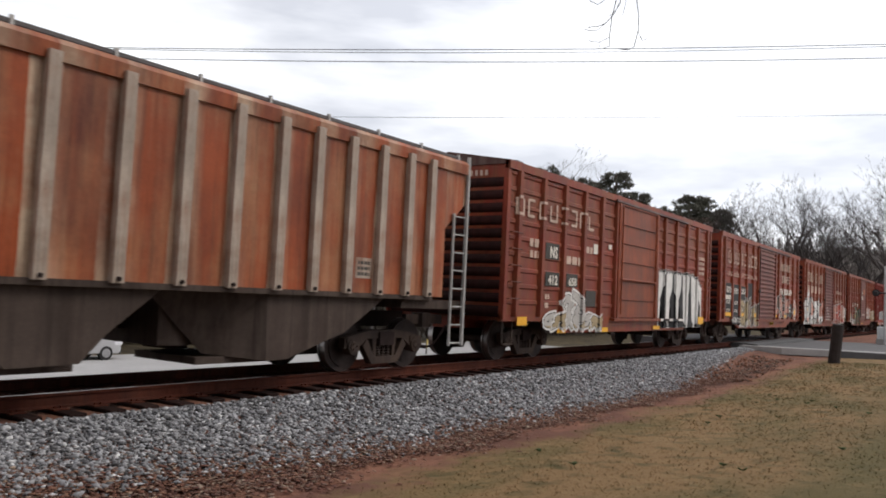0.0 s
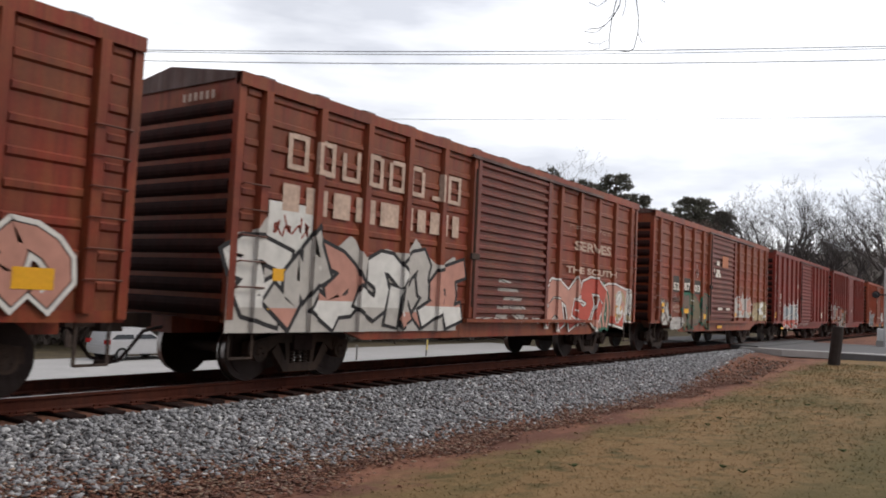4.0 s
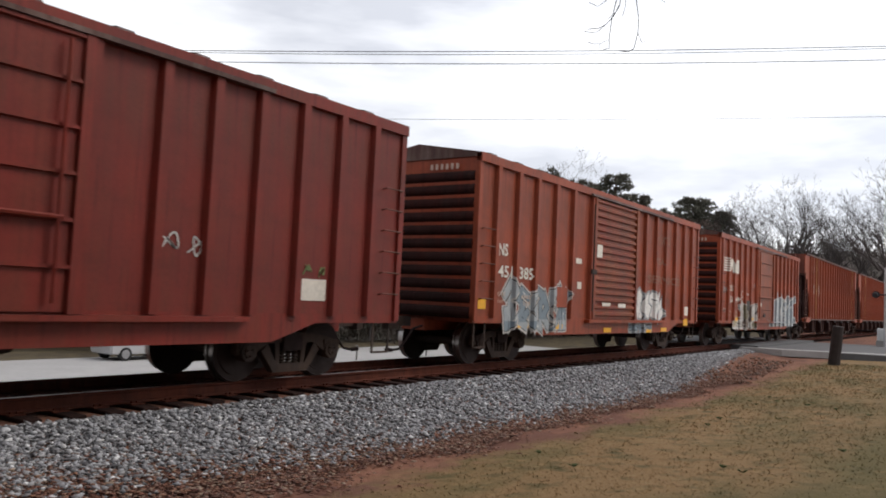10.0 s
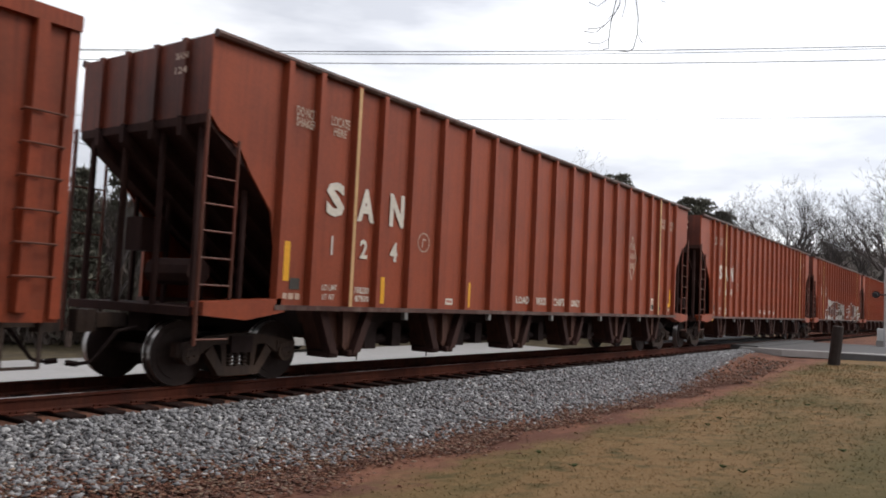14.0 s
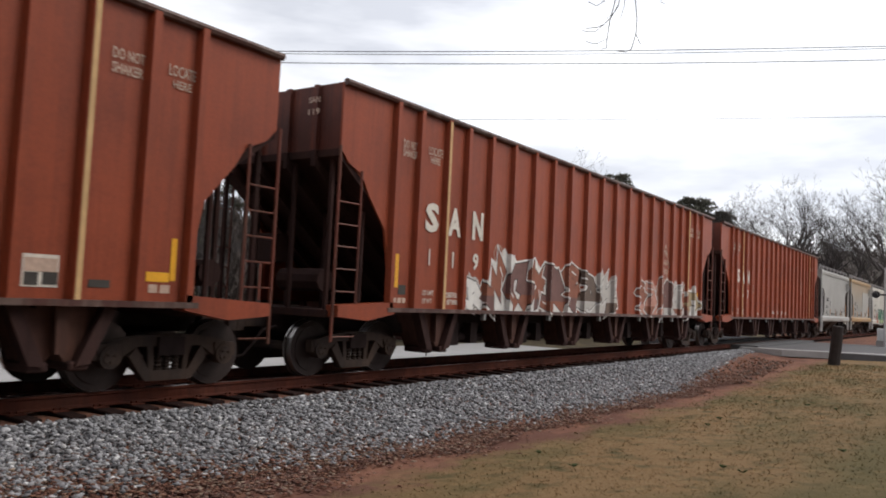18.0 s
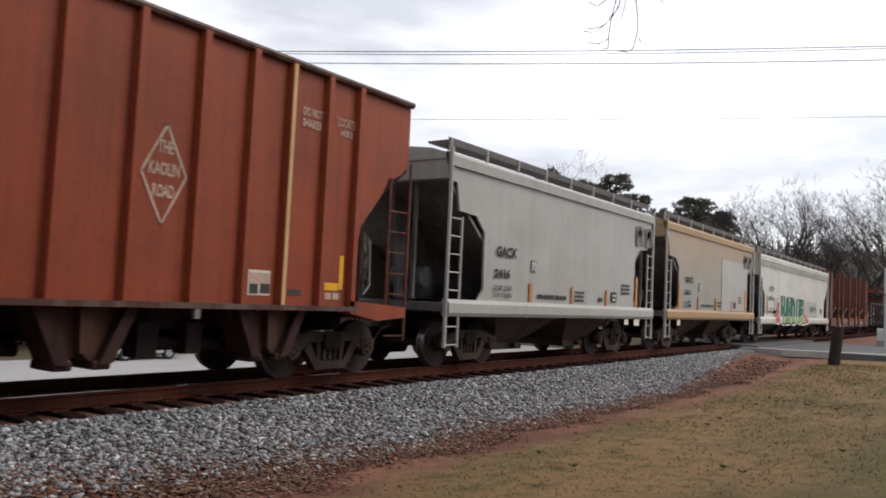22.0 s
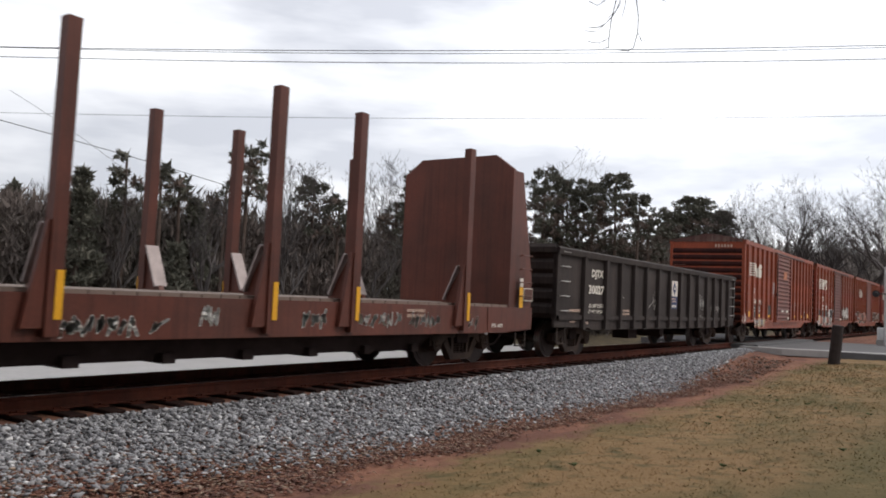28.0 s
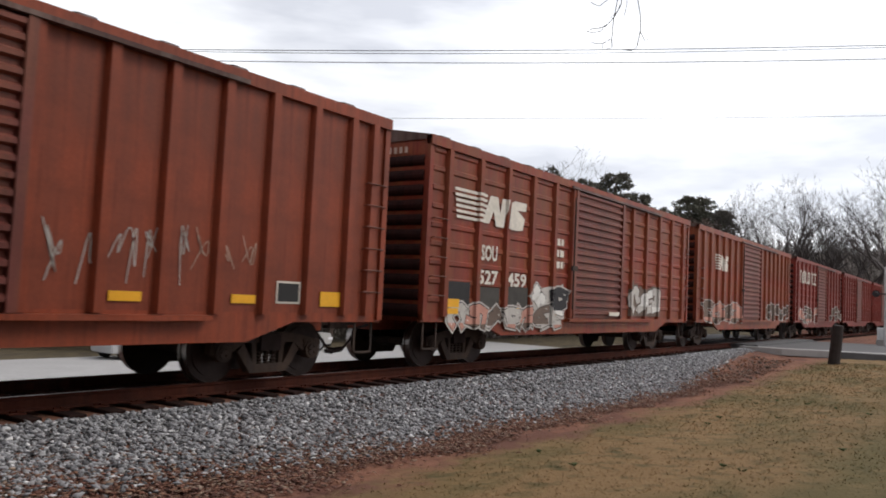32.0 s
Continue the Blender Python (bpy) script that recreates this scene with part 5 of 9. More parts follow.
# c21 to c24 wear the darker maroon in place of tree shade far back
for key, corr, paint, lab in (("c18", False, "nsbrown", "orange-brown boxcar with a striped white emblem"), ("c19", True, "boxred", "rust-red boxcar with a striped white emblem and graffiti"),
                              ("c20", False, "boxred2", "rust-red boxcar with a small white emblem"), ("c21", True, "eecred", "brown boxcar with a faded white sign"),
                              ("c22", True, "eecred", "brown boxcar far back in the train"), ("c23", False, "eecred", "maroon boxcar far back in the train"), ("c24", True, "eecred", "rust-red boxcar far back in the train")):
    roll_out(key, boxcar(size(key), M[paint], "ribbed", WIDE if corr else TAIL, (-1.4, 1.6) if corr else (-1.67, 1.36), corr, M["doorred"], label=lab))
for key in ("c1", "c2", "c3", "c4", "c5", "c6", "c7", "c8", "c18", "c19", "c20", "c21"):
    marks_end(CAR[key], size(key) / 2)


# lettering, stencils, stickers and graffiti
patch(CAR["c0"], "data_plate", M["hopgrey"], 5.02, 5.45, 1.63, 1.97, -1.563, "small bare data plate")
bars(CAR["c0"], 5.07, 1.86, [(0.32, 0.055)] * 3, M["darkpatch"], -1.568, 1)
sign_blocks(CAR["c1"], -7.07, -2.75, 3.26, 0.43, 8, "letterdim", 3, y=-1.591, posts=POSTS["c1"])
patch(CAR["c1"], "black_band", M["darkpatch"], -5.61, -4.92, 2.38, 2.76, -1.587, "")
patch(CAR["c1"], "black_band", M["darkpatch"], -5.57, -4.87, 1.75, 2.08, -1.587, "")
patch(CAR["c1"], "black_band", M["darkpatch"], -4.47, -3.85, 1.77, 2.09, -1.587, "")
lettering(CAR["c1"], "NS", -5.39, 2.41, 0.28, M["letter"], 0.38, -1.602, 0.03, posts=POSTS["c1"])
lettering(CAR["c1"], "412", -5.46, 1.78, 0.23, M["letter"], 0.49, -1.602, 0.03, posts=POSTS["c1"])
lettering(CAR["c1"], "658", -4.37, 1.79, 0.21, M["letter"], 0.45, -1.602, 0.03, posts=POSTS["c1"])
bars(CAR["c1"], -5.56, 1.44, [(0.21, 0.120)] * 2, M["letterdim"], -1.592, 1)
bars(CAR["c1"], -4.48, 1.49, [(0.53, 0.074)] * 3, M["letterdim"], -1.592, 2)
bars(CAR["c1"], -6.38, 2.61, [(0.41, 0.183)] * 1, M["letterdim"], -1.592, 3)
bars(CAR["c1"], -6.36, 2.36, [(0.40, 0.165)] * 1, M["letterdim"], -1.592, 4)
bars(CAR["c1"], -4.50, 2.32, [(0.76, 0.198)] * 1, M["letterdim"], -1.592, 5)
bars(CAR["c1"], -3.43, 2.67, [(0.42, 0.167)] * 1, M["letterdim"], -1.592, 6)
patch(CAR["c1"], "sticker", M["letter"], -2.93, -2.68, 2.68, 2.94, -1.587, "")
patch(CAR["c1"], "sticker", M["letter"], -1.96, -1.76, 2.88, 3.00, -1.587, "")
patch(CAR["c1"], "sticker", M["letter"], -1.33, -0.79, 2.58, 2.75, -1.587, "")
patch(CAR["c1"], "reflector", M["yellow"], -6.84, -6.40, 0.83, 1.02, -1.597, "yellow reflective strip")
patch(CAR["c1"], "reflector", M["yellow"], -4.88, -4.44, 0.64, 0.75, -1.597, "yellow reflective strip")
patch(CAR["c1"], "reflector", M["yellow"], -2.37, -1.86, 0.64, 0.76, -1.597, "yellow reflective strip")
patch(CAR["c1"], "reflector", M["yellow"], 1.61, 2.17, 0.68, 0.79, -1.597, "yellow reflective strip")
patch(CAR["c1"], "reflector", M["yellow"], 6.08, 6.66, 0.83, 1.08, -1.597, "yellow reflective strip")
spray(CAR["c1"], -5.60, -2.34, 0.65, 1.14, 6, ['g_gray', 'g_tan'], 'g_white', None, POSTS["c1"], 11, 0.04, -1.590, -1.649, peaks=0)
spray(CAR["c1"], -4.54, -3.41, 0.68, 1.68, 2, 'g_gray', 'g_white', None, POSTS["c1"], 12, 0.05, -1.590, -1.649, peaks=0)
spires(CAR["c1"], 2.00, 6.40, 0.72, 2.56, POSTS["c1"])
for a, b, key in ((2.0, 2.2, "g_white"), (2.2, 2.78, "blacksheet"), (2.78, 3.08, "g_white"), (3.08, 3.64, "blacksheet"), (3.64, 4.22, "g_white")):
    patch(CAR["c1"], "graffiti", M[key], a, b, 0.94, 1.01, -1.703, "spray paint over the door track")
bars(CAR["c1"], 6.06, 3.10, [(0.62, 0.103)] * 4, M["letterdim"], -1.592, 7)
patch(CAR["c1"], "vent_plate", M["darkpatch"], -3.32, -2.72, 1.30, 1.71, -1.587, "")
sign_blocks(CAR["c2"], -6.41, -1.69, 3.24, 0.52, 8, "letterdim", 5, y=-1.591, posts=POSTS["c2"])
lettering(CAR["c2"], "GIVES A GREEN LIGHT TO INNOVATIONS", -6.49, 2.73, 0.18, M["letterdim"], 4.70, -1.602, 0.01, posts=POSTS["c2"])
patch(CAR["c2"], "black_panel", M["blacksheet"], -6.67, -5.76, 1.09, 2.45, -1.587, "")
patch(CAR["c2"], "black_panel", M["blacksheet"], -5.55, -4.76, 1.17, 2.42, -1.587, "")
patch(CAR["c2"], "black_panel", M["blacksheet"], -4.47, -3.70, 1.80, 2.38, -1.587, "")
patch(CAR["c2"], "black_panel", M["blacksheet"], -3.35, -2.54, 1.87, 2.56, -1.587, "")
lettering(CAR["c2"], "SOU", -6.59, 2.07, 0.24, M["letter"], 0.67, -1.602, 0.03, posts=POSTS["c2"])
lettering(CAR["c2"], "531", -5.50, 2.04, 0.23, M["letter"], 0.58, -1.602, 0.03, posts=POSTS["c2"])
lettering(CAR["c2"], "251", -4.39, 2.05, 0.23, M["letter"], 0.66, -1.602, 0.03, posts=POSTS["c2"])
bars(CAR["c2"], -6.66, 1.80, [(0.84, 0.171)] * 1, M["letter"], -1.592, 2)
lettering(CAR["c2"], "LD LMT", -6.56, 1.63, 0.13, M["letter"], 0.47, -1.602, 0.03, posts=POSTS["c2"])
lettering(CAR["c2"], "152200", -5.47, 1.61, 0.14, M["letter"], 0.53, -1.602, 0.01, posts=POSTS["c2"])
lettering(CAR["c2"], "LT WT", -6.58, 1.30, 0.12, M["letter"], 0.47, -1.602, 0.03, posts=POSTS["c2"])
lettering(CAR["c2"], "67800", -5.44, 1.29, 0.12, M["letter"], 0.50, -1.602, 0.01, posts=POSTS["c2"])
patch(CAR["c2"], "reflector", M["yellow"], -6.76, -5.91, 1.14, 1.28, -1.597, "yellow reflective strip")
patch(CAR["c2"], "reflector", M["yellow"], -4.29, -3.77, 1.15, 1.27, -1.597, "yellow reflective strip")
patch(CAR["c2"], "reflector", M["yellow"], -2.26, -1.86, 1.12, 1.28, -1.597, "yellow reflective strip")
patch(CAR["c2"], "reflector", M["yellow"], 0.96, 1.49, 0.78, 0.89, -1.597, "yellow reflective strip")
spray(CAR["c2"], -4.56, -3.36, 0.68, 1.91, 2, ['g_tan'], 'g_olive', 'g_gray', POSTS["c2"], 21, 0.03, -1.590, -1.649, peaks=0)
spray(CAR["c2"], -3.26, -1.59, 0.68, 1.97, 3, ['g_brown', 'g_tan'], 'g_gray', None, POSTS["c2"], 22, 0.03, -1.590, -1.649, peaks=0)
spray(CAR["c2"], -5.67, -4.65, 0.78, 1.11, 3, 'g_gray', 'g_black', None, POSTS["c2"], 23, 0.05, -1.590, -1.649, peaks=0)
sign_blocks(CAR["c2"], 2.86, 5.15, 3.41, 0.39, 8, "letterdim", 6, y=-1.591, posts=POSTS["c2"])
lettering(CAR["c2"], "SERVES", 3.18, 2.81, 0.39, M["letterdim"], 1.85, -1.602, 0.03, posts=POSTS["c2"])
lettering(CAR["c2"], "THE SOUTH", 2.82, 2.24, 0.30, M["letter"], 2.68, -1.602, 0.04, posts=POSTS["c2"])
spray(CAR["c2"], 1.70, 4.66, 1.06, 2.20, 5, ['g_pink', 'g_brown'], 'g_gray', None, POSTS["c2"], 24, 0.03, -1.590, -1.649, peaks=0)
spray(CAR["c2"], 5.87, 6.66, 1.02, 2.01, 1, 'g_pink', 'g_white', None, POSTS["c2"], 25, 0.05, -1.590, -1.649, peaks=0)
scrawl(CAR["c2"], 1.79, 2.19, 1.60, 1.90, "g_white", 3, 0.02, 4, -1.593)
patch(CAR["c2"], "data_panel", M["blacksheet"], 4.81, 5.74, 1.14, 1.81, -1.587, "")
bars(CAR["c2"], 4.94, 1.58, [(0.44, 0.110)] * 2, M["letter"], -1.592, 3)
patch(CAR["c2"], "reflector", M["yellow"], 1.79, 2.24, 1.13, 1.26, -1.597, "yellow reflective strip")
patch(CAR["c2"], "reflector", M["yellow"], 3.79, 4.27, 1.11, 1.25, -1.597, "yellow reflective strip")
patch(CAR["c2"], "reflector", M["yellow"], 6.07, 6.53, 1.28, 1.52, -1.597, "yellow reflective strip")
patch(CAR["c2"], "reflector", M["yellow"], 1.01, 1.42, 0.77, 0.87, -1.597, "yellow reflective strip")
sign_blocks(CAR["c3"], -6.48, -1.71, 3.20, 0.55, 8, "letterdim", 7, y=-1.591, posts=POSTS["c3"])
bars(CAR["c3"], -6.54, 2.57, [(4.64, 0.405)] * 1, M["letterdim"], -1.592, 3)
patch(CAR["c3"], "white_cloud", M["g_white"], -6.79, -5.77, 1.96, 2.69, -1.587, "")
scrawl(CAR["c3"], -6.71, -5.93, 2.16, 2.50, "g_red", 4, 0.03, 5, -1.593)
spray(CAR["c3"], -7.46, -1.85, 0.78, 2.35, 6, ['g_white', 'g_gray', 'g_pink'], 'g_black', 'g_gray', POSTS["c3"], 31, 0.04, -1.590, -1.649, peaks=0)
spray(CAR["c3"], 1.98, 6.55, 0.72, 2.14, 3, ['g_pink', 'g_red'], 'g_white', None, POSTS["c3"], 32, 0.04, -1.590, -1.649, peaks=0)
spray(CAR["c3"], -1.07, 1.55, 0.92, 1.83, 3, 'g_gray', 'g_white', None, POSTS["c3"], 33, 0.03, -1.590, -1.649, peaks=0)
sign_blocks(CAR["c3"], 3.01, 5.65, 3.28, 0.07, 8, "letterdim", 8, y=-1.591, posts=POSTS["c3"])
lettering(CAR["c3"], "SERVES", 3.29, 2.74, 0.24, M["letterdim"], 2.28, -1.602, 0.03, posts=POSTS["c3"])
lettering(CAR["c3"], "THE SOUTH", 2.87, 2.16, 0.17, M["letterdim"], 3.03, -1.602, 0.03, posts=POSTS["c3"])
patch(CAR["c3"], "reflector", M["yellow"], -6.65, -6.15, 1.53, 1.71, -1.597, "yellow reflective strip")
patch(CAR["c3"], "reflector", M["yellow"], -6.72, -6.18, 1.11, 1.25, -1.597, "yellow reflective strip")
spray(CAR["c3"], 4.73, 5.49, 0.69, 2.05, 2, ['g_pink'], 'g_teal', None, POSTS["c3"], 34, 0.05, -1.590, -1.649, peaks=0)
spray(CAR["c3"], 5.75, 7.09, 0.90, 1.93, 4, ['g_tan', 'g_white'], 'g_white', None, POSTS["c3"], 35, 0.03, -1.590, -1.649, peaks=0)
patch(CAR["c3"], "data_panel", M["blacksheet"], 4.81, 5.31, 1.24, 1.59, -1.587, "")
bars(CAR["c3"], 4.84, 1.45, [(0.44, 0.099)] * 2, M["letterdim"], -1.592, 4)
patch(CAR["c3"], "reflector", M["yellow"], 5.94, 6.38, 1.26, 1.40, -1.597, "yellow reflective strip")
patch(CAR["c3"], "reflector", M["yellow"], 5.91, 6.36, 1.10, 1.22, -1.597, "yellow reflective strip")
patch(CAR["c4"], "green_patch", M["darkpatch"], -5.65, -4.98, 1.95, 2.48, -1.587, "")
patch(CAR["c4"], "green_patch", M["darkpatch"], -4.55, -3.81, 1.97, 2.45, -1.587, "")
patch(CAR["c4"], "green_patch", M["g_teal"], -4.54, -3.77, 1.86, 2.04, -1.587, "")
patch(CAR["c4"], "green_patch", M["darkpatch"], -3.41, -2.65, 1.95, 2.42, -1.587, "")
lettering(CAR["c4"], "52", -5.56, 2.01, 0.25, M["letter"], 0.59, -1.602, 0.03, posts=POSTS["c4"])
lettering(CAR["c4"], "87", -4.47, 2.03, 0.27, M["letter"], 0.63, -1.602, 0.03, posts=POSTS["c4"])
lettering(CAR["c4"], "03", -3.38, 2.02, 0.25, M["letter"], 0.67, -1.602, 0.03, posts=POSTS["c4"])
scrawl(CAR["c4"], -5.57, -4.87, 1.58, 1.90, "g_gray", 5, 0.03, 6, -1.593)
lettering(CAR["c4"], "LD LMT 154000", -5.65, 1.41, 0.12, M["letterdim"], 0.75, -1.602, 0.01, posts=POSTS["c4"])
lettering(CAR["c4"], "LT WT 66000", -5.64, 1.27, 0.10, M["letterdim"], 0.75, -1.602, 0.01, posts=POSTS["c4"])
spray(CAR["c4"], -4.65, -1.60, 0.68, 2.04, 3, ['g_brown', 'g_olive'], 'g_teal', None, POSTS["c4"], 47, 0.02, -1.590, -1.649, ink='g_black', peaks=0)
scrawl(CAR["c4"], -4.50, -3.74, 1.36, 1.88, "g_white", 2, 0.03, 7, -1.593)
spray(CAR["c4"], -6.54, -5.94, 0.87, 1.68, 2, 'g_gray', 'g_brown', 'g_gray', POSTS["c4"], 42, 0.05, -1.590, -1.649, peaks=0)
spray(CAR["c4"], -5.72, -4.71, 0.71, 1.11, 4, 'g_gray', 'g_white', None, POSTS["c4"], 43, 0.02, -1.590, -1.649, peaks=0)
spray(CAR["c4"], 1.77, 4.40, 1.16, 2.06, 4, ['g_gray', 'g_pink'], 'g_white', 'g_gray', POSTS["c4"], 44, 0.02, -1.590, -1.649, peaks=0)
spray(CAR["c4"], 4.79, 7.40, 1.05, 1.87, 3, ['g_tan', 'g_white'], 'g_tan', 'g_tan', POSTS["c4"], 45, 0.03, -1.590, -1.649, peaks=0)
patch(CAR["c4"], "reflector", M["yellow"], -6.58, -6.37, 1.45, 1.57, -1.597, "yellow reflective strip")
patch(CAR["c4"], "reflector", M["yellow"], -6.57, -6.37, 1.26, 1.37, -1.597, "yellow reflective strip")
patch(CAR["c4"], "reflector", M["yellow"], -4.39, -3.93, 1.26, 1.41, -1.597, "yellow reflective strip")
patch(CAR["c4"], "reflector", M["yellow"], -2.34, -1.95, 1.08, 1.25, -1.597, "yellow reflective strip")
patch(CAR["c4"], "reflector", M["yellow"], 1.73, 2.17, 1.20, 1.34, -1.597, "yellow reflective strip")
patch(CAR["c4"], "reflector", M["yellow"], 3.74, 4.30, 1.26, 1.43, -1.597, "yellow reflective strip")
patch(CAR["c4"], "reflector", M["yellow"], -0.46, 0.14, 0.73, 0.84, -1.597, "yellow reflective strip")
patch(CAR["c4"], "sticker", M["letter"], -1.01, -0.67, 3.09, 3.25, -1.687, "")
patch(CAR["c4"], "sticker", M["letter"], -0.73, -0.48, 2.65, 2.78, -1.687, "")
patch(CAR["c4"], "sticker", M["letter"], -1.12, -0.80, 2.64, 2.79, -1.687, "")
patch(CAR["c4"], "sticker", M["letter"], -1.33, -1.26, 2.77, 2.96, -1.687, "")
patch(CAR["c4"], "sticker", M["letter"], -1.03, -0.64, 2.78, 2.93, -1.687, "")
patch(CAR["c4"], "sticker", M["g_orange"], -0.27, 0.50, 3.05, 3.48, -1.687, "")
scrawl(CAR["c4"], -3.14, -2.91, 2.45, 3.09, "g_white", 2, 0.03, 8, -1.593)
patch(CAR["c4"], "data_plate", M["letter"], -0.73, -0.15, 1.42, 1.52, -1.687, "")
patch(CAR["c4"], "data_plate", M["letter"], 0.38, 0.88, 1.43, 1.52, -1.687, "")
lettering(CAR["c5"], "EE", -6.21, 2.13, 0.23, M["letter"], 0.24, -1.578, 0.03, posts=POSTS["c5"])
lettering(CAR["c5"], "C", -5.50, 2.13, 0.21, M["letter"], 0.10, -1.578, 0.03, posts=POSTS["c5"])
lettering(CAR["c5"], "72", -6.29, 1.76, 0.23, M["letter"], 0.28, -1.578, 0.03, posts=POSTS["c5"])
lettering(CAR["c5"], "7", -5.52, 1.75, 0.21, M["letter"], 0.10, -1.578, 0.03, posts=POSTS["c5"])
scrawl(CAR["c5"], -7.20, -7.07, 2.53, 3.63, "g_gray", 1, 0.02, 9, -1.569)
scrawl(CAR["c5"], -7.21, -7.07, 2.85, 3.47, "g_gray", 1, 0.02, 19, -1.569)
scrawl(CAR["c5"], -7.29, -7.07, 2.16, 2.38, "g_gray", 2, 0.015, 10, -1.569)
scrawl(CAR["c5"], -6.75, -6.35, 1.62, 1.92, "g_brown", 4, 0.02, 11, -1.569)
patch(CAR["c5"], "reflector", M["yellow"], -7.38, -7.01, 1.34, 1.46, -1.573, "yellow reflective strip")
patch(CAR["c5"], "reflector", M["yellow"], -7.39, -7.07, 1.18, 1.29, -1.573, "yellow reflective strip")
patch(CAR["c5"], "label_frame", M["letter"], -4.22, -3.95, 1.91, 2.19, -1.563, "")
patch(CAR["c5"], "label_frame", M["eecred"], -4.19, -3.98, 1.93, 2.17, -1.569, "")
bars(CAR["c5"], -4.15, 2.06, [(0.14, 0.047)] * 2, M["letter"], -1.568, 2)
spray(CAR["c5"], -5.37, -1.94, 0.66, 1.96, 5, ["g_silver", "g_gray"], "g_white", None, POSTS["c5"], 51, 0.03, -1.566, -1.649, ink="g_brown", low="g_red", peaks=2)
spray(CAR["c5"], -1.13, 1.11, 0.86, 1.86, 4, 'g_gray', 'g_pink', 'g_gray', POSTS["c5"], 53, 0.02, -1.566, -1.649)
lettering(CAR["c5"], "LD LMT", -6.26, 1.47, 0.09, M["letter"], 0.22, -1.578, 0.03, posts=POSTS["c5"])
lettering(CAR["c5"], "LT WT", -6.25, 1.34, 0.08, M["letter"], 0.18, -1.578, 0.03, posts=POSTS["c5"])
bars(CAR["c5"], -5.53, 1.47, [(0.23, 0.081)] * 2, M["letter"], -1.568, 3)
patch(CAR["c5"], "sticker", M["letter"], -2.11, -1.83, 2.76, 2.99, -1.563, "")
patch(CAR["c5"], "sticker", M["letter"], -2.07, -1.82, 1.97, 2.18, -1.563, "")
patch(CAR["c5"], "yellow_strip", M["yellow"], -5.83, -5.29, 0.63, 0.73, -1.563, "")
patch(CAR["c5"], "label_frame", M["letter"], 5.01, 5.51, 1.25, 1.56, -1.563, "")
bars(CAR["c5"], 6.15, 1.84, [(0.43, 0.095)] * 3, M["letterdim"], -1.568, 4)
scrawl(CAR["c5"], -1.47, 0.99, 0.74, 0.89, "g_gray", 5, 0.02, 12, -1.569)
lettering(CAR["c6"], "EE", -6.34, 2.16, 0.25, M["letter"], 0.22, -1.578, 0.03, posts=POSTS["c6"])
lettering(CAR["c6"], "C", -5.74, 2.16, 0.23, M["letter"], 0.11, -1.578, 0.03, posts=POSTS["c6"])
lettering(CAR["c6"], "80", -6.40, 1.78, 0.24, M["letter"], 0.27, -1.578, 0.03, posts=POSTS["c6"])
lettering(CAR["c6"], "7", -5.76, 1.80, 0.23, M["letter"], 0.11, -1.578, 0.03, posts=POSTS["c6"])
spray(CAR["c6"], -7.62, -4.85, 1.03, 2.12, 4, ['eecred', 'g_gray', 'g_pink'], 'g_gray', 'g_brown', POSTS["c6"], 61, 0.06, -1.566, -1.649, peaks=0)
spray(CAR["c6"], -4.71, -1.79, 0.68, 1.98, 5, ['g_pink', 'g_gray', 'g_orange', 'g_olive'], 'g_brown', 'g_gray', POSTS["c6"], 62, 0.03, -1.566, -1.649, peaks=0)
spray(CAR["c6"], -7.59, -4.63, 1.00, 1.20, 5, 'g_orange', 'g_pink', None, POSTS["c6"], 63, 0.01, -1.566, -1.649, peaks=0)
patch(CAR["c6"], "pink_patch", M["g_pink"], -6.54, -6.10, 1.14, 1.64, -1.572, "")
patch(CAR["c6"], "pink_patch", M["g_pink"], -5.82, -5.32, 1.12, 1.67, -1.572, "")
bars(CAR["c6"], -6.51, 1.49, [(0.37, 0.083)] * 2, M["letter"], -1.568, 3)
bars(CAR["c6"], -5.79, 1.51, [(0.42, 0.091)] * 2, M["letter"], -1.568, 4)
patch(CAR["c6"], "label_frame", M["letter"], -3.96, -3.68, 1.93, 2.23, -1.563, "")
patch(CAR["c6"], "label_frame", M["eecred"], -3.94, -3.72, 1.96, 2.19, -1.569, "")
bars(CAR["c6"], -3.90, 2.10, [(0.14, 0.045)] * 2, M["letter"], -1.568, 5)
patch(CAR["c6"], "sticker", M["letter"], -2.28, -1.98, 2.06, 2.35, -1.563, "")
scrawl(CAR["c6"], 2.64, 3.46, 1.66, 2.23, "g_white", 2, 0.025, 13, -1.569)
patch(CAR["c6"], "label_frame", M["letter"], 5.20, 5.73, 1.26, 1.59, -1.563, "")
scrawl(CAR["c6"], 5.21, 5.78, 1.60, 1.87, "g_lime", 2, 0.02, 14, -1.569)
patch(CAR["c6"], "sticker", M["letter"], 0.07, 0.25, 1.76, 1.93, -1.683, "")
bars(CAR["c6"], -0.09, 2.42, [(0.54, 0.125)] * 1, M["letter"], -1.568, 6)
bars(CAR["c6"], -0.02, 1.06, [(0.70, 0.100)] * 1, M["letterdim"], -1.568, 7)
patch(CAR["c6"], "reflector", M["yellow"], -5.55, -5.28, 1.05, 1.10, -1.573, "yellow reflective strip")
patch(CAR["c6"], "data_panel", M["darkpatch"], -2.34, -1.86, 1.61, 2.00, -1.563, "")
lettering(CAR["c7"], "NS", -6.38, 2.35, 0.27, M["letter"], 0.38, -1.578, 0.02, posts=POSTS["c7"])
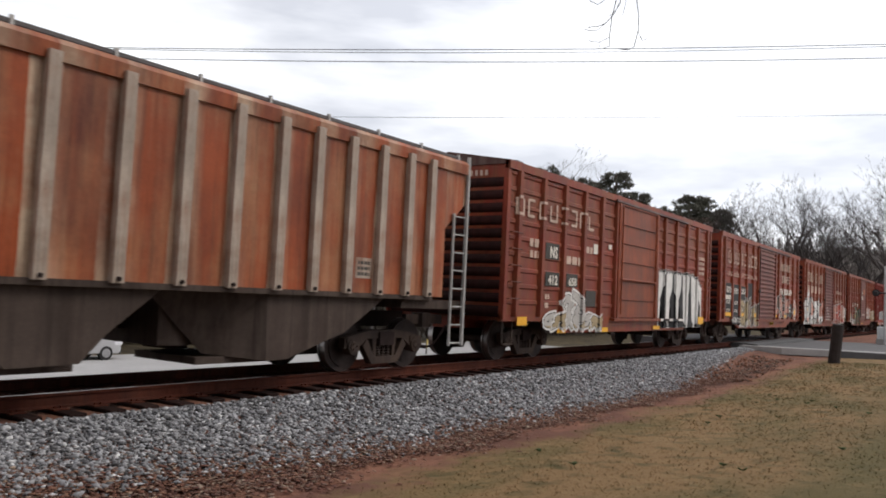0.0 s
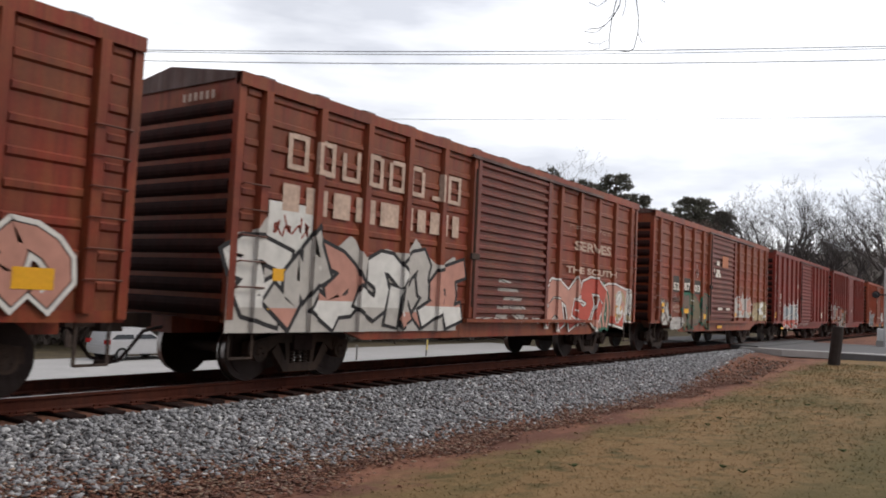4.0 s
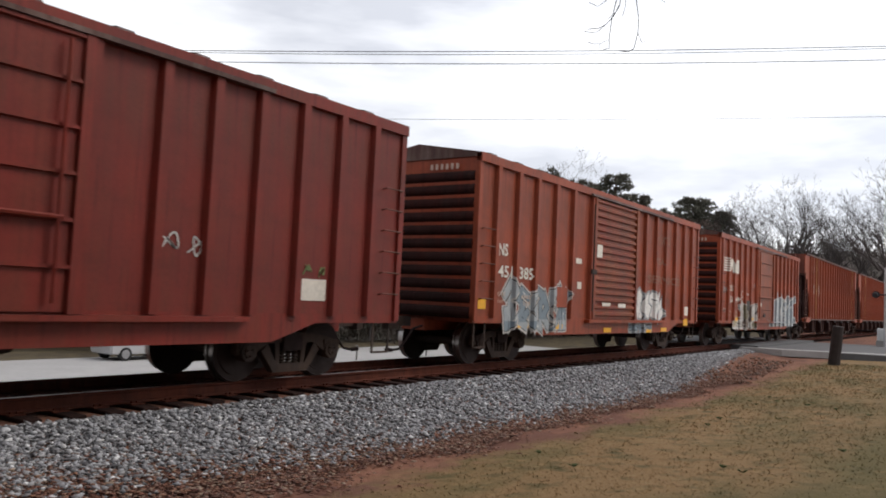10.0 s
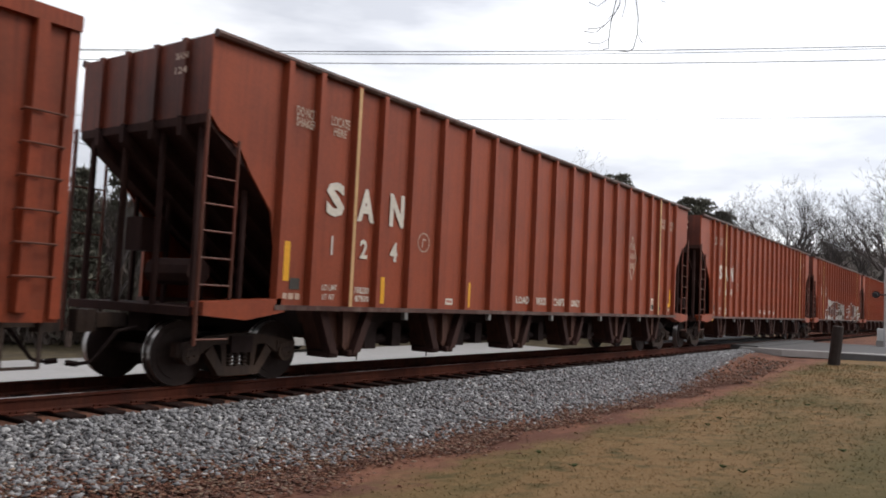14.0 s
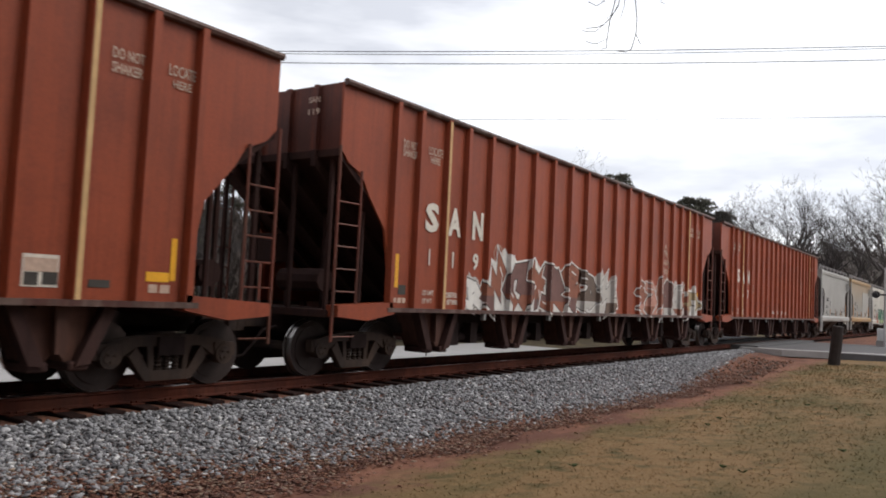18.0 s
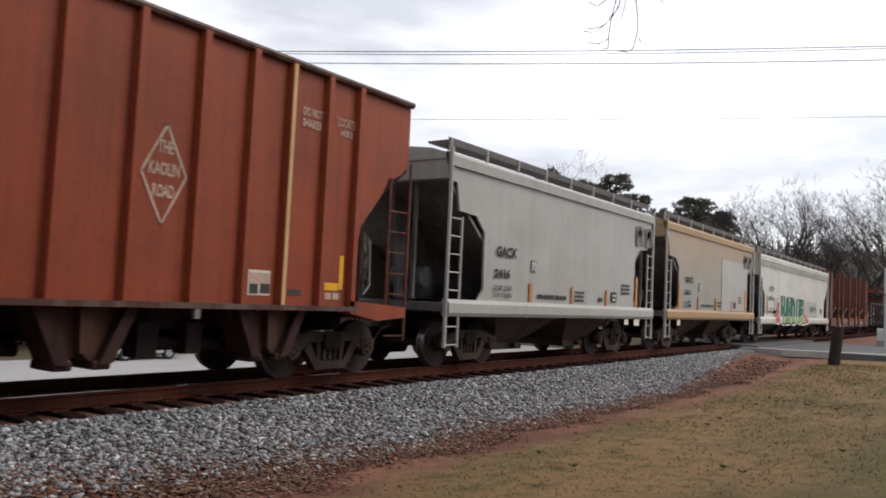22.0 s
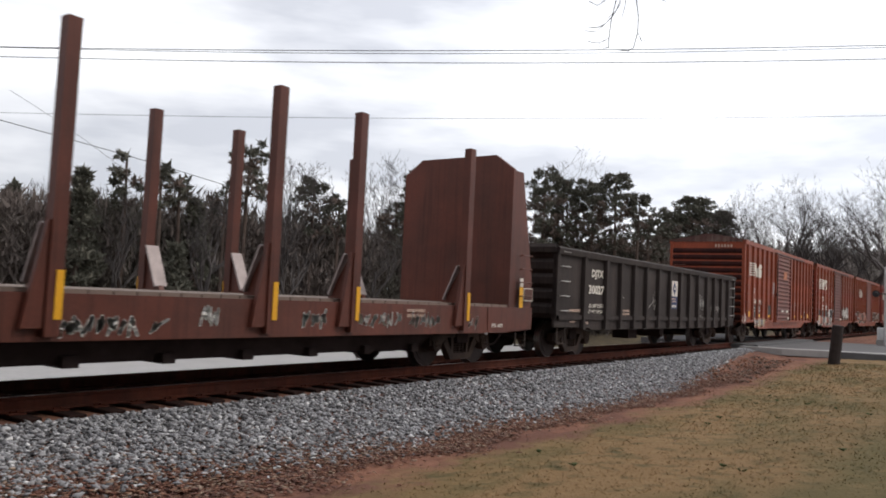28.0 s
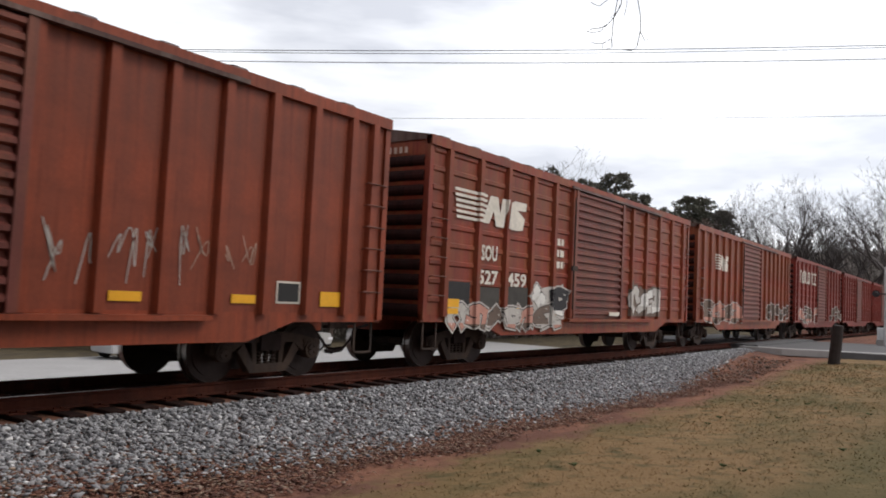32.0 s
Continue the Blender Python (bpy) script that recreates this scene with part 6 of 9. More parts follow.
lettering(CAR["c7"], "451", -6.37, 1.89, 0.26, M["letter"], 0.60, -1.578, 0.02, posts=POSTS["c7"])
lettering(CAR["c7"], "385", -5.47, 1.89, 0.27, M["letter"], 0.63, -1.578, 0.02, posts=POSTS["c7"])
lettering(CAR["c7"], "LD LMT", -6.36, 1.49, 0.09, M["letterdim"], 0.33, -1.578, 0.01, posts=POSTS["c7"])
lettering(CAR["c7"], "LT WT", -6.38, 1.34, 0.07, M["letterdim"], 0.27, -1.578, 0.01, posts=POSTS["c7"])
patch(CAR["c7"], "reflector", M["yellow"], -7.26, -6.82, 1.21, 1.42, -1.573, "yellow reflective strip")
lettering(CAR["c7"], "144600", -5.30, 1.46, 0.09, M["letterdim"], 0.40, -1.578, 0.01, posts=POSTS["c7"])
lettering(CAR["c7"], "75200", -5.26, 1.31, 0.09, M["letterdim"], 0.35, -1.578, 0.01, posts=POSTS["c7"])
spray(CAR["c7"], -6.01, -3.07, 0.67, 1.84, 6, ['g_silver', 'g_blue'], 'g_gray', None, POSTS["c7"], 71, 0.03, -1.566, -1.649)
spray(CAR["c7"], 1.43, 3.70, 0.98, 1.91, 4, 'g_white', 'g_silver', None, POSTS["c7"], 72, 0.03, -1.566, -1.649)
scrawl(CAR["c7"], 3.85, 4.46, 1.24, 1.99, "g_brown", 2, 0.02, 15, -1.569)
spray(CAR["c7"], 1.11, 2.79, 0.63, 0.85, 4, 'g_blue', 'g_silver', None, POSTS["c7"], 73, 0.05, -1.566, -1.649)
lettering(CAR["c7"], "QUITS", 3.01, 3.35, 0.30, M["faint"], 1.24, -1.578, 0.02, posts=POSTS["c7"])
lettering(CAR["c7"], "USA", 2.95, 2.75, 0.20, M["faint"], 0.88, -1.578, 0.02, posts=POSTS["c7"])
lettering(CAR["c7"], "SERVICE", 2.38, 2.15, 0.24, M["faint"], 3.00, -1.578, 0.02, posts=POSTS["c7"])
patch(CAR["c7"], "reflector", M["yellow"], -5.45, -4.97, 0.82, 0.94, -1.573, "yellow reflective strip")
patch(CAR["c7"], "reflector", M["yellow"], -3.70, -3.24, 0.78, 0.89, -1.573, "yellow reflective strip")
patch(CAR["c7"], "reflector", M["yellow"], -0.76, -0.28, 0.67, 0.80, -1.573, "yellow reflective strip")
patch(CAR["c7"], "reflector", M["yellow"], 2.40, 2.84, 0.64, 0.76, -1.573, "yellow reflective strip")
patch(CAR["c7"], "reflector", M["yellow"], 3.67, 4.20, 0.66, 0.78, -1.573, "yellow reflective strip")
patch(CAR["c7"], "reflector", M["yellow"], 5.84, 6.27, 0.84, 1.06, -1.573, "yellow reflective strip")
patch(CAR["c7"], "sticker", M["letter"], -2.48, -2.25, 1.78, 1.96, -1.563, "")
patch(CAR["c7"], "hatch_plate", M["nsred"], -3.72, -3.08, 1.30, 1.79, -1.593, "")
bars(CAR["c7"], -0.58, 3.27, [(0.77, 0.131)] * 2, M["letterdim"], -1.568, 5)
bars(CAR["c7"], -1.06, 2.20, [(1.55, 0.312)] * 1, M["letter"], -1.568, 6)
patch(CAR["c7"], "sticker", M["letter"], -1.55, -1.22, 2.65, 2.98, -1.663, "")
patch(CAR["c7"], "sticker", M["letter"], -2.59, -2.27, 2.42, 2.55, -1.563, "")
patch(CAR["c7"], "data_plate", M["letter"], -1.13, -0.59, 1.38, 1.47, -1.663, "")
patch(CAR["c7"], "data_plate", M["letter"], -0.04, 0.48, 1.36, 1.46, -1.663, "")
patch(CAR["c7"], "label_frame", M["letter"], 5.89, 6.32, 1.18, 1.48, -1.563, "")
herald(CAR["c8"], -7.03, -4.33, 2.94, 3.51, -1.568, posts=POSTS["c8"])
lettering(CAR["c8"], "SOU", -6.04, 2.19, 0.26, M["letter"], 0.55, -1.578, 0.02, posts=POSTS["c8"])
lettering(CAR["c8"], "550", -6.09, 1.74, 0.27, M["letter"], 0.60, -1.578, 0.02, posts=POSTS["c8"])
lettering(CAR["c8"], "049", -5.24, 1.76, 0.24, M["letter"], 0.68, -1.578, 0.02, posts=POSTS["c8"])
scrawl(CAR["c8"], -7.05, -6.28, 2.05, 2.46, "g_gray", 4, 0.04, 16, -1.569)
patch(CAR["c8"], "yellow_strip", M["yellow"], -7.08, -7.03, 1.19, 1.98, -1.563, "")
scrawl(CAR["c8"], -6.98, -6.41, 1.26, 1.59, "g_white", 3, 0.025, 17, -1.569)
lettering(CAR["c8"], "LD LMT", -6.08, 1.34, 0.09, M["letterdim"], 0.40, -1.578, 0.01, posts=POSTS["c8"])
lettering(CAR["c8"], "LT WT", -6.07, 1.20, 0.08, M["letterdim"], 0.28, -1.578, 0.01, posts=POSTS["c8"])
bars(CAR["c8"], -5.13, 1.32, [(0.41, 0.100)] * 2, M["letterdim"], -1.568, 9)
patch(CAR["c8"], "reflector", M["yellow"], -5.12, -4.65, 1.02, 1.15, -1.573, "yellow reflective strip")
patch(CAR["c8"], "reflector", M["yellow"], -2.54, -2.06, 1.05, 1.16, -1.573, "yellow reflective strip")
patch(CAR["c8"], "reflector", M["yellow"], -0.26, 0.33, 1.06, 1.21, -1.573, "yellow reflective strip")
patch(CAR["c8"], "vent_plate", M["darkpatch"], -3.33, -2.69, 1.46, 1.88, -1.593, "")
patch(CAR["c8"], "label_frame", M["letter"], -4.13, -3.87, 1.98, 2.25, -1.563, "")
patch(CAR["c8"], "label_frame", M["nsred"], -4.10, -3.90, 2.00, 2.23, -1.569, "")
scrawl(CAR["c8"], -3.38, -2.97, 1.99, 2.26, "g_white", 2, 0.025, 22, -1.569)
spray(CAR["c8"], -5.25, -3.65, 0.68, 1.08, 3, ['g_tan', 'g_gray'], 'g_white', 'g_gray', POSTS["c8"], 85, 0.05, -1.566, -1.649)
spray(CAR["c8"], -4.43, -1.80, 0.67, 1.88, 4, ['g_gray', 'g_olive', 'g_brown'], 'g_gray', 'g_olive', POSTS["c8"], 81, 0.03, -1.566, -1.649)
spray(CAR["c8"], 0.94, 6.30, 0.77, 2.32, 9, ['g_silver'], 'g_white', 'g_silver', POSTS["c8"], 83, 0.04, -1.566, -1.649, ink="g_silver", peaks=1)
patch(CAR["c8"], "graffiti", M["g_silver"], 1.3, 3.87, 0.94, 1.01, -1.703, "spray paint over the door track")
scrawl(CAR["c8"], -2.72, -2.17, 1.08, 1.93, "g_white", 2, 0.05, 84, -1.569)
patch(CAR["c8"], "data_panel", M["blacksheet"], -0.72, -0.36, 1.19, 1.37, -1.683, "")
patch(CAR["c8"], "sticker", M["letter"], -1.30, -1.14, 1.67, 1.83, -1.683, "")
scrawl(CAR["c8"], -1.43, -1.02, 1.21, 1.44, "g_tan", 3, 0.03, 20, -1.569)
patch(CAR["c8"], "label_frame", M["letter"], 6.09, 6.46, 1.23, 1.53, -1.563, "")
scrawl(CAR["c8"], -2.07, -1.92, 2.41, 2.70, "g_white", 2, 0.03, 21, -1.569)
lettering(CAR["c9"], "S", -7.70, 2.60, 0.55, M["letter"], 0.42, -1.578, 0.045)
lettering(CAR["c9"], "A", -6.96, 2.59, 0.55, M["letter"], 0.43, -1.578, 0.045)
lettering(CAR["c9"], "N", -6.12, 2.59, 0.57, M["letter"], 0.40, -1.578, 0.045)
lettering(CAR["c9"], "I", -7.54, 1.99, 0.30, M["letter"], 0.04, -1.578, 0.03)
lettering(CAR["c9"], "2", -6.85, 1.98, 0.32, M["letter"], 0.19, -1.578, 0.03)
lettering(CAR["c9"], "4", -6.06, 1.98, 0.34, M["letter"], 0.20, -1.578, 0.03)
patch(CAR["c9"], "yellow_strip", M["yellow"], -8.53, -8.40, 1.54, 2.13, -1.563, "yellow reflective strip")
patch(CAR["c9"], "yellow_strip", M["yellow"], -6.25, -6.15, 1.25, 1.70, -1.563, "")
patch(CAR["c9"], "yellow_strip", M["yellow"], -3.55, -3.44, 1.23, 1.72, -1.563, "")
lettering(CAR["c9"], "DO NOT", -8.44, 4.02, 0.16, M["letterdim"], 0.43, -1.578, 0.02)
lettering(CAR["c9"], "SHAKER", -8.44, 3.87, 0.14, M["letterdim"], 0.42, -1.578, 0.02)
lettering(CAR["c9"], "LOCATE", -7.69, 4.03, 0.16, M["letterdim"], 0.44, -1.578, 0.02)
lettering(CAR["c9"], "HERE", -7.62, 3.88, 0.13, M["letterdim"], 0.30, -1.578, 0.02)
lettering(CAR["c9"], "LD LMT", -7.69, 1.43, 0.09, M["letter"], 0.34, -1.578, 0.01)
lettering(CAR["c9"], "LT WT", -7.68, 1.28, 0.09, M["letter"], 0.28, -1.578, 0.01)
lettering(CAR["c9"], "198200", -6.93, 1.40, 0.11, M["letter"], 0.36, -1.578, 0.01)
lettering(CAR["c9"], "87800", -6.91, 1.27, 0.10, M["letter"], 0.35, -1.578, 0.01)
patch(CAR["c9"], "data_panel", M["darkpatch"], -8.38, -8.17, 1.42, 1.59, -1.563, "")
bars(CAR["c9"], -8.50, 1.27, [(0.37, 0.092)] * 1, M["letterdim"], -1.568, 3)
patch(CAR["c9"], "label_plate", M["letter"], -4.29, -4.06, 1.27, 1.39, -1.563, "")
bars(CAR["c9"], -4.26, 1.31, [(0.18, 0.044)] * 1, M["g_red"], -1.568, 3)
lettering(CAR["c9"], "LOAD", -1.60, 1.35, 0.16, M["letter"], 0.58, -1.578, 0.02)
lettering(CAR["c9"], "WOOD", -0.68, 1.33, 0.18, M["letter"], 0.49, -1.578, 0.02)
lettering(CAR["c9"], "CHIPS", 0.19, 1.33, 0.18, M["letter"], 0.56, -1.578, 0.02)
lettering(CAR["c9"], "ONLY", 1.14, 1.33, 0.17, M["letter"], 0.51, -1.578, 0.02)
ring_mark(CAR["c9"], -5.08, 2.39, 0.17)
diamond_sign(CAR["c9"], 5.08, 2.79, 0.33, 0.63)
lettering(CAR["c9"], "DO NOT", 7.38, 4.06, 0.14, M["letterdim"], 0.43, -1.578, 0.02)
lettering(CAR["c9"], "SHAKER", 7.37, 3.89, 0.13, M["letterdim"], 0.42, -1.578, 0.02)
lettering(CAR["c9"], "LOCATE", 8.14, 4.05, 0.15, M["letterdim"], 0.41, -1.578, 0.02)
lettering(CAR["c9"], "HERE", 8.21, 3.90, 0.11, M["letterdim"], 0.27, -1.578, 0.02)
patch(CAR["c9"], "yellow_strip", M["yellow"], 8.37, 8.45, 1.45, 1.99, -1.563, "")
patch(CAR["c9"], "yellow_strip", M["yellow"], 8.03, 8.36, 1.43, 1.55, -1.563, "")
patch(CAR["c9"], "label_frame", M["letter"], 6.52, 6.93, 1.31, 1.67, -1.563, "")
patch(CAR["c9"], "label_glass", M["darkpatch"], 6.55, 6.70, 1.33, 1.47, -1.569, "")
patch(CAR["c9"], "label_glass", M["darkpatch"], 6.75, 6.92, 1.34, 1.48, -1.569, "")
patch(CAR["c9"], "label_glass", M["letterdim"], 6.54, 6.91, 1.48, 1.63, -1.569, "")
patch(CAR["c9"], "label_plate", M["darkpatch"], 7.28, 7.56, 1.33, 1.42, -1.563, "")
bars(CAR["c9"], 8.07, 1.29, [(0.34, 0.105)] * 1, M["letterdim"], -1.568, 5)
end_mark(CAR["c9"], size("c9") / 2 + 0.076, "SAN", 0.85, 4.50, 0.10)
end_mark(CAR["c9"], size("c9") / 2 + 0.076, "124", 0.85, 4.30, 0.10)
lettering(CAR["c10"], "S", -7.77, 2.60, 0.55, M["letter"], 0.42, -1.578, 0.045)
lettering(CAR["c10"], "A", -7.02, 2.59, 0.55, M["letter"], 0.43, -1.578, 0.045)
lettering(CAR["c10"], "N", -6.18, 2.59, 0.57, M["letter"], 0.40, -1.578, 0.045)
lettering(CAR["c10"], "I", -7.61, 1.99, 0.30, M["letter"], 0.04, -1.578, 0.03)
lettering(CAR["c10"], "0", -6.91, 1.98, 0.32, M["letter"], 0.19, -1.578, 0.03)
lettering(CAR["c10"], "4", -6.12, 1.98, 0.34, M["letter"], 0.21, -1.578, 0.03)
patch(CAR["c10"], "yellow_strip", M["yellow"], -8.61, -8.48, 1.54, 2.13, -1.563, "yellow reflective strip")
patch(CAR["c10"], "yellow_strip", M["yellow"], -6.31, -6.20, 1.25, 1.70, -1.563, "")
patch(CAR["c10"], "yellow_strip", M["yellow"], -3.58, -3.47, 1.23, 1.72, -1.563, "")
lettering(CAR["c10"], "DO NOT", -8.52, 4.02, 0.16, M["letterdim"], 0.44, -1.578, 0.02)
lettering(CAR["c10"], "SHAKER", -8.51, 3.87, 0.14, M["letterdim"], 0.42, -1.578, 0.02)
lettering(CAR["c10"], "LOCATE", -7.76, 4.03, 0.16, M["letterdim"], 0.44, -1.578, 0.02)
lettering(CAR["c10"], "HERE", -7.69, 3.88, 0.13, M["letterdim"], 0.30, -1.578, 0.02)
lettering(CAR["c10"], "LD LMT", -7.76, 1.43, 0.09, M["letter"], 0.34, -1.578, 0.01)
lettering(CAR["c10"], "LT WT", -7.75, 1.28, 0.09, M["letter"], 0.28, -1.578, 0.01)
lettering(CAR["c10"], "198200", -6.99, 1.40, 0.11, M["letter"], 0.36, -1.578, 0.01)
lettering(CAR["c10"], "87800", -6.97, 1.27, 0.10, M["letter"], 0.35, -1.578, 0.01)
patch(CAR["c10"], "data_panel", M["darkpatch"], -8.45, -8.24, 1.42, 1.59, -1.563, "")
bars(CAR["c10"], -8.58, 1.27, [(0.37, 0.092)] * 1, M["letterdim"], -1.568, 3)
patch(CAR["c10"], "label_plate", M["letter"], -4.33, -4.09, 1.27, 1.39, -1.563, "")
bars(CAR["c10"], -4.30, 1.31, [(0.18, 0.044)] * 1, M["g_red"], -1.568, 3)
lettering(CAR["c10"], "LOAD", -1.61, 1.35, 0.16, M["letter"], 0.58, -1.578, 0.02)
lettering(CAR["c10"], "WOOD", -0.68, 1.33, 0.18, M["letter"], 0.50, -1.578, 0.02)
lettering(CAR["c10"], "CHIPS", 0.19, 1.33, 0.18, M["letter"], 0.57, -1.578, 0.02)
lettering(CAR["c10"], "ONLY", 1.15, 1.33, 0.17, M["letter"], 0.51, -1.578, 0.02)
ring_mark(CAR["c10"], -5.13, 2.39, 0.17)
diamond_sign(CAR["c10"], 5.13, 2.79, 0.33, 0.63)
lettering(CAR["c10"], "DO NOT", 7.44, 4.06, 0.14, M["letterdim"], 0.43, -1.578, 0.02)
lettering(CAR["c10"], "SHAKER", 7.44, 3.89, 0.13, M["letterdim"], 0.42, -1.578, 0.02)
lettering(CAR["c10"], "LOCATE", 8.22, 4.05, 0.15, M["letterdim"], 0.41, -1.578, 0.02)
lettering(CAR["c10"], "HERE", 8.29, 3.90, 0.11, M["letterdim"], 0.28, -1.578, 0.02)
patch(CAR["c10"], "yellow_strip", M["yellow"], 8.44, 8.52, 1.45, 1.99, -1.563, "")
patch(CAR["c10"], "yellow_strip", M["yellow"], 8.10, 8.43, 1.43, 1.55, -1.563, "")
patch(CAR["c10"], "label_frame", M["letter"], 6.58, 6.99, 1.31, 1.67, -1.563, "")
patch(CAR["c10"], "label_glass", M["darkpatch"], 6.61, 6.76, 1.33, 1.47, -1.569, "")
patch(CAR["c10"], "label_glass", M["darkpatch"], 6.81, 6.98, 1.34, 1.48, -1.569, "")
patch(CAR["c10"], "label_glass", M["letterdim"], 6.60, 6.97, 1.48, 1.63, -1.569, "")
patch(CAR["c10"], "label_plate", M["darkpatch"], 7.35, 7.62, 1.33, 1.42, -1.563, "")
bars(CAR["c10"], 8.14, 1.29, [(0.34, 0.105)] * 1, M["letterdim"], -1.568, 5)
end_mark(CAR["c10"], size("c10") / 2 + 0.076, "SAN", 0.85, 4.50, 0.10)
end_mark(CAR["c10"], size("c10") / 2 + 0.076, "104", 0.85, 4.30, 0.10)
lettering(CAR["c11"], "S", -7.82, 2.60, 0.55, M["letter"], 0.43, -1.578, 0.045)
lettering(CAR["c11"], "A", -7.07, 2.59, 0.55, M["letter"], 0.44, -1.578, 0.045)
lettering(CAR["c11"], "N", -6.22, 2.59, 0.57, M["letter"], 0.40, -1.578, 0.045)
lettering(CAR["c11"], "I", -7.66, 1.99, 0.30, M["letter"], 0.04, -1.578, 0.03)
lettering(CAR["c11"], "I", -6.89, 1.98, 0.31, M["letter"], 0.05, -1.578, 0.03)
lettering(CAR["c11"], "9", -6.16, 1.98, 0.34, M["letter"], 0.21, -1.578, 0.03)
patch(CAR["c11"], "yellow_strip", M["yellow"], -8.66, -8.53, 1.54, 2.13, -1.563, "yellow reflective strip")
patch(CAR["c11"], "yellow_strip", M["yellow"], -6.35, -6.24, 1.25, 1.70, -1.563, "")
patch(CAR["c11"], "yellow_strip", M["yellow"], -3.60, -3.49, 1.23, 1.72, -1.563, "")
lettering(CAR["c11"], "DO NOT", -8.57, 4.02, 0.16, M["letterdim"], 0.44, -1.578, 0.02)
lettering(CAR["c11"], "SHAKER", -8.57, 3.87, 0.14, M["letterdim"], 0.42, -1.578, 0.02)
lettering(CAR["c11"], "LOCATE", -7.81, 4.03, 0.16, M["letterdim"], 0.45, -1.578, 0.02)
lettering(CAR["c11"], "HERE", -7.74, 3.88, 0.13, M["letterdim"], 0.30, -1.578, 0.02)
lettering(CAR["c11"], "LD LMT", -7.81, 1.43, 0.09, M["letter"], 0.35, -1.578, 0.01)
lettering(CAR["c11"], "LT WT", -7.80, 1.28, 0.09, M["letter"], 0.29, -1.578, 0.01)
lettering(CAR["c11"], "188700", -7.04, 1.40, 0.11, M["letter"], 0.36, -1.578, 0.01)
lettering(CAR["c11"], "87300", -7.01, 1.27, 0.10, M["letter"], 0.35, -1.578, 0.01)
patch(CAR["c11"], "data_panel", M["darkpatch"], -8.51, -8.30, 1.42, 1.59, -1.563, "")
bars(CAR["c11"], -8.63, 1.27, [(0.37, 0.092)] * 1, M["letterdim"], -1.568, 3)
patch(CAR["c11"], "label_plate", M["letter"], -4.36, -4.12, 1.27, 1.39, -1.563, "")
bars(CAR["c11"], -4.33, 1.31, [(0.18, 0.044)] * 1, M["g_red"], -1.568, 3)
ring_mark(CAR["c11"], -5.16, 2.39, 0.17)
diamond_sign(CAR["c11"], 5.16, 2.79, 0.34, 0.63)
lettering(CAR["c11"], "DO NOT", 7.49, 4.06, 0.14, M["letterdim"], 0.43, -1.578, 0.02)
lettering(CAR["c11"], "SHAKER", 7.49, 3.89, 0.13, M["letterdim"], 0.42, -1.578, 0.02)
lettering(CAR["c11"], "LOCATE", 8.27, 4.05, 0.15, M["letterdim"], 0.41, -1.578, 0.02)
lettering(CAR["c11"], "HERE", 8.34, 3.90, 0.11, M["letterdim"], 0.28, -1.578, 0.02)
patch(CAR["c11"], "yellow_strip", M["yellow"], 8.50, 8.58, 1.45, 1.99, -1.563, "")
patch(CAR["c11"], "yellow_strip", M["yellow"], 8.15, 8.49, 1.43, 1.55, -1.563, "")
patch(CAR["c11"], "label_frame", M["letter"], 6.62, 7.04, 1.31, 1.67, -1.563, "")
patch(CAR["c11"], "label_glass", M["darkpatch"], 6.65, 6.81, 1.33, 1.47, -1.569, "")
patch(CAR["c11"], "label_glass", M["darkpatch"], 6.85, 7.02, 1.34, 1.48, -1.569, "")
patch(CAR["c11"], "label_glass", M["letterdim"], 6.64, 7.01, 1.48, 1.63, -1.569, "")
patch(CAR["c11"], "label_plate", M["darkpatch"], 7.39, 7.67, 1.33, 1.42, -1.563, "")
bars(CAR["c11"], 8.20, 1.29, [(0.35, 0.105)] * 1, M["letterdim"], -1.568, 5)
end_mark(CAR["c11"], size("c11") / 2 + 0.076, "SAN", 0.85, 4.50, 0.10)
end_mark(CAR["c11"], size("c11") / 2 + 0.076, "119", 0.85, 4.30, 0.10)
lettering(CAR["c12"], "S", -7.82, 2.60, 0.55, M["letter"], 0.43, -1.578, 0.045)
lettering(CAR["c12"], "A", -7.06, 2.59, 0.55, M["letter"], 0.44, -1.578, 0.045)
lettering(CAR["c12"], "N", -6.22, 2.59, 0.57, M["letter"], 0.40, -1.578, 0.045)
lettering(CAR["c12"], "I", -7.65, 1.99, 0.30, M["letter"], 0.04, -1.578, 0.03)
lettering(CAR["c12"], "6", -6.95, 1.98, 0.32, M["letter"], 0.20, -1.578, 0.03)
lettering(CAR["c12"], "7", -6.15, 1.98, 0.34, M["letter"], 0.21, -1.578, 0.03)
patch(CAR["c12"], "yellow_strip", M["yellow"], -8.66, -8.53, 1.54, 2.13, -1.563, "yellow reflective strip")
patch(CAR["c12"], "yellow_strip", M["yellow"], -6.35, -6.24, 1.25, 1.70, -1.563, "")
patch(CAR["c12"], "yellow_strip", M["yellow"], -3.60, -3.49, 1.23, 1.72, -1.563, "")
lettering(CAR["c12"], "DO NOT", -8.57, 4.02, 0.16, M["letterdim"], 0.44, -1.578, 0.02)
lettering(CAR["c12"], "SHAKER", -8.56, 3.87, 0.14, M["letterdim"], 0.42, -1.578, 0.02)
lettering(CAR["c12"], "LOCATE", -7.81, 4.03, 0.16, M["letterdim"], 0.44, -1.578, 0.02)
lettering(CAR["c12"], "HERE", -7.74, 3.88, 0.13, M["letterdim"], 0.30, -1.578, 0.02)
lettering(CAR["c12"], "LD LMT", -7.80, 1.43, 0.09, M["letter"], 0.35, -1.578, 0.01)
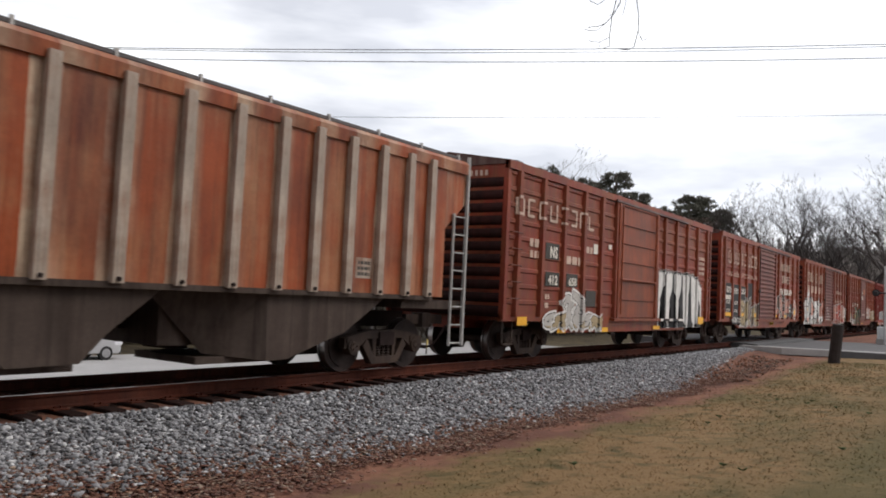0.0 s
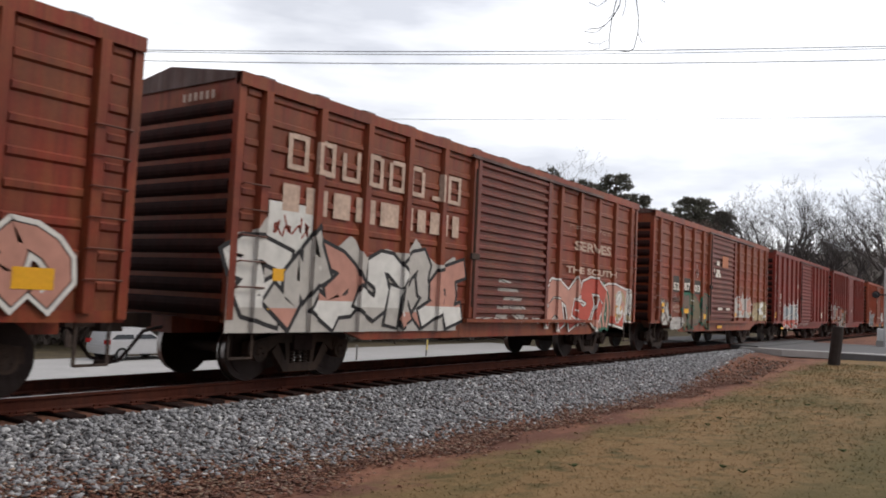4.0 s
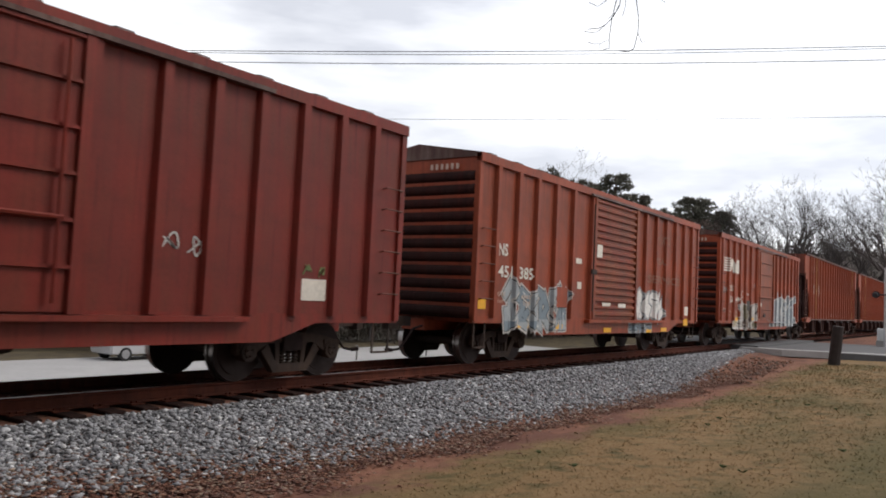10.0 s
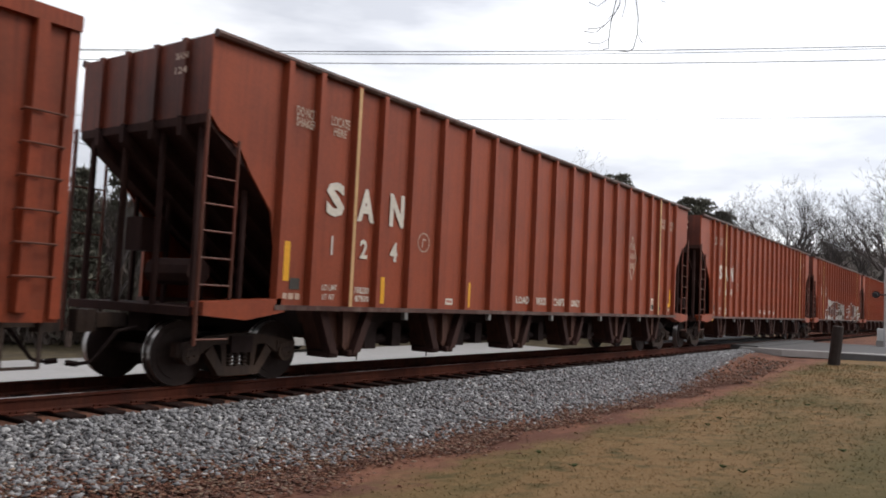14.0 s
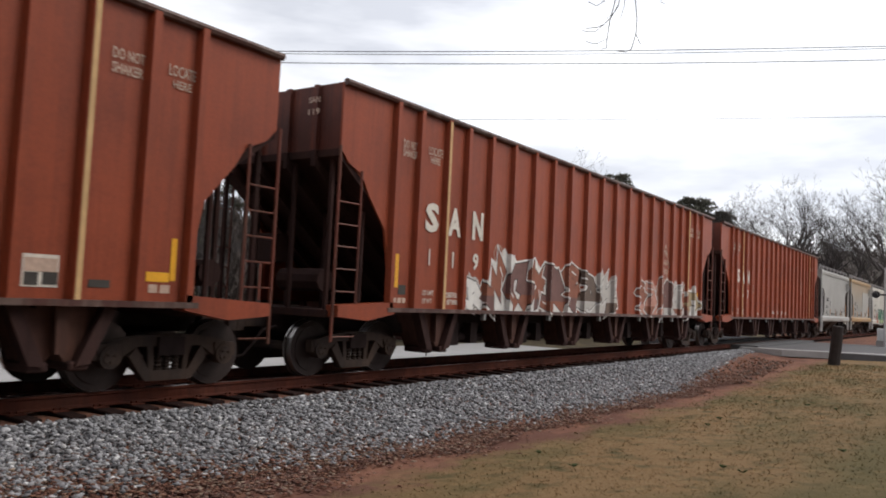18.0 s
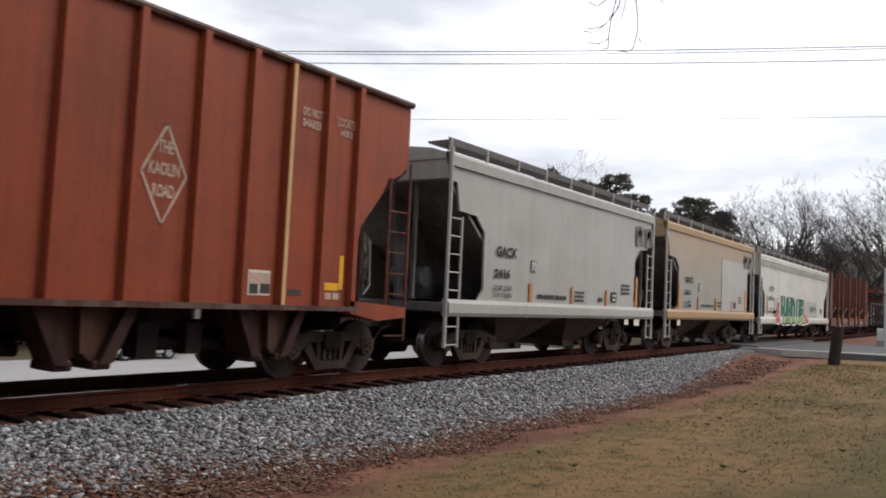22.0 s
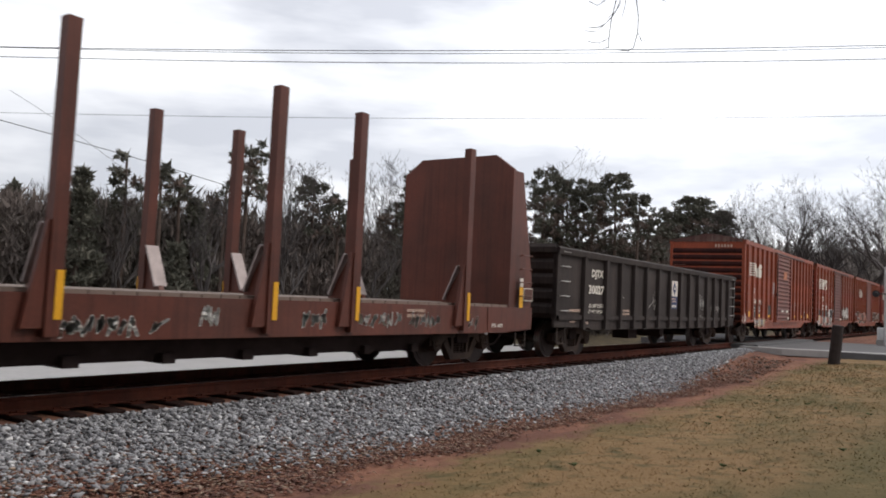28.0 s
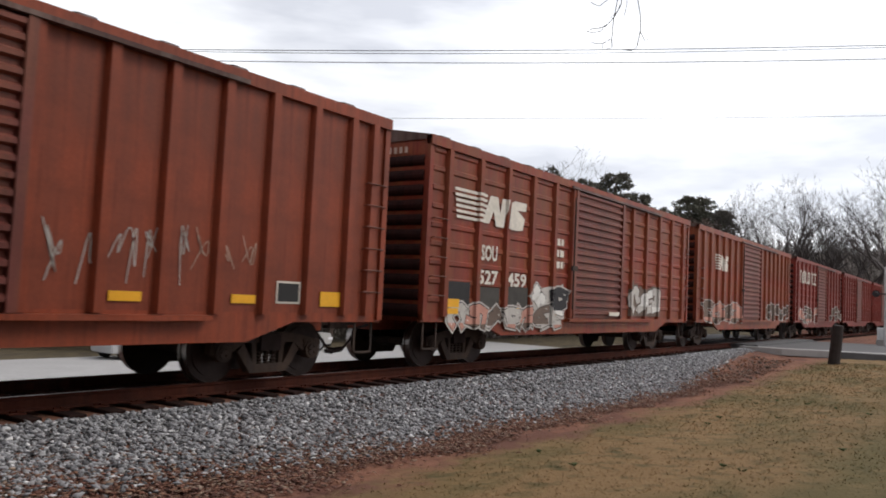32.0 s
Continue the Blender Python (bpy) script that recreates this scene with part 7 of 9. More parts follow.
lettering(CAR["c12"], "LT WT", -7.80, 1.28, 0.09, M["letter"], 0.29, -1.578, 0.01)
lettering(CAR["c12"], "198200", -7.03, 1.40, 0.11, M["letter"], 0.36, -1.578, 0.01)
lettering(CAR["c12"], "87800", -7.01, 1.27, 0.10, M["letter"], 0.35, -1.578, 0.01)
patch(CAR["c12"], "data_panel", M["darkpatch"], -8.50, -8.29, 1.42, 1.59, -1.563, "")
bars(CAR["c12"], -8.63, 1.27, [(0.37, 0.092)] * 1, M["letterdim"], -1.568, 3)
patch(CAR["c12"], "label_plate", M["letter"], -4.35, -4.12, 1.27, 1.39, -1.563, "")
bars(CAR["c12"], -4.33, 1.31, [(0.18, 0.044)] * 1, M["g_red"], -1.568, 3)
lettering(CAR["c12"], "LOAD", -1.62, 1.35, 0.16, M["letter"], 0.58, -1.578, 0.02)
lettering(CAR["c12"], "WOOD", -0.69, 1.33, 0.18, M["letter"], 0.50, -1.578, 0.02)
lettering(CAR["c12"], "CHIPS", 0.19, 1.33, 0.18, M["letter"], 0.57, -1.578, 0.02)
lettering(CAR["c12"], "ONLY", 1.15, 1.33, 0.17, M["letter"], 0.51, -1.578, 0.02)
ring_mark(CAR["c12"], -5.16, 2.39, 0.17)
diamond_sign(CAR["c12"], 5.16, 2.79, 0.33, 0.63)
lettering(CAR["c12"], "DO NOT", 7.49, 4.06, 0.14, M["letterdim"], 0.43, -1.578, 0.02)
lettering(CAR["c12"], "SHAKER", 7.49, 3.89, 0.13, M["letterdim"], 0.42, -1.578, 0.02)
lettering(CAR["c12"], "LOCATE", 8.26, 4.05, 0.15, M["letterdim"], 0.41, -1.578, 0.02)
lettering(CAR["c12"], "HERE", 8.34, 3.90, 0.11, M["letterdim"], 0.28, -1.578, 0.02)
patch(CAR["c12"], "yellow_strip", M["yellow"], 8.49, 8.58, 1.45, 1.99, -1.563, "")
patch(CAR["c12"], "yellow_strip", M["yellow"], 8.15, 8.48, 1.43, 1.55, -1.563, "")
patch(CAR["c12"], "label_frame", M["letter"], 6.62, 7.03, 1.31, 1.67, -1.563, "")
patch(CAR["c12"], "label_glass", M["darkpatch"], 6.65, 6.81, 1.33, 1.47, -1.569, "")
patch(CAR["c12"], "label_glass", M["darkpatch"], 6.85, 7.02, 1.34, 1.48, -1.569, "")
patch(CAR["c12"], "label_glass", M["letterdim"], 6.64, 7.01, 1.48, 1.63, -1.569, "")
patch(CAR["c12"], "label_plate", M["darkpatch"], 7.39, 7.67, 1.33, 1.42, -1.563, "")
bars(CAR["c12"], 8.19, 1.29, [(0.35, 0.105)] * 1, M["letterdim"], -1.568, 5)
end_mark(CAR["c12"], size("c12") / 2 + 0.076, "SAN", 0.85, 4.50, 0.10)
end_mark(CAR["c12"], size("c12") / 2 + 0.076, "167", 0.85, 4.30, 0.10)
patch(CAR["c10"], "yellow_strip", M["yellow"], -8.65, -8.33, 1.02, 1.13, -1.563, "")
spray(CAR["c11"], -6.32, -5.84, 1.12, 1.93, 1, ['g_white'], 'g_gray', 'g_gray', POSTS["c11"], 90, 0.03, -1.566, -1.664)
spray(CAR["c11"], -5.67, -1.23, 1.13, 2.41, 5, ['g_clay', 'g_dusk'], 'g_white', 'g_white', POSTS["c11"], 91, 0.03, -1.566, -1.664, ink='g_black')
spray(CAR["c11"], -1.04, 1.08, 1.13, 2.29, 2, ['g_brown', 'g_gray'], 'g_white', 'g_gray', POSTS["c11"], 92, 0.03, -1.566, -1.664, ink='g_black')
spray(CAR["c11"], 2.86, 5.10, 1.10, 2.30, 3, ['g_clay', 'g_pink', 'g_clay'], 'g_white', 'g_pink', POSTS["c11"], 93, 0.03, -1.566, -1.664, ink='g_black')
spray(CAR["c11"], 5.11, 7.50, 1.11, 2.24, 3, ['g_dusk', 'g_gray', 'g_clay'], 'g_white', 'g_gray', POSTS["c11"], 94, 0.03, -1.566, -1.664, ink='g_black')
spray(CAR["c11"], 7.35, 8.58, 1.12, 2.01, 1, ['g_tan'], 'g_white', 'g_white', POSTS["c11"], 95, 0.06, -1.566, -1.664)
lettering(CAR["c13"], "GACX", -3.71, 2.32, 0.23, M["black"], 0.87, -1.578, 0.045)
lettering(CAR["c13"], "2416", -3.76, 1.87, 0.20, M["black"], 0.66, -1.578, 0.045)
lettering(CAR["c13"], "LD LMT 230600", -3.79, 1.60, 0.12, M["black"], 0.78, -1.578, 0.01)
lettering(CAR["c13"], "LT WT 55400", -3.80, 1.46, 0.10, M["black"], 0.79, -1.578, 0.01)
patch(CAR["c13"], "label_frame", M["greylogo"], -2.16, -1.92, 2.07, 2.34, -1.563, "")
patch(CAR["c13"], "label_frame", M["grey"], -2.14, -1.94, 2.10, 2.31, -1.569, "")
lettering(CAR["c13"], "C", -2.09, 2.12, 0.09, M["black"], 0.08, -1.578, 0.03)
patch(CAR["c13"], "reflector", M["orange"], -2.21, -2.09, 1.39, 1.82, -1.573, "orange reflective strip")
patch(CAR["c13"], "reflector", M["orange"], -0.05, 0.04, 1.40, 1.82, -1.573, "orange reflective strip")
patch(CAR["c13"], "reflector", M["orange"], 2.07, 2.19, 1.38, 1.82, -1.573, "orange reflective strip")
patch(CAR["c13"], "reflector", M["orange"], 4.18, 4.35, 1.38, 2.26, -1.573, "orange reflective strip")
bars(CAR["c13"], -1.81, 1.48, [(1.49, 0.103)] * 1, M["black"], -1.568, 3)
bars(CAR["c13"], 0.16, 1.66, [(0.56, 0.060)] * 3, M["black"], -1.568, 4)
bars(CAR["c13"], 1.60, 1.49, [(0.27, 0.112)] * 1, M["black"], -1.568, 5)
bars(CAR["c13"], 3.16, 1.95, [(0.61, 0.064)] * 3, M["black"], -1.568, 6)
patch(CAR["c13"], "data_panel", M["black"], 2.45, 2.82, 1.49, 1.77, -1.563, "")
bars(CAR["c13"], 2.53, 1.64, [(0.22, 0.065)] * 2, M["letter"], -1.568, 7)
patch(CAR["c13"], "red_mark", M["g_red"], 4.24, 4.51, 1.14, 1.25, -1.563, "")
logo_blocks(CAR["c13"], 4.13, 5.61, 3.19, 0.58)
patch(CAR["c13"], "placard_holder", M["letter"], 4.13, 4.53, 0.85, 1.04, -1.583, "")
patch(CAR["c13"], "placard_holder", M["letter"], 3.40, 3.69, 0.88, 1.03, -1.583, "")
lettering(CAR["c14"], "GACX", -3.61, 2.30, 0.22, M["black"], 0.89, -1.578, 0.045)
lettering(CAR["c14"], "2431", -3.67, 1.89, 0.18, M["black"], 0.68, -1.578, 0.045)
lettering(CAR["c14"], "LD LMT", -3.72, 1.58, 0.10, M["black"], 0.36, -1.578, 0.01)
lettering(CAR["c14"], "LT WT", -3.75, 1.46, 0.09, M["black"], 0.34, -1.578, 0.01)
bars(CAR["c14"], -3.30, 1.62, [(0.38, 0.079)] * 2, M["black"], -1.568, 3)
patch(CAR["c14"], "pale_panel", M["grey"], 0.81, 4.61, 1.41, 3.38, -1.559, "clean repainted panel")
patch(CAR["c14"], "reflector", M["orange"], -4.29, -4.13, 1.40, 2.31, -1.573, "orange reflective strip")
patch(CAR["c14"], "reflector", M["orange"], -2.17, -2.04, 1.39, 1.84, -1.573, "orange reflective strip")
patch(CAR["c14"], "reflector", M["orange"], -0.01, 0.17, 1.40, 1.85, -1.573, "orange reflective strip")
patch(CAR["c14"], "reflector", M["orange"], 2.14, 2.26, 1.38, 1.81, -1.573, "orange reflective strip")
patch(CAR["c14"], "reflector", M["orange"], 4.19, 4.50, 1.44, 2.28, -1.573, "orange reflective strip")
patch(CAR["c14"], "label_frame", M["greylogo"], -2.09, -1.83, 2.05, 2.34, -1.563, "")
patch(CAR["c14"], "label_frame", M["tan"], -2.05, -1.86, 2.08, 2.31, -1.569, "")
bars(CAR["c14"], -1.76, 1.51, [(1.52, 0.091)] * 1, M["black"], -1.568, 4)
bars(CAR["c14"], 0.23, 1.66, [(0.56, 0.071)] * 2, M["black"], -1.568, 5)
patch(CAR["c14"], "data_panel", M["black"], 2.50, 2.85, 1.51, 1.76, -1.563, "")
bars(CAR["c14"], 3.21, 1.93, [(0.53, 0.059)] * 3, M["black"], -1.568, 6)
logo_blocks(CAR["c14"], 4.01, 5.48, 3.22, 0.54)
patch(CAR["c14"], "placard_holder", M["letter"], -4.40, -4.08, 0.85, 1.04, -1.583, "")
scrawl(CAR["c14"], -5.01, -4.51, 1.37, 1.52, "g_orange", 3, 0.03, 23, -1.569)
lettering(CAR["c15"], "ACFX", -6.98, 2.43, 0.24, M["black"], 0.94, -1.578, 0.02)
lettering(CAR["c15"], "69916", -7.02, 1.99, 0.21, M["black"], 1.04, -1.578, 0.03)
lettering(CAR["c15"], "LD LMT 21810", -7.09, 1.57, 0.09, M["darkpatch"], 1.12, -1.578, 0.01)
bars(CAR["c15"], -7.08, 1.42, [(0.84, 0.088)] * 1, M["darkpatch"], -1.568, 3)
patch(CAR["c15"], "placard_holder", M["g_red"], -6.73, -6.55, 1.02, 1.14, -1.653, "")
patch(CAR["c15"], "grey_fade", M["grey"], -5.90, 6.13, 1.24, 2.14, -1.557, "")
candy(CAR["c15"], [(-6.01, 0.98), (-5.95, 1.23), (-5.41, 1.36), (-5.27, 1.9), (-4.8, 2.0), (-4.84, 1.46), (-5.25, 0.91)], -1.568, -1.668, 1.21)
candy(CAR["c15"], [(0.99, 0.93), (0.81, 1.69), (1.43, 1.86), (1.5, 1.49), (2.11, 1.21), (2.09, 0.91)], -1.568, -1.668, 1.21)
for ch, x0, x1, z0, z1 in (("H", -4.48, -3.67, 0.95, 2.22), ("I", -3.51, -3.14, 0.95, 2.15), ("N", -2.98, -2.13, 0.95, 2.19), ("D", -1.95, -1.04, 0.95, 2.18), ("U", -0.94, 0.01, 0.95, 2.16), ("E", 0.16, 1.08, 0.95, 2.15)):
    sprayed_letter(CAR["c15"], ch, x0, x1, z0, z1, "g_green", "g_lime", 1.28, 1.21, -1.570, -1.670)
patch(CAR["c15"], "reflector", M["orange"], -7.41, -7.27, 1.36, 2.24, -1.573, "orange reflective strip")
scrawl(CAR["c15"], -6.18, -5.38, 1.30, 1.64, "g_black", 7, 0.03, 24, -1.569)
scrawl(CAR["c15"], 3.01, 4.86, 1.45, 2.02, "g_black", 6, 0.022, 25, -1.569)
patch(CAR["c15"], "pale_panel", M["white"], 5.22, 7.47, 1.04, 2.22, -1.559, "")
patch(CAR["c15"], "data_panel", M["black"], 6.31, 6.83, 1.51, 1.79, -1.563, "")
scrawl(CAR["c16"], -1.65, -0.67, 0.74, 1.04, "g_white", 7, 0.045, 31, -1.569)
scrawl(CAR["c16"], -0.50, -0.25, 0.77, 0.99, "g_white", 1, 0.04, 32, -1.569)
scrawl(CAR["c16"], 0.22, 0.61, 0.80, 1.20, "g_white", 2, 0.035, 33, -1.569)
scrawl(CAR["c16"], 2.11, 2.70, 0.79, 1.14, "g_white", 3, 0.05, 34, -1.569)
scrawl(CAR["c16"], 3.24, 4.57, 0.81, 1.14, "g_white", 6, 0.04, 35, -1.569)
scrawl(CAR["c16"], 4.79, 5.75, 0.80, 1.12, "g_white", 6, 0.04, 36, -1.569)
scrawl(CAR["c16"], 6.51, 7.16, 0.79, 1.04, "g_gray", 3, 0.03, 37, -1.569)
bars(CAR["c16"], 4.71, 1.10, [(0.53, 0.055)] * 2, M["letterdim"], -1.568, 4)
lettering(CAR["c16"], "5586", -5.73, 0.80, 0.14, M["letter"], 0.66, -1.578, 0.02)
bars(CAR["c16"], -6.68, 0.80, [(0.27, 0.106)] * 1, M["letterdim"], -1.568, 5)
bars(CAR["c16"], -3.29, 1.09, [(0.93, 0.051)] * 2, M["letterdim"], -1.568, 6)
lettering(CAR["c16"], "FS 60", 7.61, 0.81, 0.08, M["letter"], 0.43, -1.578, 0.02)
patch(CAR["c16"], "label_frame", M["letter"], 8.93, 9.35, 1.39, 1.68, -1.563, "")
patch(CAR["c16"], "label_frame", M["flatred"], 8.95, 9.33, 1.41, 1.66, -1.569, "")
bars(CAR["c16"], 8.99, 1.56, [(0.32, 0.073)] * 2, M["letter"], -1.568, 7)
patch(CAR["c16"], "yellow_strip", M["yellow"], 8.75, 8.90, 1.24, 1.69, -1.563, "")
patch(CAR["c16"], "sticker", M["letter"], 8.76, 8.90, 1.70, 1.89, -1.563, "")
lettering(CAR["c17"], "DJTX", -5.88, 2.04, 0.26, M["letter"], 0.74, -1.540, 0.04)
lettering(CAR["c17"], "30027", -6.04, 1.65, 0.24, M["letter"], 0.96, -1.540, 0.04)
lettering(CAR["c17"], "LD LMT 218700", -6.01, 1.30, 0.10, M["letter"], 0.92, -1.540, 0.01)
lettering(CAR["c17"], "LT WT 67300", -6.05, 1.16, 0.08, M["letter"], 0.91, -1.540, 0.01)
bars(CAR["c17"], -7.13, 1.18, [(0.63, 0.064)] * 1, M["letterdim"], -1.530, 4)
bars(CAR["c17"], -7.08, 0.91, [(0.30, 0.042)] * 1, M["letterdim"], -1.530, 5)
bars(CAR["c17"], -6.17, 0.98, [(0.15, 0.066)] * 2, M["letterdim"], -1.530, 6)
patch(CAR["c17"], "sign_board", M["letter"], 0.21, 0.87, 1.77, 2.27, -1.563, "white sign with dark lozenge")
patch(CAR["c17"], "sign_board", M["g_blue2"], 0.19, 0.85, 1.36, 1.767, -1.563, "blue sign with plain bars")
bars(CAR["c17"], 0.34, 1.66, [(0.36, 0.045)], M["letterdim"], -1.568, 61)
bars(CAR["c17"], 0.26, 1.58, [(0.52, 0.045)], M["letterdim"], -1.568, 62)
bars(CAR["c17"], 0.25, 1.41, [(0.54, 0.07)], M["letter"], -1.568, 63)
scrawl(CAR["c17"], 3.25, 3.95, 1.30, 1.98, "g_white", 5, 0.035, 41, -1.531)
scrawl(CAR["c17"], 3.25, 3.90, 1.05, 1.22, "g_white", 4, 0.02, 45, -1.531)
scrawl(CAR["c17"], 4.79, 5.94, 1.24, 1.63, "g_gray", 6, 0.02, 42, -1.531)
lozenge(CAR["c17"], 0.54, 2.02, 0.23)
bars(CAR["c17"], 0.44, 1.98, [(0.20, 0.08)], M["letter"], -1.584, 64)
scrawl(CAR["c17"], -1.78, -0.95, 1.16, 1.86, "g_gray", 1, 0.02, 43, -1.531)
scrawl(CAR["c17"], -3.76, -3.55, 1.53, 1.73, "g_gray", 1, 0.03, 44, -1.531)
bars(CAR["c17"], -3.77, 1.22, [(0.59, 0.055)] * 2, M["letterdim"], -1.530, 8)
herald(CAR["c18"], -6.99, -4.32, 2.91, 3.51, -1.568, posts=POSTS["c18"])
lettering(CAR["c18"], "NS", -6.06, 2.18, 0.24, M["letter"], 0.38, -1.578, 0.03, posts=POSTS["c18"])
lettering(CAR["c18"], "406", -6.08, 1.75, 0.21, M["letter"], 0.64, -1.578, 0.03, posts=POSTS["c18"])
lettering(CAR["c18"], "291", -5.13, 1.73, 0.20, M["letter"], 0.60, -1.578, 0.03, posts=POSTS["c18"])
patch(CAR["c18"], "dark_panel", M["darkpatch"], -6.09, -5.45, 1.06, 1.68, -1.563, "")
patch(CAR["c18"], "dark_panel", M["darkpatch"], -5.18, -4.70, 1.08, 1.69, -1.563, "")
lettering(CAR["c18"], "LD LMT", -5.97, 1.49, 0.09, M["letter"], 0.31, -1.578, 0.03, posts=POSTS["c18"])
lettering(CAR["c18"], "LT WT", -5.94, 1.36, 0.09, M["letter"], 0.27, -1.578, 0.03, posts=POSTS["c18"])
bars(CAR["c18"], -5.00, 1.53, [(0.30, 0.071)] * 2, M["letter"], -1.568, 3)
patch(CAR["c18"], "reflector", M["yellow"], -6.92, -6.47, 1.18, 1.40, -1.573, "yellow reflective strip")
patch(CAR["c18"], "reflector", M["yellow"], -5.09, -4.67, 1.16, 1.29, -1.573, "yellow reflective strip")
patch(CAR["c18"], "reflector", M["yellow"], -3.30, -2.82, 1.16, 1.29, -1.573, "yellow reflective strip")
spray(CAR["c18"], -5.56, -3.70, 0.67, 1.10, 4, ['g_gray', 'g_tan'], 'g_pink', None, POSTS["c18"], 111, 0.03, -1.566, -1.649, peaks=0)
spray(CAR["c18"], -7.62, -7.15, 0.87, 1.35, 2, 'g_gray', 'g_pink', None, POSTS["c18"], 112, 0.02, -1.566, -1.649, peaks=0)
patch(CAR["c18"], "vent_plate", M["darkpatch"], -3.28, -2.64, 1.27, 1.71, -1.593, "")
patch(CAR["c18"], "vent_plate", M["boxred2"], -2.51, -2.23, 1.28, 1.44, -1.593, "")
scrawl(CAR["c18"], -2.31, -1.81, 2.04, 3.04, "g_white", 3, 0.05, 45, -1.569)
scrawl(CAR["c18"], -3.32, -2.03, 0.73, 0.93, "g_pink", 6, 0.025, 49, -1.569)
patch(CAR["c18"], "sticker", M["g_orange"], -0.33, 0.43, 3.05, 3.42, -1.663, "")
patch(CAR["c18"], "data_plate", M["letter"], -0.71, -0.24, 1.43, 1.52, -1.663, "")
patch(CAR["c18"], "data_plate", M["letter"], 0.35, 0.84, 1.42, 1.52, -1.663, "")
patch(CAR["c18"], "sticker", M["letter"], 0.69, 0.95, 1.07, 1.18, -1.663, "")
scrawl(CAR["c18"], 1.64, 2.51, 1.26, 2.22, "g_gray", 2, 0.016, 46, -1.569)
scrawl(CAR["c18"], 2.36, 3.90, 1.38, 2.35, "g_gray", 3, 0.014, 47, -1.569)
scrawl(CAR["c18"], 3.60, 4.85, 1.58, 2.21, "letterdim", 3, 0.012, 48, -1.569)
patch(CAR["c18"], "reflector", M["yellow"], 2.52, 2.96, 1.17, 1.29, -1.573, "yellow reflective strip")
patch(CAR["c18"], "reflector", M["yellow"], 4.35, 4.78, 1.18, 1.30, -1.573, "yellow reflective strip")
patch(CAR["c18"], "reflector", M["yellow"], 6.09, 6.56, 1.16, 1.39, -1.573, "yellow reflective strip")
patch(CAR["c18"], "label_frame", M["letter"], 5.18, 5.66, 1.19, 1.52, -1.563, "")
patch(CAR["c18"], "label_frame", M["blacksheet"], 5.21, 5.62, 1.22, 1.49, -1.569, "")
bars(CAR["c18"], 5.25, 1.37, [(0.34, 0.072)] * 2, M["letter"], -1.568, 4)
herald(CAR["c19"], -6.71, -3.86, 2.91, 3.55, -1.592, posts=POSTS["c19"])
lettering(CAR["c19"], "SOU", -5.69, 2.18, 0.33, M["letter"], 0.64, -1.602, 0.03, posts=POSTS["c19"])
lettering(CAR["c19"], "527", -5.76, 1.69, 0.30, M["letter"], 0.77, -1.602, 0.03, posts=POSTS["c19"])
lettering(CAR["c19"], "459", -4.61, 1.68, 0.31, M["letter"], 0.85, -1.602, 0.03, posts=POSTS["c19"])
patch(CAR["c19"], "dark_panel", M["blacksheet"], -6.90, -6.03, 1.03, 1.71, -1.587, "")
patch(CAR["c19"], "dark_panel", M["darkpatch"], -5.65, -4.89, 1.21, 1.64, -1.587, "")
patch(CAR["c19"], "dark_panel", M["darkpatch"], -4.71, -3.63, 1.17, 1.69, -1.587, "")
patch(CAR["c19"], "reflector", M["yellow"], -6.92, -6.41, 1.21, 1.37, -1.597, "yellow reflective strip")
patch(CAR["c19"], "reflector", M["yellow"], -6.91, -6.43, 1.08, 1.19, -1.597, "yellow reflective strip")
patch(CAR["c19"], "reflector", M["yellow"], -4.58, -4.05, 1.10, 1.23, -1.597, "yellow reflective strip")
patch(CAR["c19"], "reflector", M["yellow"], -2.39, -2.04, 1.09, 1.22, -1.597, "yellow reflective strip")
spray(CAR["c19"], -6.78, -2.05, 0.71, 1.34, 7, ['g_gray', 'g_pink', 'g_brown'], 'g_gray', None, POSTS["c19"], 121, 0.03, -1.590, -1.649, peaks=0)
spray(CAR["c19"], -3.49, -1.79, 0.99, 1.82, 2, ['g_white', 'g_black'], 'g_gray', 'g_gray', POSTS["c19"], 122, 0.03, -1.590, -1.649, peaks=0)
spray(CAR["c19"], 2.34, 4.88, 1.10, 2.00, 3, ['g_gray', 'g_white'], 'g_brown', 'g_brown', POSTS["c19"], 123, 0.03, -1.590, -1.649, peaks=0)
bars(CAR["c19"], -2.28, 2.76, [(0.39, 0.162)] * 3, M["letter"], -1.592, 7)
patch(CAR["c19"], "sticker", M["letter"], 0.73, 1.42, 1.10, 1.20, -1.687, "")
herald(CAR["c20"], -5.52, -3.72, 2.89, 3.50, -1.568, posts=POSTS["c20"])
spray(CAR["c20"], -7.08, -1.59, 0.84, 1.76, 4, ['g_brown', 'g_pink'], 'g_gray', None, POSTS["c20"], 131, 0.03, -1.566, -1.649, peaks=0)
spray(CAR["c20"], 2.76, 7.58, 0.95, 1.82, 3, 'g_brown', 'g_gray', None, POSTS["c20"], 132, 0.05, -1.566, -1.649, peaks=0)
sign_blocks(CAR["c21"], -6.29, -0.59, 3.09, 0.68, 8, "letter", 9, y=-1.591, posts=POSTS["c21"])
spray(CAR["c21"], -6.68, -0.40, 0.81, 1.81, 3, ['g_pink', 'g_brown'], 'g_gray', None, POSTS["c21"], 141, 0.05, -1.590, -1.649, peaks=0)
spray(CAR["c21"], 3.72, 7.77, 0.97, 1.94, 2, 'g_brown', 'g_gray', None, POSTS["c21"], 142, 0.05, -1.590, -1.649, peaks=0)


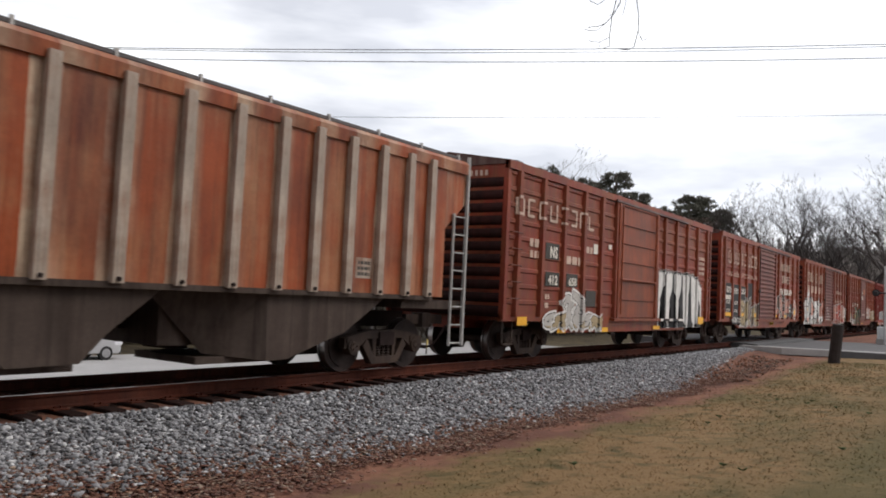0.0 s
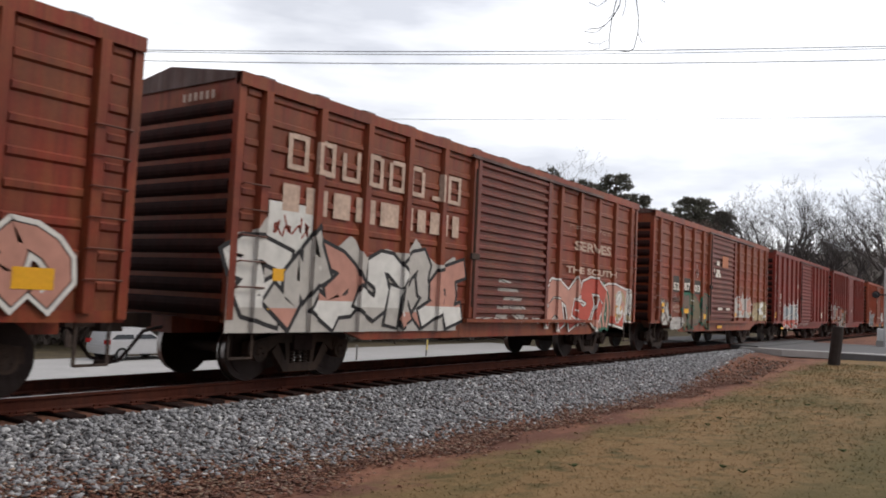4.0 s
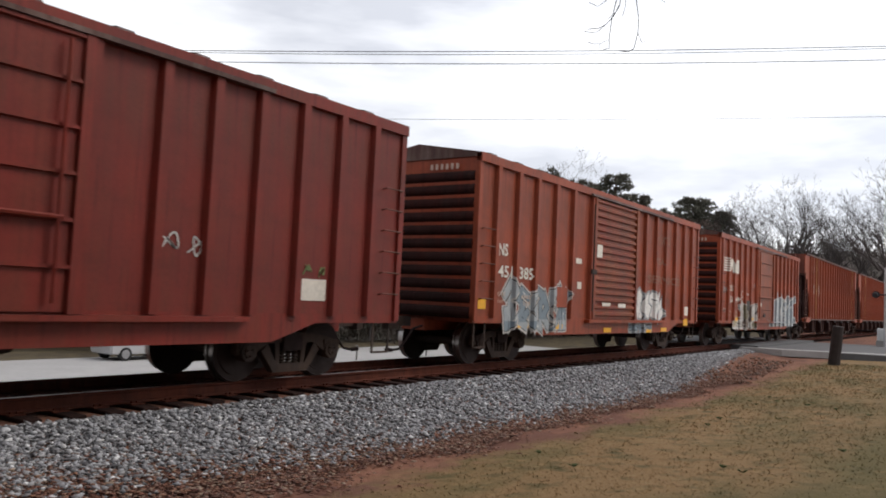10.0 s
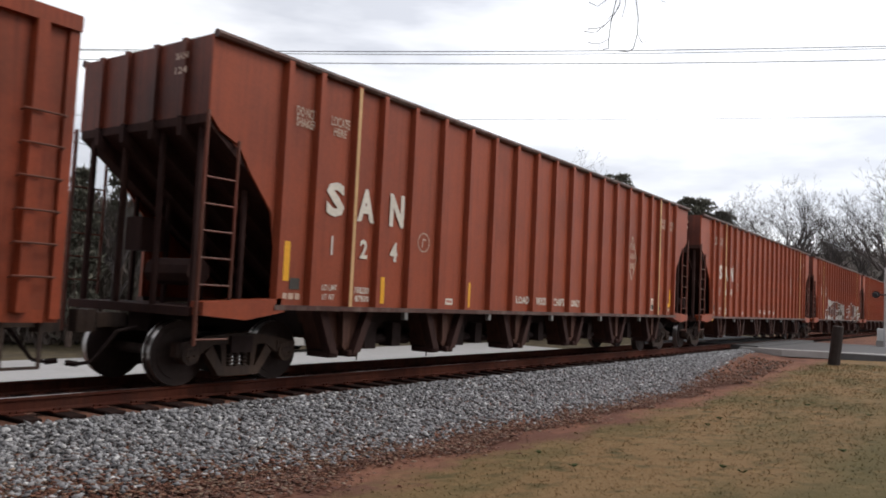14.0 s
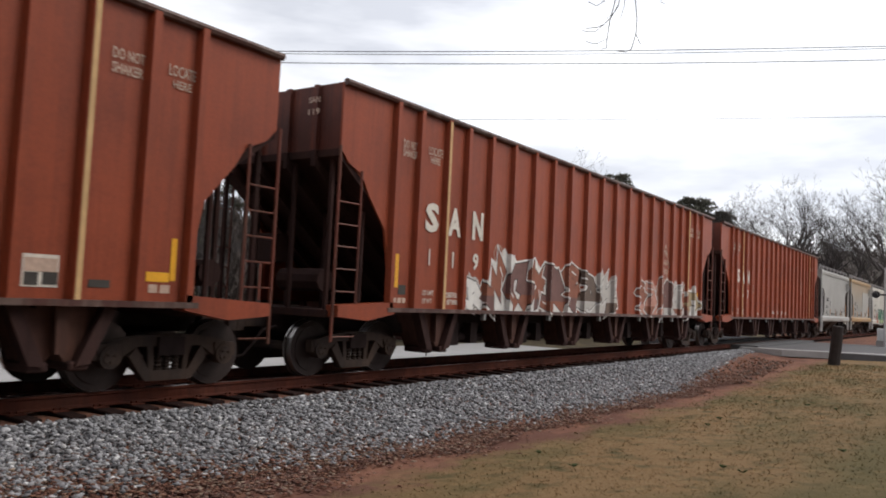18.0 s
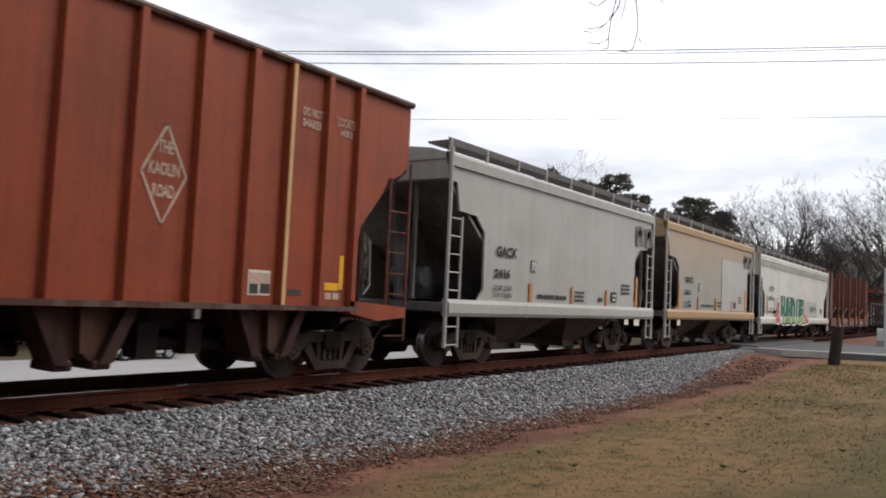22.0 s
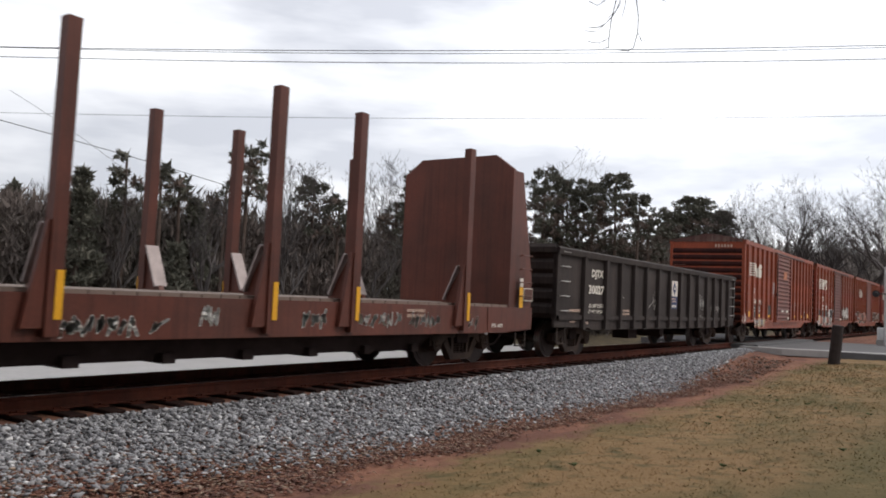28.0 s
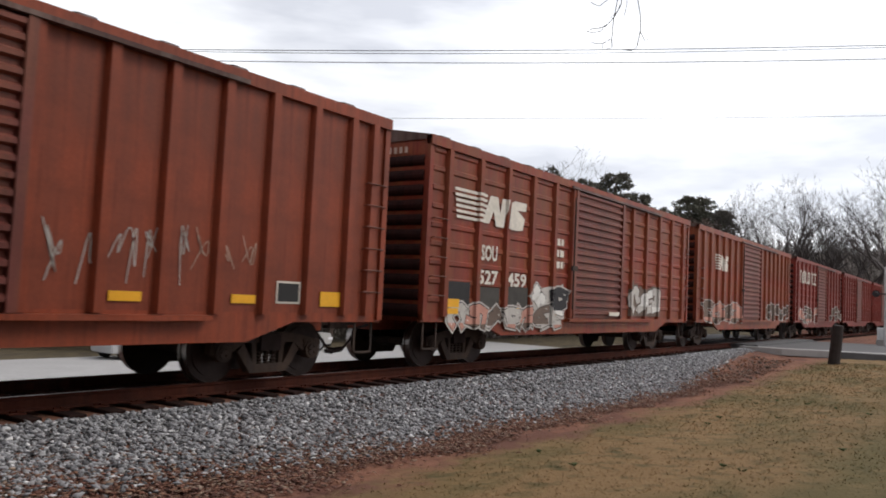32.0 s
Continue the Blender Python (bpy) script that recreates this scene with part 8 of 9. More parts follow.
# ---------------------------------------------------------------- ground and track
def ground_z(x, y):
    """Height of the ground beside the track."""
    if y > 0:
        prof = ((0, -0.24), (1.7, -0.26), (7.0, -1.90), (9, -2.0), (27, -2.0), (33, -1.8), (90, -1.0), (400, 4), (3000, 4))
    else:
        prof = ((0, -0.24), (-1.55, -0.22), (-3.7, -0.64), (-4.6, -0.60), (-7.0, -0.42), (-10, -0.24), (-60, 0.2), (-3000, 0.2))
    z = np.interp(abs(y), [abs(a) for a, _ in prof], [b for _, b in prof])
    if y > 0 and x > 52:
        z = z * (1 - min(1, (x - 52) / 30)) - 0.25 * min(1, (x - 52) / 30) if z < -0.25 else z
    # the ballast foot runs out against the road crossing
    f = min(1, max(0, (x - 19) / 9))
    if y < -1.5:
        z = z * (1 - f) + f * (np.interp(-y, (1.5, 3.2, 5, 8, 3000), (-0.18, -0.40, -0.36, -0.28, 0.0)))
    return float(z)


xs = np.concatenate([np.linspace(-3000, -60, 8), np.linspace(-40, -2, 16), np.linspace(-1, 48, 110), np.linspace(50, 110, 22), np.linspace(140, 3000, 10)])
ys = np.concatenate([np.linspace(-3000, -40, 7), np.linspace(-30, -11.5, 14), np.linspace(-11, -1.2, 60), np.linspace(-0.8, 8, 24), np.linspace(9, 70, 24), np.linspace(90, 3000, 10)])
gv, gf = [], []
for x in xs:
    for y in ys:
        n = noise.noise((x * 0.5, y * 0.5, 0)) * 0.035 + noise.noise((x * 2.1, y * 2.1, 3)) * 0.015 if -11.5 < y < -3.6 and -2 < x < 50 else 0
        gv.append((x, y, ground_z(x, y) + n - 0.01))
ny = len(ys)
for i in range(len(xs) - 1):
    for j in range(ny - 1):
        a = i * ny + j
        gf.append((a, a + ny, a + ny + 1, a + 1))
gm = bpy.data.meshes.new("ground")
gm.from_pydata(gv, [], gf)
for f in gm.polygons:
    f.use_smooth = True


def colour_mix(n, l, f, a, c):
    x = n.new("ShaderNodeMixRGB")
    l.new(f, x.inputs[0])
    for i, v in ((1, a), (2, c)):
        if isinstance(v, tuple):
            x.inputs[i].default_value = (*v, 1)
        else:
            l.new(v, x.inputs[i])
    return x.outputs[0]


def value_range(n, l, v, a, c, d=0.0, e=1.0):
    r = n.new("ShaderNodeMapRange")
    r.inputs[1].default_value, r.inputs[2].default_value, r.inputs[3].default_value, r.inputs[4].default_value = a, c, d, e
    l.new(v, r.inputs[0])
    return r.outputs[0]


def place_noise(n, l, g, scale, detail=5, stretch=(1, 1, 1)):
    q = n.new("ShaderNodeMapping")
    q.inputs["Scale"].default_value = stretch
    l.new(g.outputs["Position"], q.inputs["Vector"])
    z = n.new("ShaderNodeTexNoise")
    z.inputs["Scale"].default_value, z.inputs["Detail"].default_value = scale, detail
    l.new(q.outputs[0], z.inputs["Vector"])
    return z.outputs["Fac"]


def lawn_colour(n, l, g):
    """Straw-coloured winter turf with mown bands of green."""
    nse = lambda *a: place_noise(n, l, g, *a)
    rng = lambda *a: value_range(n, l, *a)
    mixc = lambda *a: colour_mix(n, l, *a)
    col = mixc(rng(nse(0.55, 4, (0.55, 1.3, 1)), 0.44, 0.60), (0.180, 0.110, 0.052), (0.100, 0.078, 0.032))
    col = mixc(rng(nse(2.6, 5), 0.50, 0.70), col, (0.062, 0.052, 0.020))
    col = mixc(rng(nse(5.5, 5), 0.53, 0.75), col, (0.220, 0.142, 0.070))
    col = mixc(rng(nse(60, 3), 0.45, 0.9), col, (0.150, 0.106, 0.056))
    where = n.new("ShaderNodeSeparateXYZ")
    l.new(g.outputs["Position"], where.inputs[0])
    # turf turns a darker green towards the camera
    greener = n.new("ShaderNodeMath")
    greener.operation = "MULTIPLY_ADD"
    l.new(nse(0.35, 4), greener.inputs[0])
    greener.inputs[1].default_value = 5.0
    l.new(where.outputs["Y"], greener.inputs[2])
    return mixc(rng(greener.outputs[0], -4.9, -7.2, 0.0, 0.75), col, (0.074, 0.062, 0.025))


def ground_material():
    m = bpy.data.materials.new("lawn_and_red_earth")
    n, l, b = nodes_of(m)
    g = n.new("ShaderNodeNewGeometry")
    sep = n.new("ShaderNodeSeparateXYZ")
    l.new(g.outputs["Position"], sep.inputs[0])
    nse = lambda *a: place_noise(n, l, g, *a)
    rng = lambda *a: value_range(n, l, *a)
    mixc = lambda *a: colour_mix(n, l, *a)
    grass = lawn_colour(n, l, g)
    earth = mixc(rng(nse(1.1, 5, (0.7, 1.4, 1)), 0.44, 0.60), (0.125, 0.060, 0.044), (0.200, 0.095, 0.062))
    earth = mixc(rng(nse(9, 6), 0.5, 0.72), earth, (0.110, 0.048, 0.034))
    wob = n.new("ShaderNodeMath")
    wob.operation = "MULTIPLY_ADD"
    l.new(nse(0.9, 6), wob.inputs[0])
    wob.inputs[1].default_value = 2.0
    l.new(sep.outputs["Y"], wob.inputs[2])
    fray = n.new("ShaderNodeMath")
    fray.operation = "MULTIPLY_ADD"
    l.new(nse(7, 5), fray.inputs[0])
    fray.inputs[1].default_value = 0.9
    l.new(wob.outputs[0], fray.inputs[2])
    near = mixc(rng(fray.outputs[0], -3.75, -3.20), grass, earth)
    l.new(mixc(rng(sep.outputs["Y"], 5.0, 6.5), near, mixc(rng(nse(1.2, 5), 0.4, 0.65), (0.095, 0.075, 0.045), (0.060, 0.048, 0.036))), b.inputs["Base Color"])
    b.inputs["Roughness"].default_value = 0.95
    b.inputs["Specular IOR Level"].default_value = 0.15
    bp = n.new("ShaderNodeBump")
    bp.inputs["Strength"].default_value, bp.inputs["Distance"].default_value = 0.6, 0.03
    l.new(nse(28, 6), bp.inputs["Height"])
    l.new(bp.outputs[0], b.inputs["Normal"])
    return m


gm.materials.append(ground_material())
tagged(new("ground", gm), "winter lawn running down to red earth and the track bed", "ground", kind="structure")

# track: rails, ties and spikes
track = thing("railway_track", "rusty rails on dark wooden ties in grey ballast", "railway track", kind="structure")
RAILM = weathered("rail_rust", (0.098, 0.030, 0.018), (0.070, 0.022, 0.015), 0.5, grime_amount=0.4, rough=0.85, spec=0.1)
HEADM = plain("rail_head", (0.42, 0.36, 0.34), 0.28, 0.9, 0.1, 30, 0.0)
for s in (-1, 1):
    rb = bmesh.new()
    c = s * 0.753
    prism(rb, [(c - 0.07, -0.178), (c + 0.07, -0.178), (c + 0.07, -0.165), (c + 0.012, -0.145), (c + 0.012, -0.045), (c + 0.036, -0.035), (c + 0.036, -0.004), (c + 0.028, 0.0), (c - 0.028, 0.0), (c - 0.036, -0.004), (c - 0.036, -0.035), (c - 0.012, -0.045), (c - 0.012, -0.145), (c - 0.07, -0.165)], "x", -60, 320)
    me = to_mesh("rail", rb, [RAILM, HEADM])
    for f in me.polygons:
        if f.normal.z > 0.9 and f.center.z > -0.01:
            f.material_index = 1
    put("rail", me, track, "rusty steel rail with a bright worn head")
TIEM = plain("tie_wood", (0.026, 0.014, 0.012), 0.9, 0, 0.35, 9, 0.5, 0.25, spec=0.08)
tb = bmesh.new()
box(tb, -0.115, 0.115, -1.30, 1.30, -0.36, -0.19)
bmesh.ops.bevel(tb, geom=tb.edges[:], offset=0.012, segments=1, affect="EDGES")
tm = to_mesh("tie", tb, TIEM)
pb = bmesh.new()
for s in (-1, 1):
    box(pb, -0.10, 0.10, s * 0.753 - 0.18, s * 0.753 + 0.18, -0.192, -0.178)
    for q in (-1, 1):
        box(pb, -0.05, -0.03, s * 0.753 + q * 0.085 - 0.012, s * 0.753 + q * 0.085 + 0.012, -0.18, -0.15)
        box(pb, 0.03, 0.05, s * 0.753 + q * 0.085 - 0.012, s * 0.753 + q * 0.085 + 0.012, -0.18, -0.15)
pm = to_mesh("tie_plate", pb, RAILM)
rr = random.Random(5)
x = -14.0
while x < 120:
    t = put("tie", tm, track, "", (x + rr.uniform(-0.03, 0.03), rr.uniform(-0.07, 0.07), rr.uniform(-0.012, 0.006)))
    t.rotation_euler.z = rr.uniform(-0.02, 0.02)
    if x < 45:
        p = put("tie_plate", pm, track, "", (x, 0, 0))
    x += 0.52


# ballast: crushed granite, each stone a small uneven block, in one heap
def stones(name, count, place, size, colours, label, category, seed, squash=0.75):
    rng_ = np.random.default_rng(seed)
    base = np.array([(1, 0, 0), (-1, 0, 0), (0, 1, 0), (0, -1, 0), (0, 0, 1), (0, 0, -1)], float)
    tri = np.array([(0, 2, 4), (2, 1, 4), (1, 3, 4), (3, 0, 4), (2, 0, 5), (1, 2, 5), (3, 1, 5), (0, 3, 5)])
    pts, s = place(rng_, count), size(rng_, count)
    v = base[None] * rng_.uniform(0.5, 1.2, (count, 6, 1)) * np.stack([rng_.uniform(0.9, 1.6, count), rng_.uniform(0.7, 1.0, count), rng_.uniform(0.55, 1.0, count)], 1)[:, None, :]
    a = rng_.uniform(0, 6.28, count)
    b = rng_.uniform(-1.0, 1.0, count)
    ca, sa, cb, sb_ = np.cos(a), np.sin(a), np.cos(b), np.sin(b)
    rot_ = np.zeros((count, 3, 3))
    rot_[:, 0, 0], rot_[:, 0, 1] = ca, -sa
    rot_[:, 1, 0], rot_[:, 1, 1] = sa * cb, ca * cb
    rot_[:, 1, 2], rot_[:, 2, 0], rot_[:, 2, 1], rot_[:, 2, 2] = -sb_, sa * sb_, ca * sb_, cb
    v = np.einsum("nij,nkj->nki", rot_, v) * s[:, None, None]
    v[:, :, 2] *= squash
    v += pts[:, None, :]
    f = tri[None] + (np.arange(count) * 6)[:, None, None]
    me = bpy.data.meshes.new(name)
    me.vertices.add(count * 6)
    me.vertices.foreach_set("co", v.ravel())
    me.loops.add(count * 24)
    me.loops.foreach_set("vertex_index", f.ravel().astype(np.int32))
    me.polygons.add(count * 8)
    me.polygons.foreach_set("loop_start", np.arange(count * 8, dtype=np.int32) * 3)
    me.update(calc_edges=True)
    me.materials.append(colours)
    return tagged(new(name, me), label, category, kind="stuff")


def islands(name, stops, rough=0.9, bump=0.0):
    """Colour that differs from piece to piece of a heap."""
    m = bpy.data.materials.new(name)
    n, l, b = nodes_of(m)
    g = n.new("ShaderNodeNewGeometry")
    r = n.new("ShaderNodeValToRGB")
    r.color_ramp.elements[0].color = (*stops[0], 1)
    r.color_ramp.elements[-1].color = (*stops[-1], 1)
    for k, c in enumerate(stops[1:-1]):
        e = r.color_ramp.elements.new((k + 1) / (len(stops) - 1))
        e.color = (*c, 1)
    l.new(g.outputs["Random Per Island"], r.inputs[0])
    z = n.new("ShaderNodeTexNoise")
    z.inputs["Scale"].default_value = 60
    l.new(g.outputs["Position"], z.inputs["Vector"])
    h = n.new("ShaderNodeHueSaturation")
    k = n.new("ShaderNodeMapRange")
    k.inputs[3].default_value, k.inputs[4].default_value = 0.75, 1.25
    l.new(z.outputs["Fac"], k.inputs[0])
    l.new(k.outputs[0], h.inputs["Value"])
    l.new(r.outputs[0], h.inputs["Color"])
    l.new(h.outputs[0], b.inputs["Base Color"])
    b.inputs["Roughness"].default_value = rough
    return m


def on_ground(x, y, up):
    return np.array([ground_z(a, b) for a, b in zip(x, y)]) + up


def ballast_place(r, n):
    x = 2.2 + 36 * r.random(n) ** 1.5
    lim = np.interp(x, (0, 4, 6, 8, 10, 16, 19, 22, 25, 32, 38), (3.0, 3.1, 3.4, 3.65, 3.45, 3.7, 3.75, 3.35, 2.9, 1.9, 1.7)) + r.normal(0, 0.20, n)
    y = -1.20 - (lim - 1.20) * r.random(n) ** 1.1 + 0.05 * np.sin(x * 12.08)
    return np.stack([x, y, on_ground(x, y, r.uniform(-0.035, 0.03, n)) + np.where(y > -1.45, -0.045, 0)], 1)


def crib_place(r, n):
    x = 0.5 + 44 * r.random(n)
    y = r.uniform(-1.30, 1.5, n)
    return np.stack([x, y, np.full(n, -0.262) + r.uniform(-0.02, 0.02, n)], 1)


GRANITE = islands("granite_ballast", [(0.042, 0.040, 0.043), (0.155, 0.153, 0.158), (0.32, 0.315, 0.325), (0.275, 0.277, 0.29), (0.058, 0.055, 0.058), (0.195, 0.19, 0.198), (0.36, 0.355, 0.36), (0.088, 0.083, 0.088), (0.245, 0.245, 0.26), (0.62, 0.61, 0.61)])
stones("track_ballast", 78000, ballast_place, lambda r, n: 0.022 + 0.034 * r.random(n) ** 1.3, GRANITE, "grey crushed granite ballast beside the track", "ballast", 7)
# rail-dust red, with the train's shade put into the dark stone colours
stones("crib_ballast", 17000, crib_place, lambda r, n: r.uniform(0.02, 0.04, n), islands("rusty_shaded_ballast", [(0.024, 0.012, 0.010), (0.062, 0.028, 0.020), (0.036, 0.020, 0.017)]), "rust-stained ballast between the ties, darkened as shade under the train", "ballast", 8)


def leaf_place(r, n):
    x = 2.0 + 26 * r.random(n) ** 1.7
    drift = np.sin(x * 1.9) * 0.16 + np.sin(x * 4.7 + 1) * 0.10
    y = np.where(r.random(n) < 0.9985, np.interp(x, (3, 6, 9, 14, 20, 30), (-3.2, -3.6, -3.95, -3.95, -4.0, -4.1)) + drift + r.normal(0, 1, n) * np.interp(x, (3, 9, 14, 20), (0.50, 0.26, 0.20, 0.22)), -5.0 - 5.0 * r.random(n) ** 2)
    return np.stack([x, y, on_ground(x, y, r.uniform(0.005, 0.03, n))], 1)


stones("fallen_leaves", 21000, leaf_place, lambda r, n: r.uniform(0.018, 0.05, n),
       islands("dead_leaves", [(0.090, 0.036, 0.027), (0.15, 0.058, 0.036), (0.20, 0.100, 0.060), (0.11, 0.053, 0.041), (0.30, 0.22, 0.16)]), "red-brown fallen leaves along the ballast foot", "leaves", 9, squash=0.25)


def clods_place(r, n):
    x = 22 + 10 * r.random(n)
    y = np.interp(x, (22, 32), (-3.3, -2.6)) - 1.5 * r.random(n)
    return np.stack([x, y, on_ground(x, y, r.uniform(-0.02, 0.05, n))], 1)


stones("earth_clods", 800, clods_place, lambda r, n: 0.02 + 0.07 * r.random(n) ** 2, islands("dark_earth", [(0.13, 0.06, 0.036), (0.20, 0.085, 0.046), (0.15, 0.10, 0.075), (0.075, 0.05, 0.04)]), "dark clods and rubble by the crossing", "earth", 12)


# short dormant grass
def grass(count, seed):
    r = np.random.default_rng(seed)
    x = 2.5 + 30 * r.random(count) ** 1.7
    y = -4.5 - 8.0 * r.random(count)
    keep = (y < -4.6 - 0.9 * r.random(count))
    x, y = x[keep], y[keep]
    n = len(x)
    z = on_ground(x, y, -0.005)
    a, hgt = r.uniform(0, 6.28, n), r.uniform(0.006, 0.024, n) * np.interp(x, (3, 30), (1, 1.6))
    w = r.uniform(0.003, 0.007, n) * np.interp(x, (3, 30), (1, 3.5))
    lx, ly = r.normal(0, 0.03, n), r.normal(0, 0.03, n)
    v = np.zeros((n, 3, 3))
    v[:, 0] = np.stack([x - w * np.cos(a), y - w * np.sin(a), z], 1)
    v[:, 1] = np.stack([x + w * np.cos(a), y + w * np.sin(a), z], 1)
    v[:, 2] = np.stack([x + lx, y + ly, z + hgt], 1)
    me = bpy.data.meshes.new("lawn_grass")
    me.vertices.add(n * 3)
    me.vertices.foreach_set("co", v.ravel())
    me.loops.add(n * 3)
    me.loops.foreach_set("vertex_index", np.arange(n * 3, dtype=np.int32))
    me.polygons.add(n)
    me.polygons.foreach_set("loop_start", np.arange(n, dtype=np.int32) * 3)
    me.update(calc_edges=True)
    m = bpy.data.materials.new("dormant_grass")
    nn, ll, bb = nodes_of(m)
    geo = nn.new("ShaderNodeNewGeometry")
    hue = nn.new("ShaderNodeHueSaturation")
    ll.new(lawn_colour(nn, ll, geo), hue.inputs["Color"])
    ll.new(value_range(nn, ll, geo.outputs["Random Per Island"], 0, 1, 0.8, 1.3), hue.inputs["Value"])
    ll.new(hue.outputs[0], bb.inputs["Base Color"])
    bb.inputs["Roughness"].default_value, bb.inputs["Specular IOR Level"].default_value = 0.9, 0.1
    me.materials.append(m)
    tagged(new("lawn_grass", me), "short tan and green winter grass", "grass", kind="stuff")


grass(60000, 4)
rr = random.Random(8)
WEED = plain("weed_green", (0.05, 0.075, 0.025), 0.8)
for k in range(20):  # scattered broadleaf weeds and litter on the lawn
    bm = bmesh.new()
    x, y = rr.uniform(6, 20), rr.uniform(-9, -5.2)
    for j in range(9):
        a, l = rr.uniform(0, 6.28), rr.uniform(0.03, 0.08)
        q = [bm.verts.new((l * math.cos(a + d) * e, l * math.sin(a + d) * e, zz)) for d, e, zz in ((0, 0.1, 0), (0.4, 0.6, 0.03), (0, 1, 0.035), (-0.4, 0.6, 0.03))]
        bm.faces.new(q)
    ob = tagged(new("weed", to_mesh("weed", bm, WEED)), "small green weed in the lawn", "weed", "weeds in the lawn")
    ob.location = (x, y, ground_z(x, y))

# roads
ASPHALT = plain("pale_asphalt", (0.30, 0.29, 0.285), 0.9, 0, 0.10, 5, 0.3)
DARKASPHALT = plain("crossing_asphalt", (0.088, 0.085, 0.087), 0.9, 0, 0.15, 5, 0.3)
PAVE = plain("pale_concrete", (0.28, 0.268, 0.258), 0.9, 0, 0.12, 4, 0.2)
bm = bmesh.new()
box(bm, -60, 120, 8.0, 22.3, -2.2, -1.95)
tagged(new("road", to_mesh("road", bm, ASPHALT)), "wide pale asphalt road beyond the track", "road", kind="structure")
bm = bmesh.new()
for y in (14.6,):
    box(bm, -60, 120, y - 0.06, y + 0.06, -1.95, -1.944)
tagged(new("road_marking", to_mesh("road_marking", bm, plain("road_white", (0.62, 0.60, 0.57), 0.8))), "white painted lane line", "road marking", kind="structure")
bm = bmesh.new()
prism(bm, [(36.5, -13.5), (36.2, -6.2), (35.2, -1.95), (48, -1.95), (50, -6), (52, -13.5)], "z", -0.4, -0.10)
tagged(new("crossing_road", to_mesh("crossing_road", bm, DARKASPHALT)), "grey asphalt road leading over the track", "road", kind="structure")
bm = bmesh.new()
prism(bm, [(34.6, -1.35), (34.8, -3.0), (37.1, -7.0), (40.0, -12.0), (41.0, -12), (38.0, -6.8), (35.8, -3.0), (35.5, -1.35)], "z", -0.35, -0.085)
tagged(new("pavement", to_mesh("pavement", bm, PAVE)), "pale concrete edge of the crossing", "pavement", kind="structure")
bm = bmesh.new()
box(bm, 35.2, 48, -0.66, 0.66, -0.3, -0.02)
box(bm, 35.2, 48, -1.95, -0.84, -0.3, -0.02)
box(bm, 35.2, 48, 0.84, 3.2, -0.3, -0.02)
tagged(new("crossing_panel", to_mesh("crossing_panel", bm, DARKASPHALT)), "asphalt panels between and beside the rails", "level crossing", kind="structure")

# leaning wooden stump of a post
bm = bmesh.new()
for k in range(6):
    f = k / 6
    disc(bm, (0, 0), 0.2, 0, 0.1, 12)
    for v in bm.verts[-24:]:
        ang, top = math.atan2(v.co.z, v.co.x), v.co.y > 0.05
        g = f + (1 / 6 if top else 0)
        r = 0.205 - 0.02 * g
        v.co = Vector((r * math.cos(ang) + 0.02 * math.sin(5 * g), r * math.sin(ang), g * 1.55 - 0.1))
ob = tagged(new("wooden_post", to_mesh("wooden_post", bm, plain("dark_post_wood", (0.030, 0.022, 0.020), 0.9, 0, 0.4, 5, 0.6))), "dark weathered wooden post leaning in the lawn", "post")
ob.matrix_world = pose(31.27, -5.46, ground_z(31.27, -5.46) - 0.05, 6, -3, 0)

# crossing signal and its white cabinet
sig = thing("crossing_signal", "railway crossing signal mast with dark lamps", "signal")
bm = bmesh.new()
rod(bm, (0, 0, -0.3), (0, 0, 4.2), 0.06, 10)
box(bm, -0.2, 0.2, -0.2, 0.2, -0.3, -0.1)
part("mast", bm, plain("mast_grey", (0.40, 0.40, 0.40), 0.5, 0.4), sig, "grey steel mast")
bm = bmesh.new()
rod(bm, (-0.1, 0.45, 2.75), (-0.1, -0.45, 2.75), 0.035, 8)
part("lamp_bar", bm, M["black"], sig)
for y in (-0.42, 0.42):
    bm = bmesh.new()
    prism(bm, [(y + 0.19 * math.cos(a * math.pi / 8), 2.75 + 0.19 * math.sin(a * math.pi / 8)) for a in range(16)], "x", -0.2, -0.16)
    rod(bm, (-0.2, y, 2.75), (-0.42, y, 2.72), 0.11, 12)
    part("lamp", bm, M["black"], sig, "unlit black-hooded lamp")
sig.location = (47.7, -5.45, -0.1)
cab = thing("signal_cabinet", "white metal signal cabinet on a base", "cabinet")
block("cabinet_body", cab, plain("cabinet_white", (0.62, 0.63, 0.62), 0.5, 0.1), -0.3, 0.3, -0.3, 0.3, 0.3, 0.95, "", 0.02)
block("cabinet_base", cab, PAVE, -0.34, 0.34, -0.34, 0.34, -0.3, 0.3)
block("cabinet_door", cab, plain("cabinet_door", (0.50, 0.51, 0.51), 0.5, 0.1), -0.32, -0.30, -0.24, 0.24, 0.36, 0.90)
cab.location = (48.3, -5.35, -0.1)

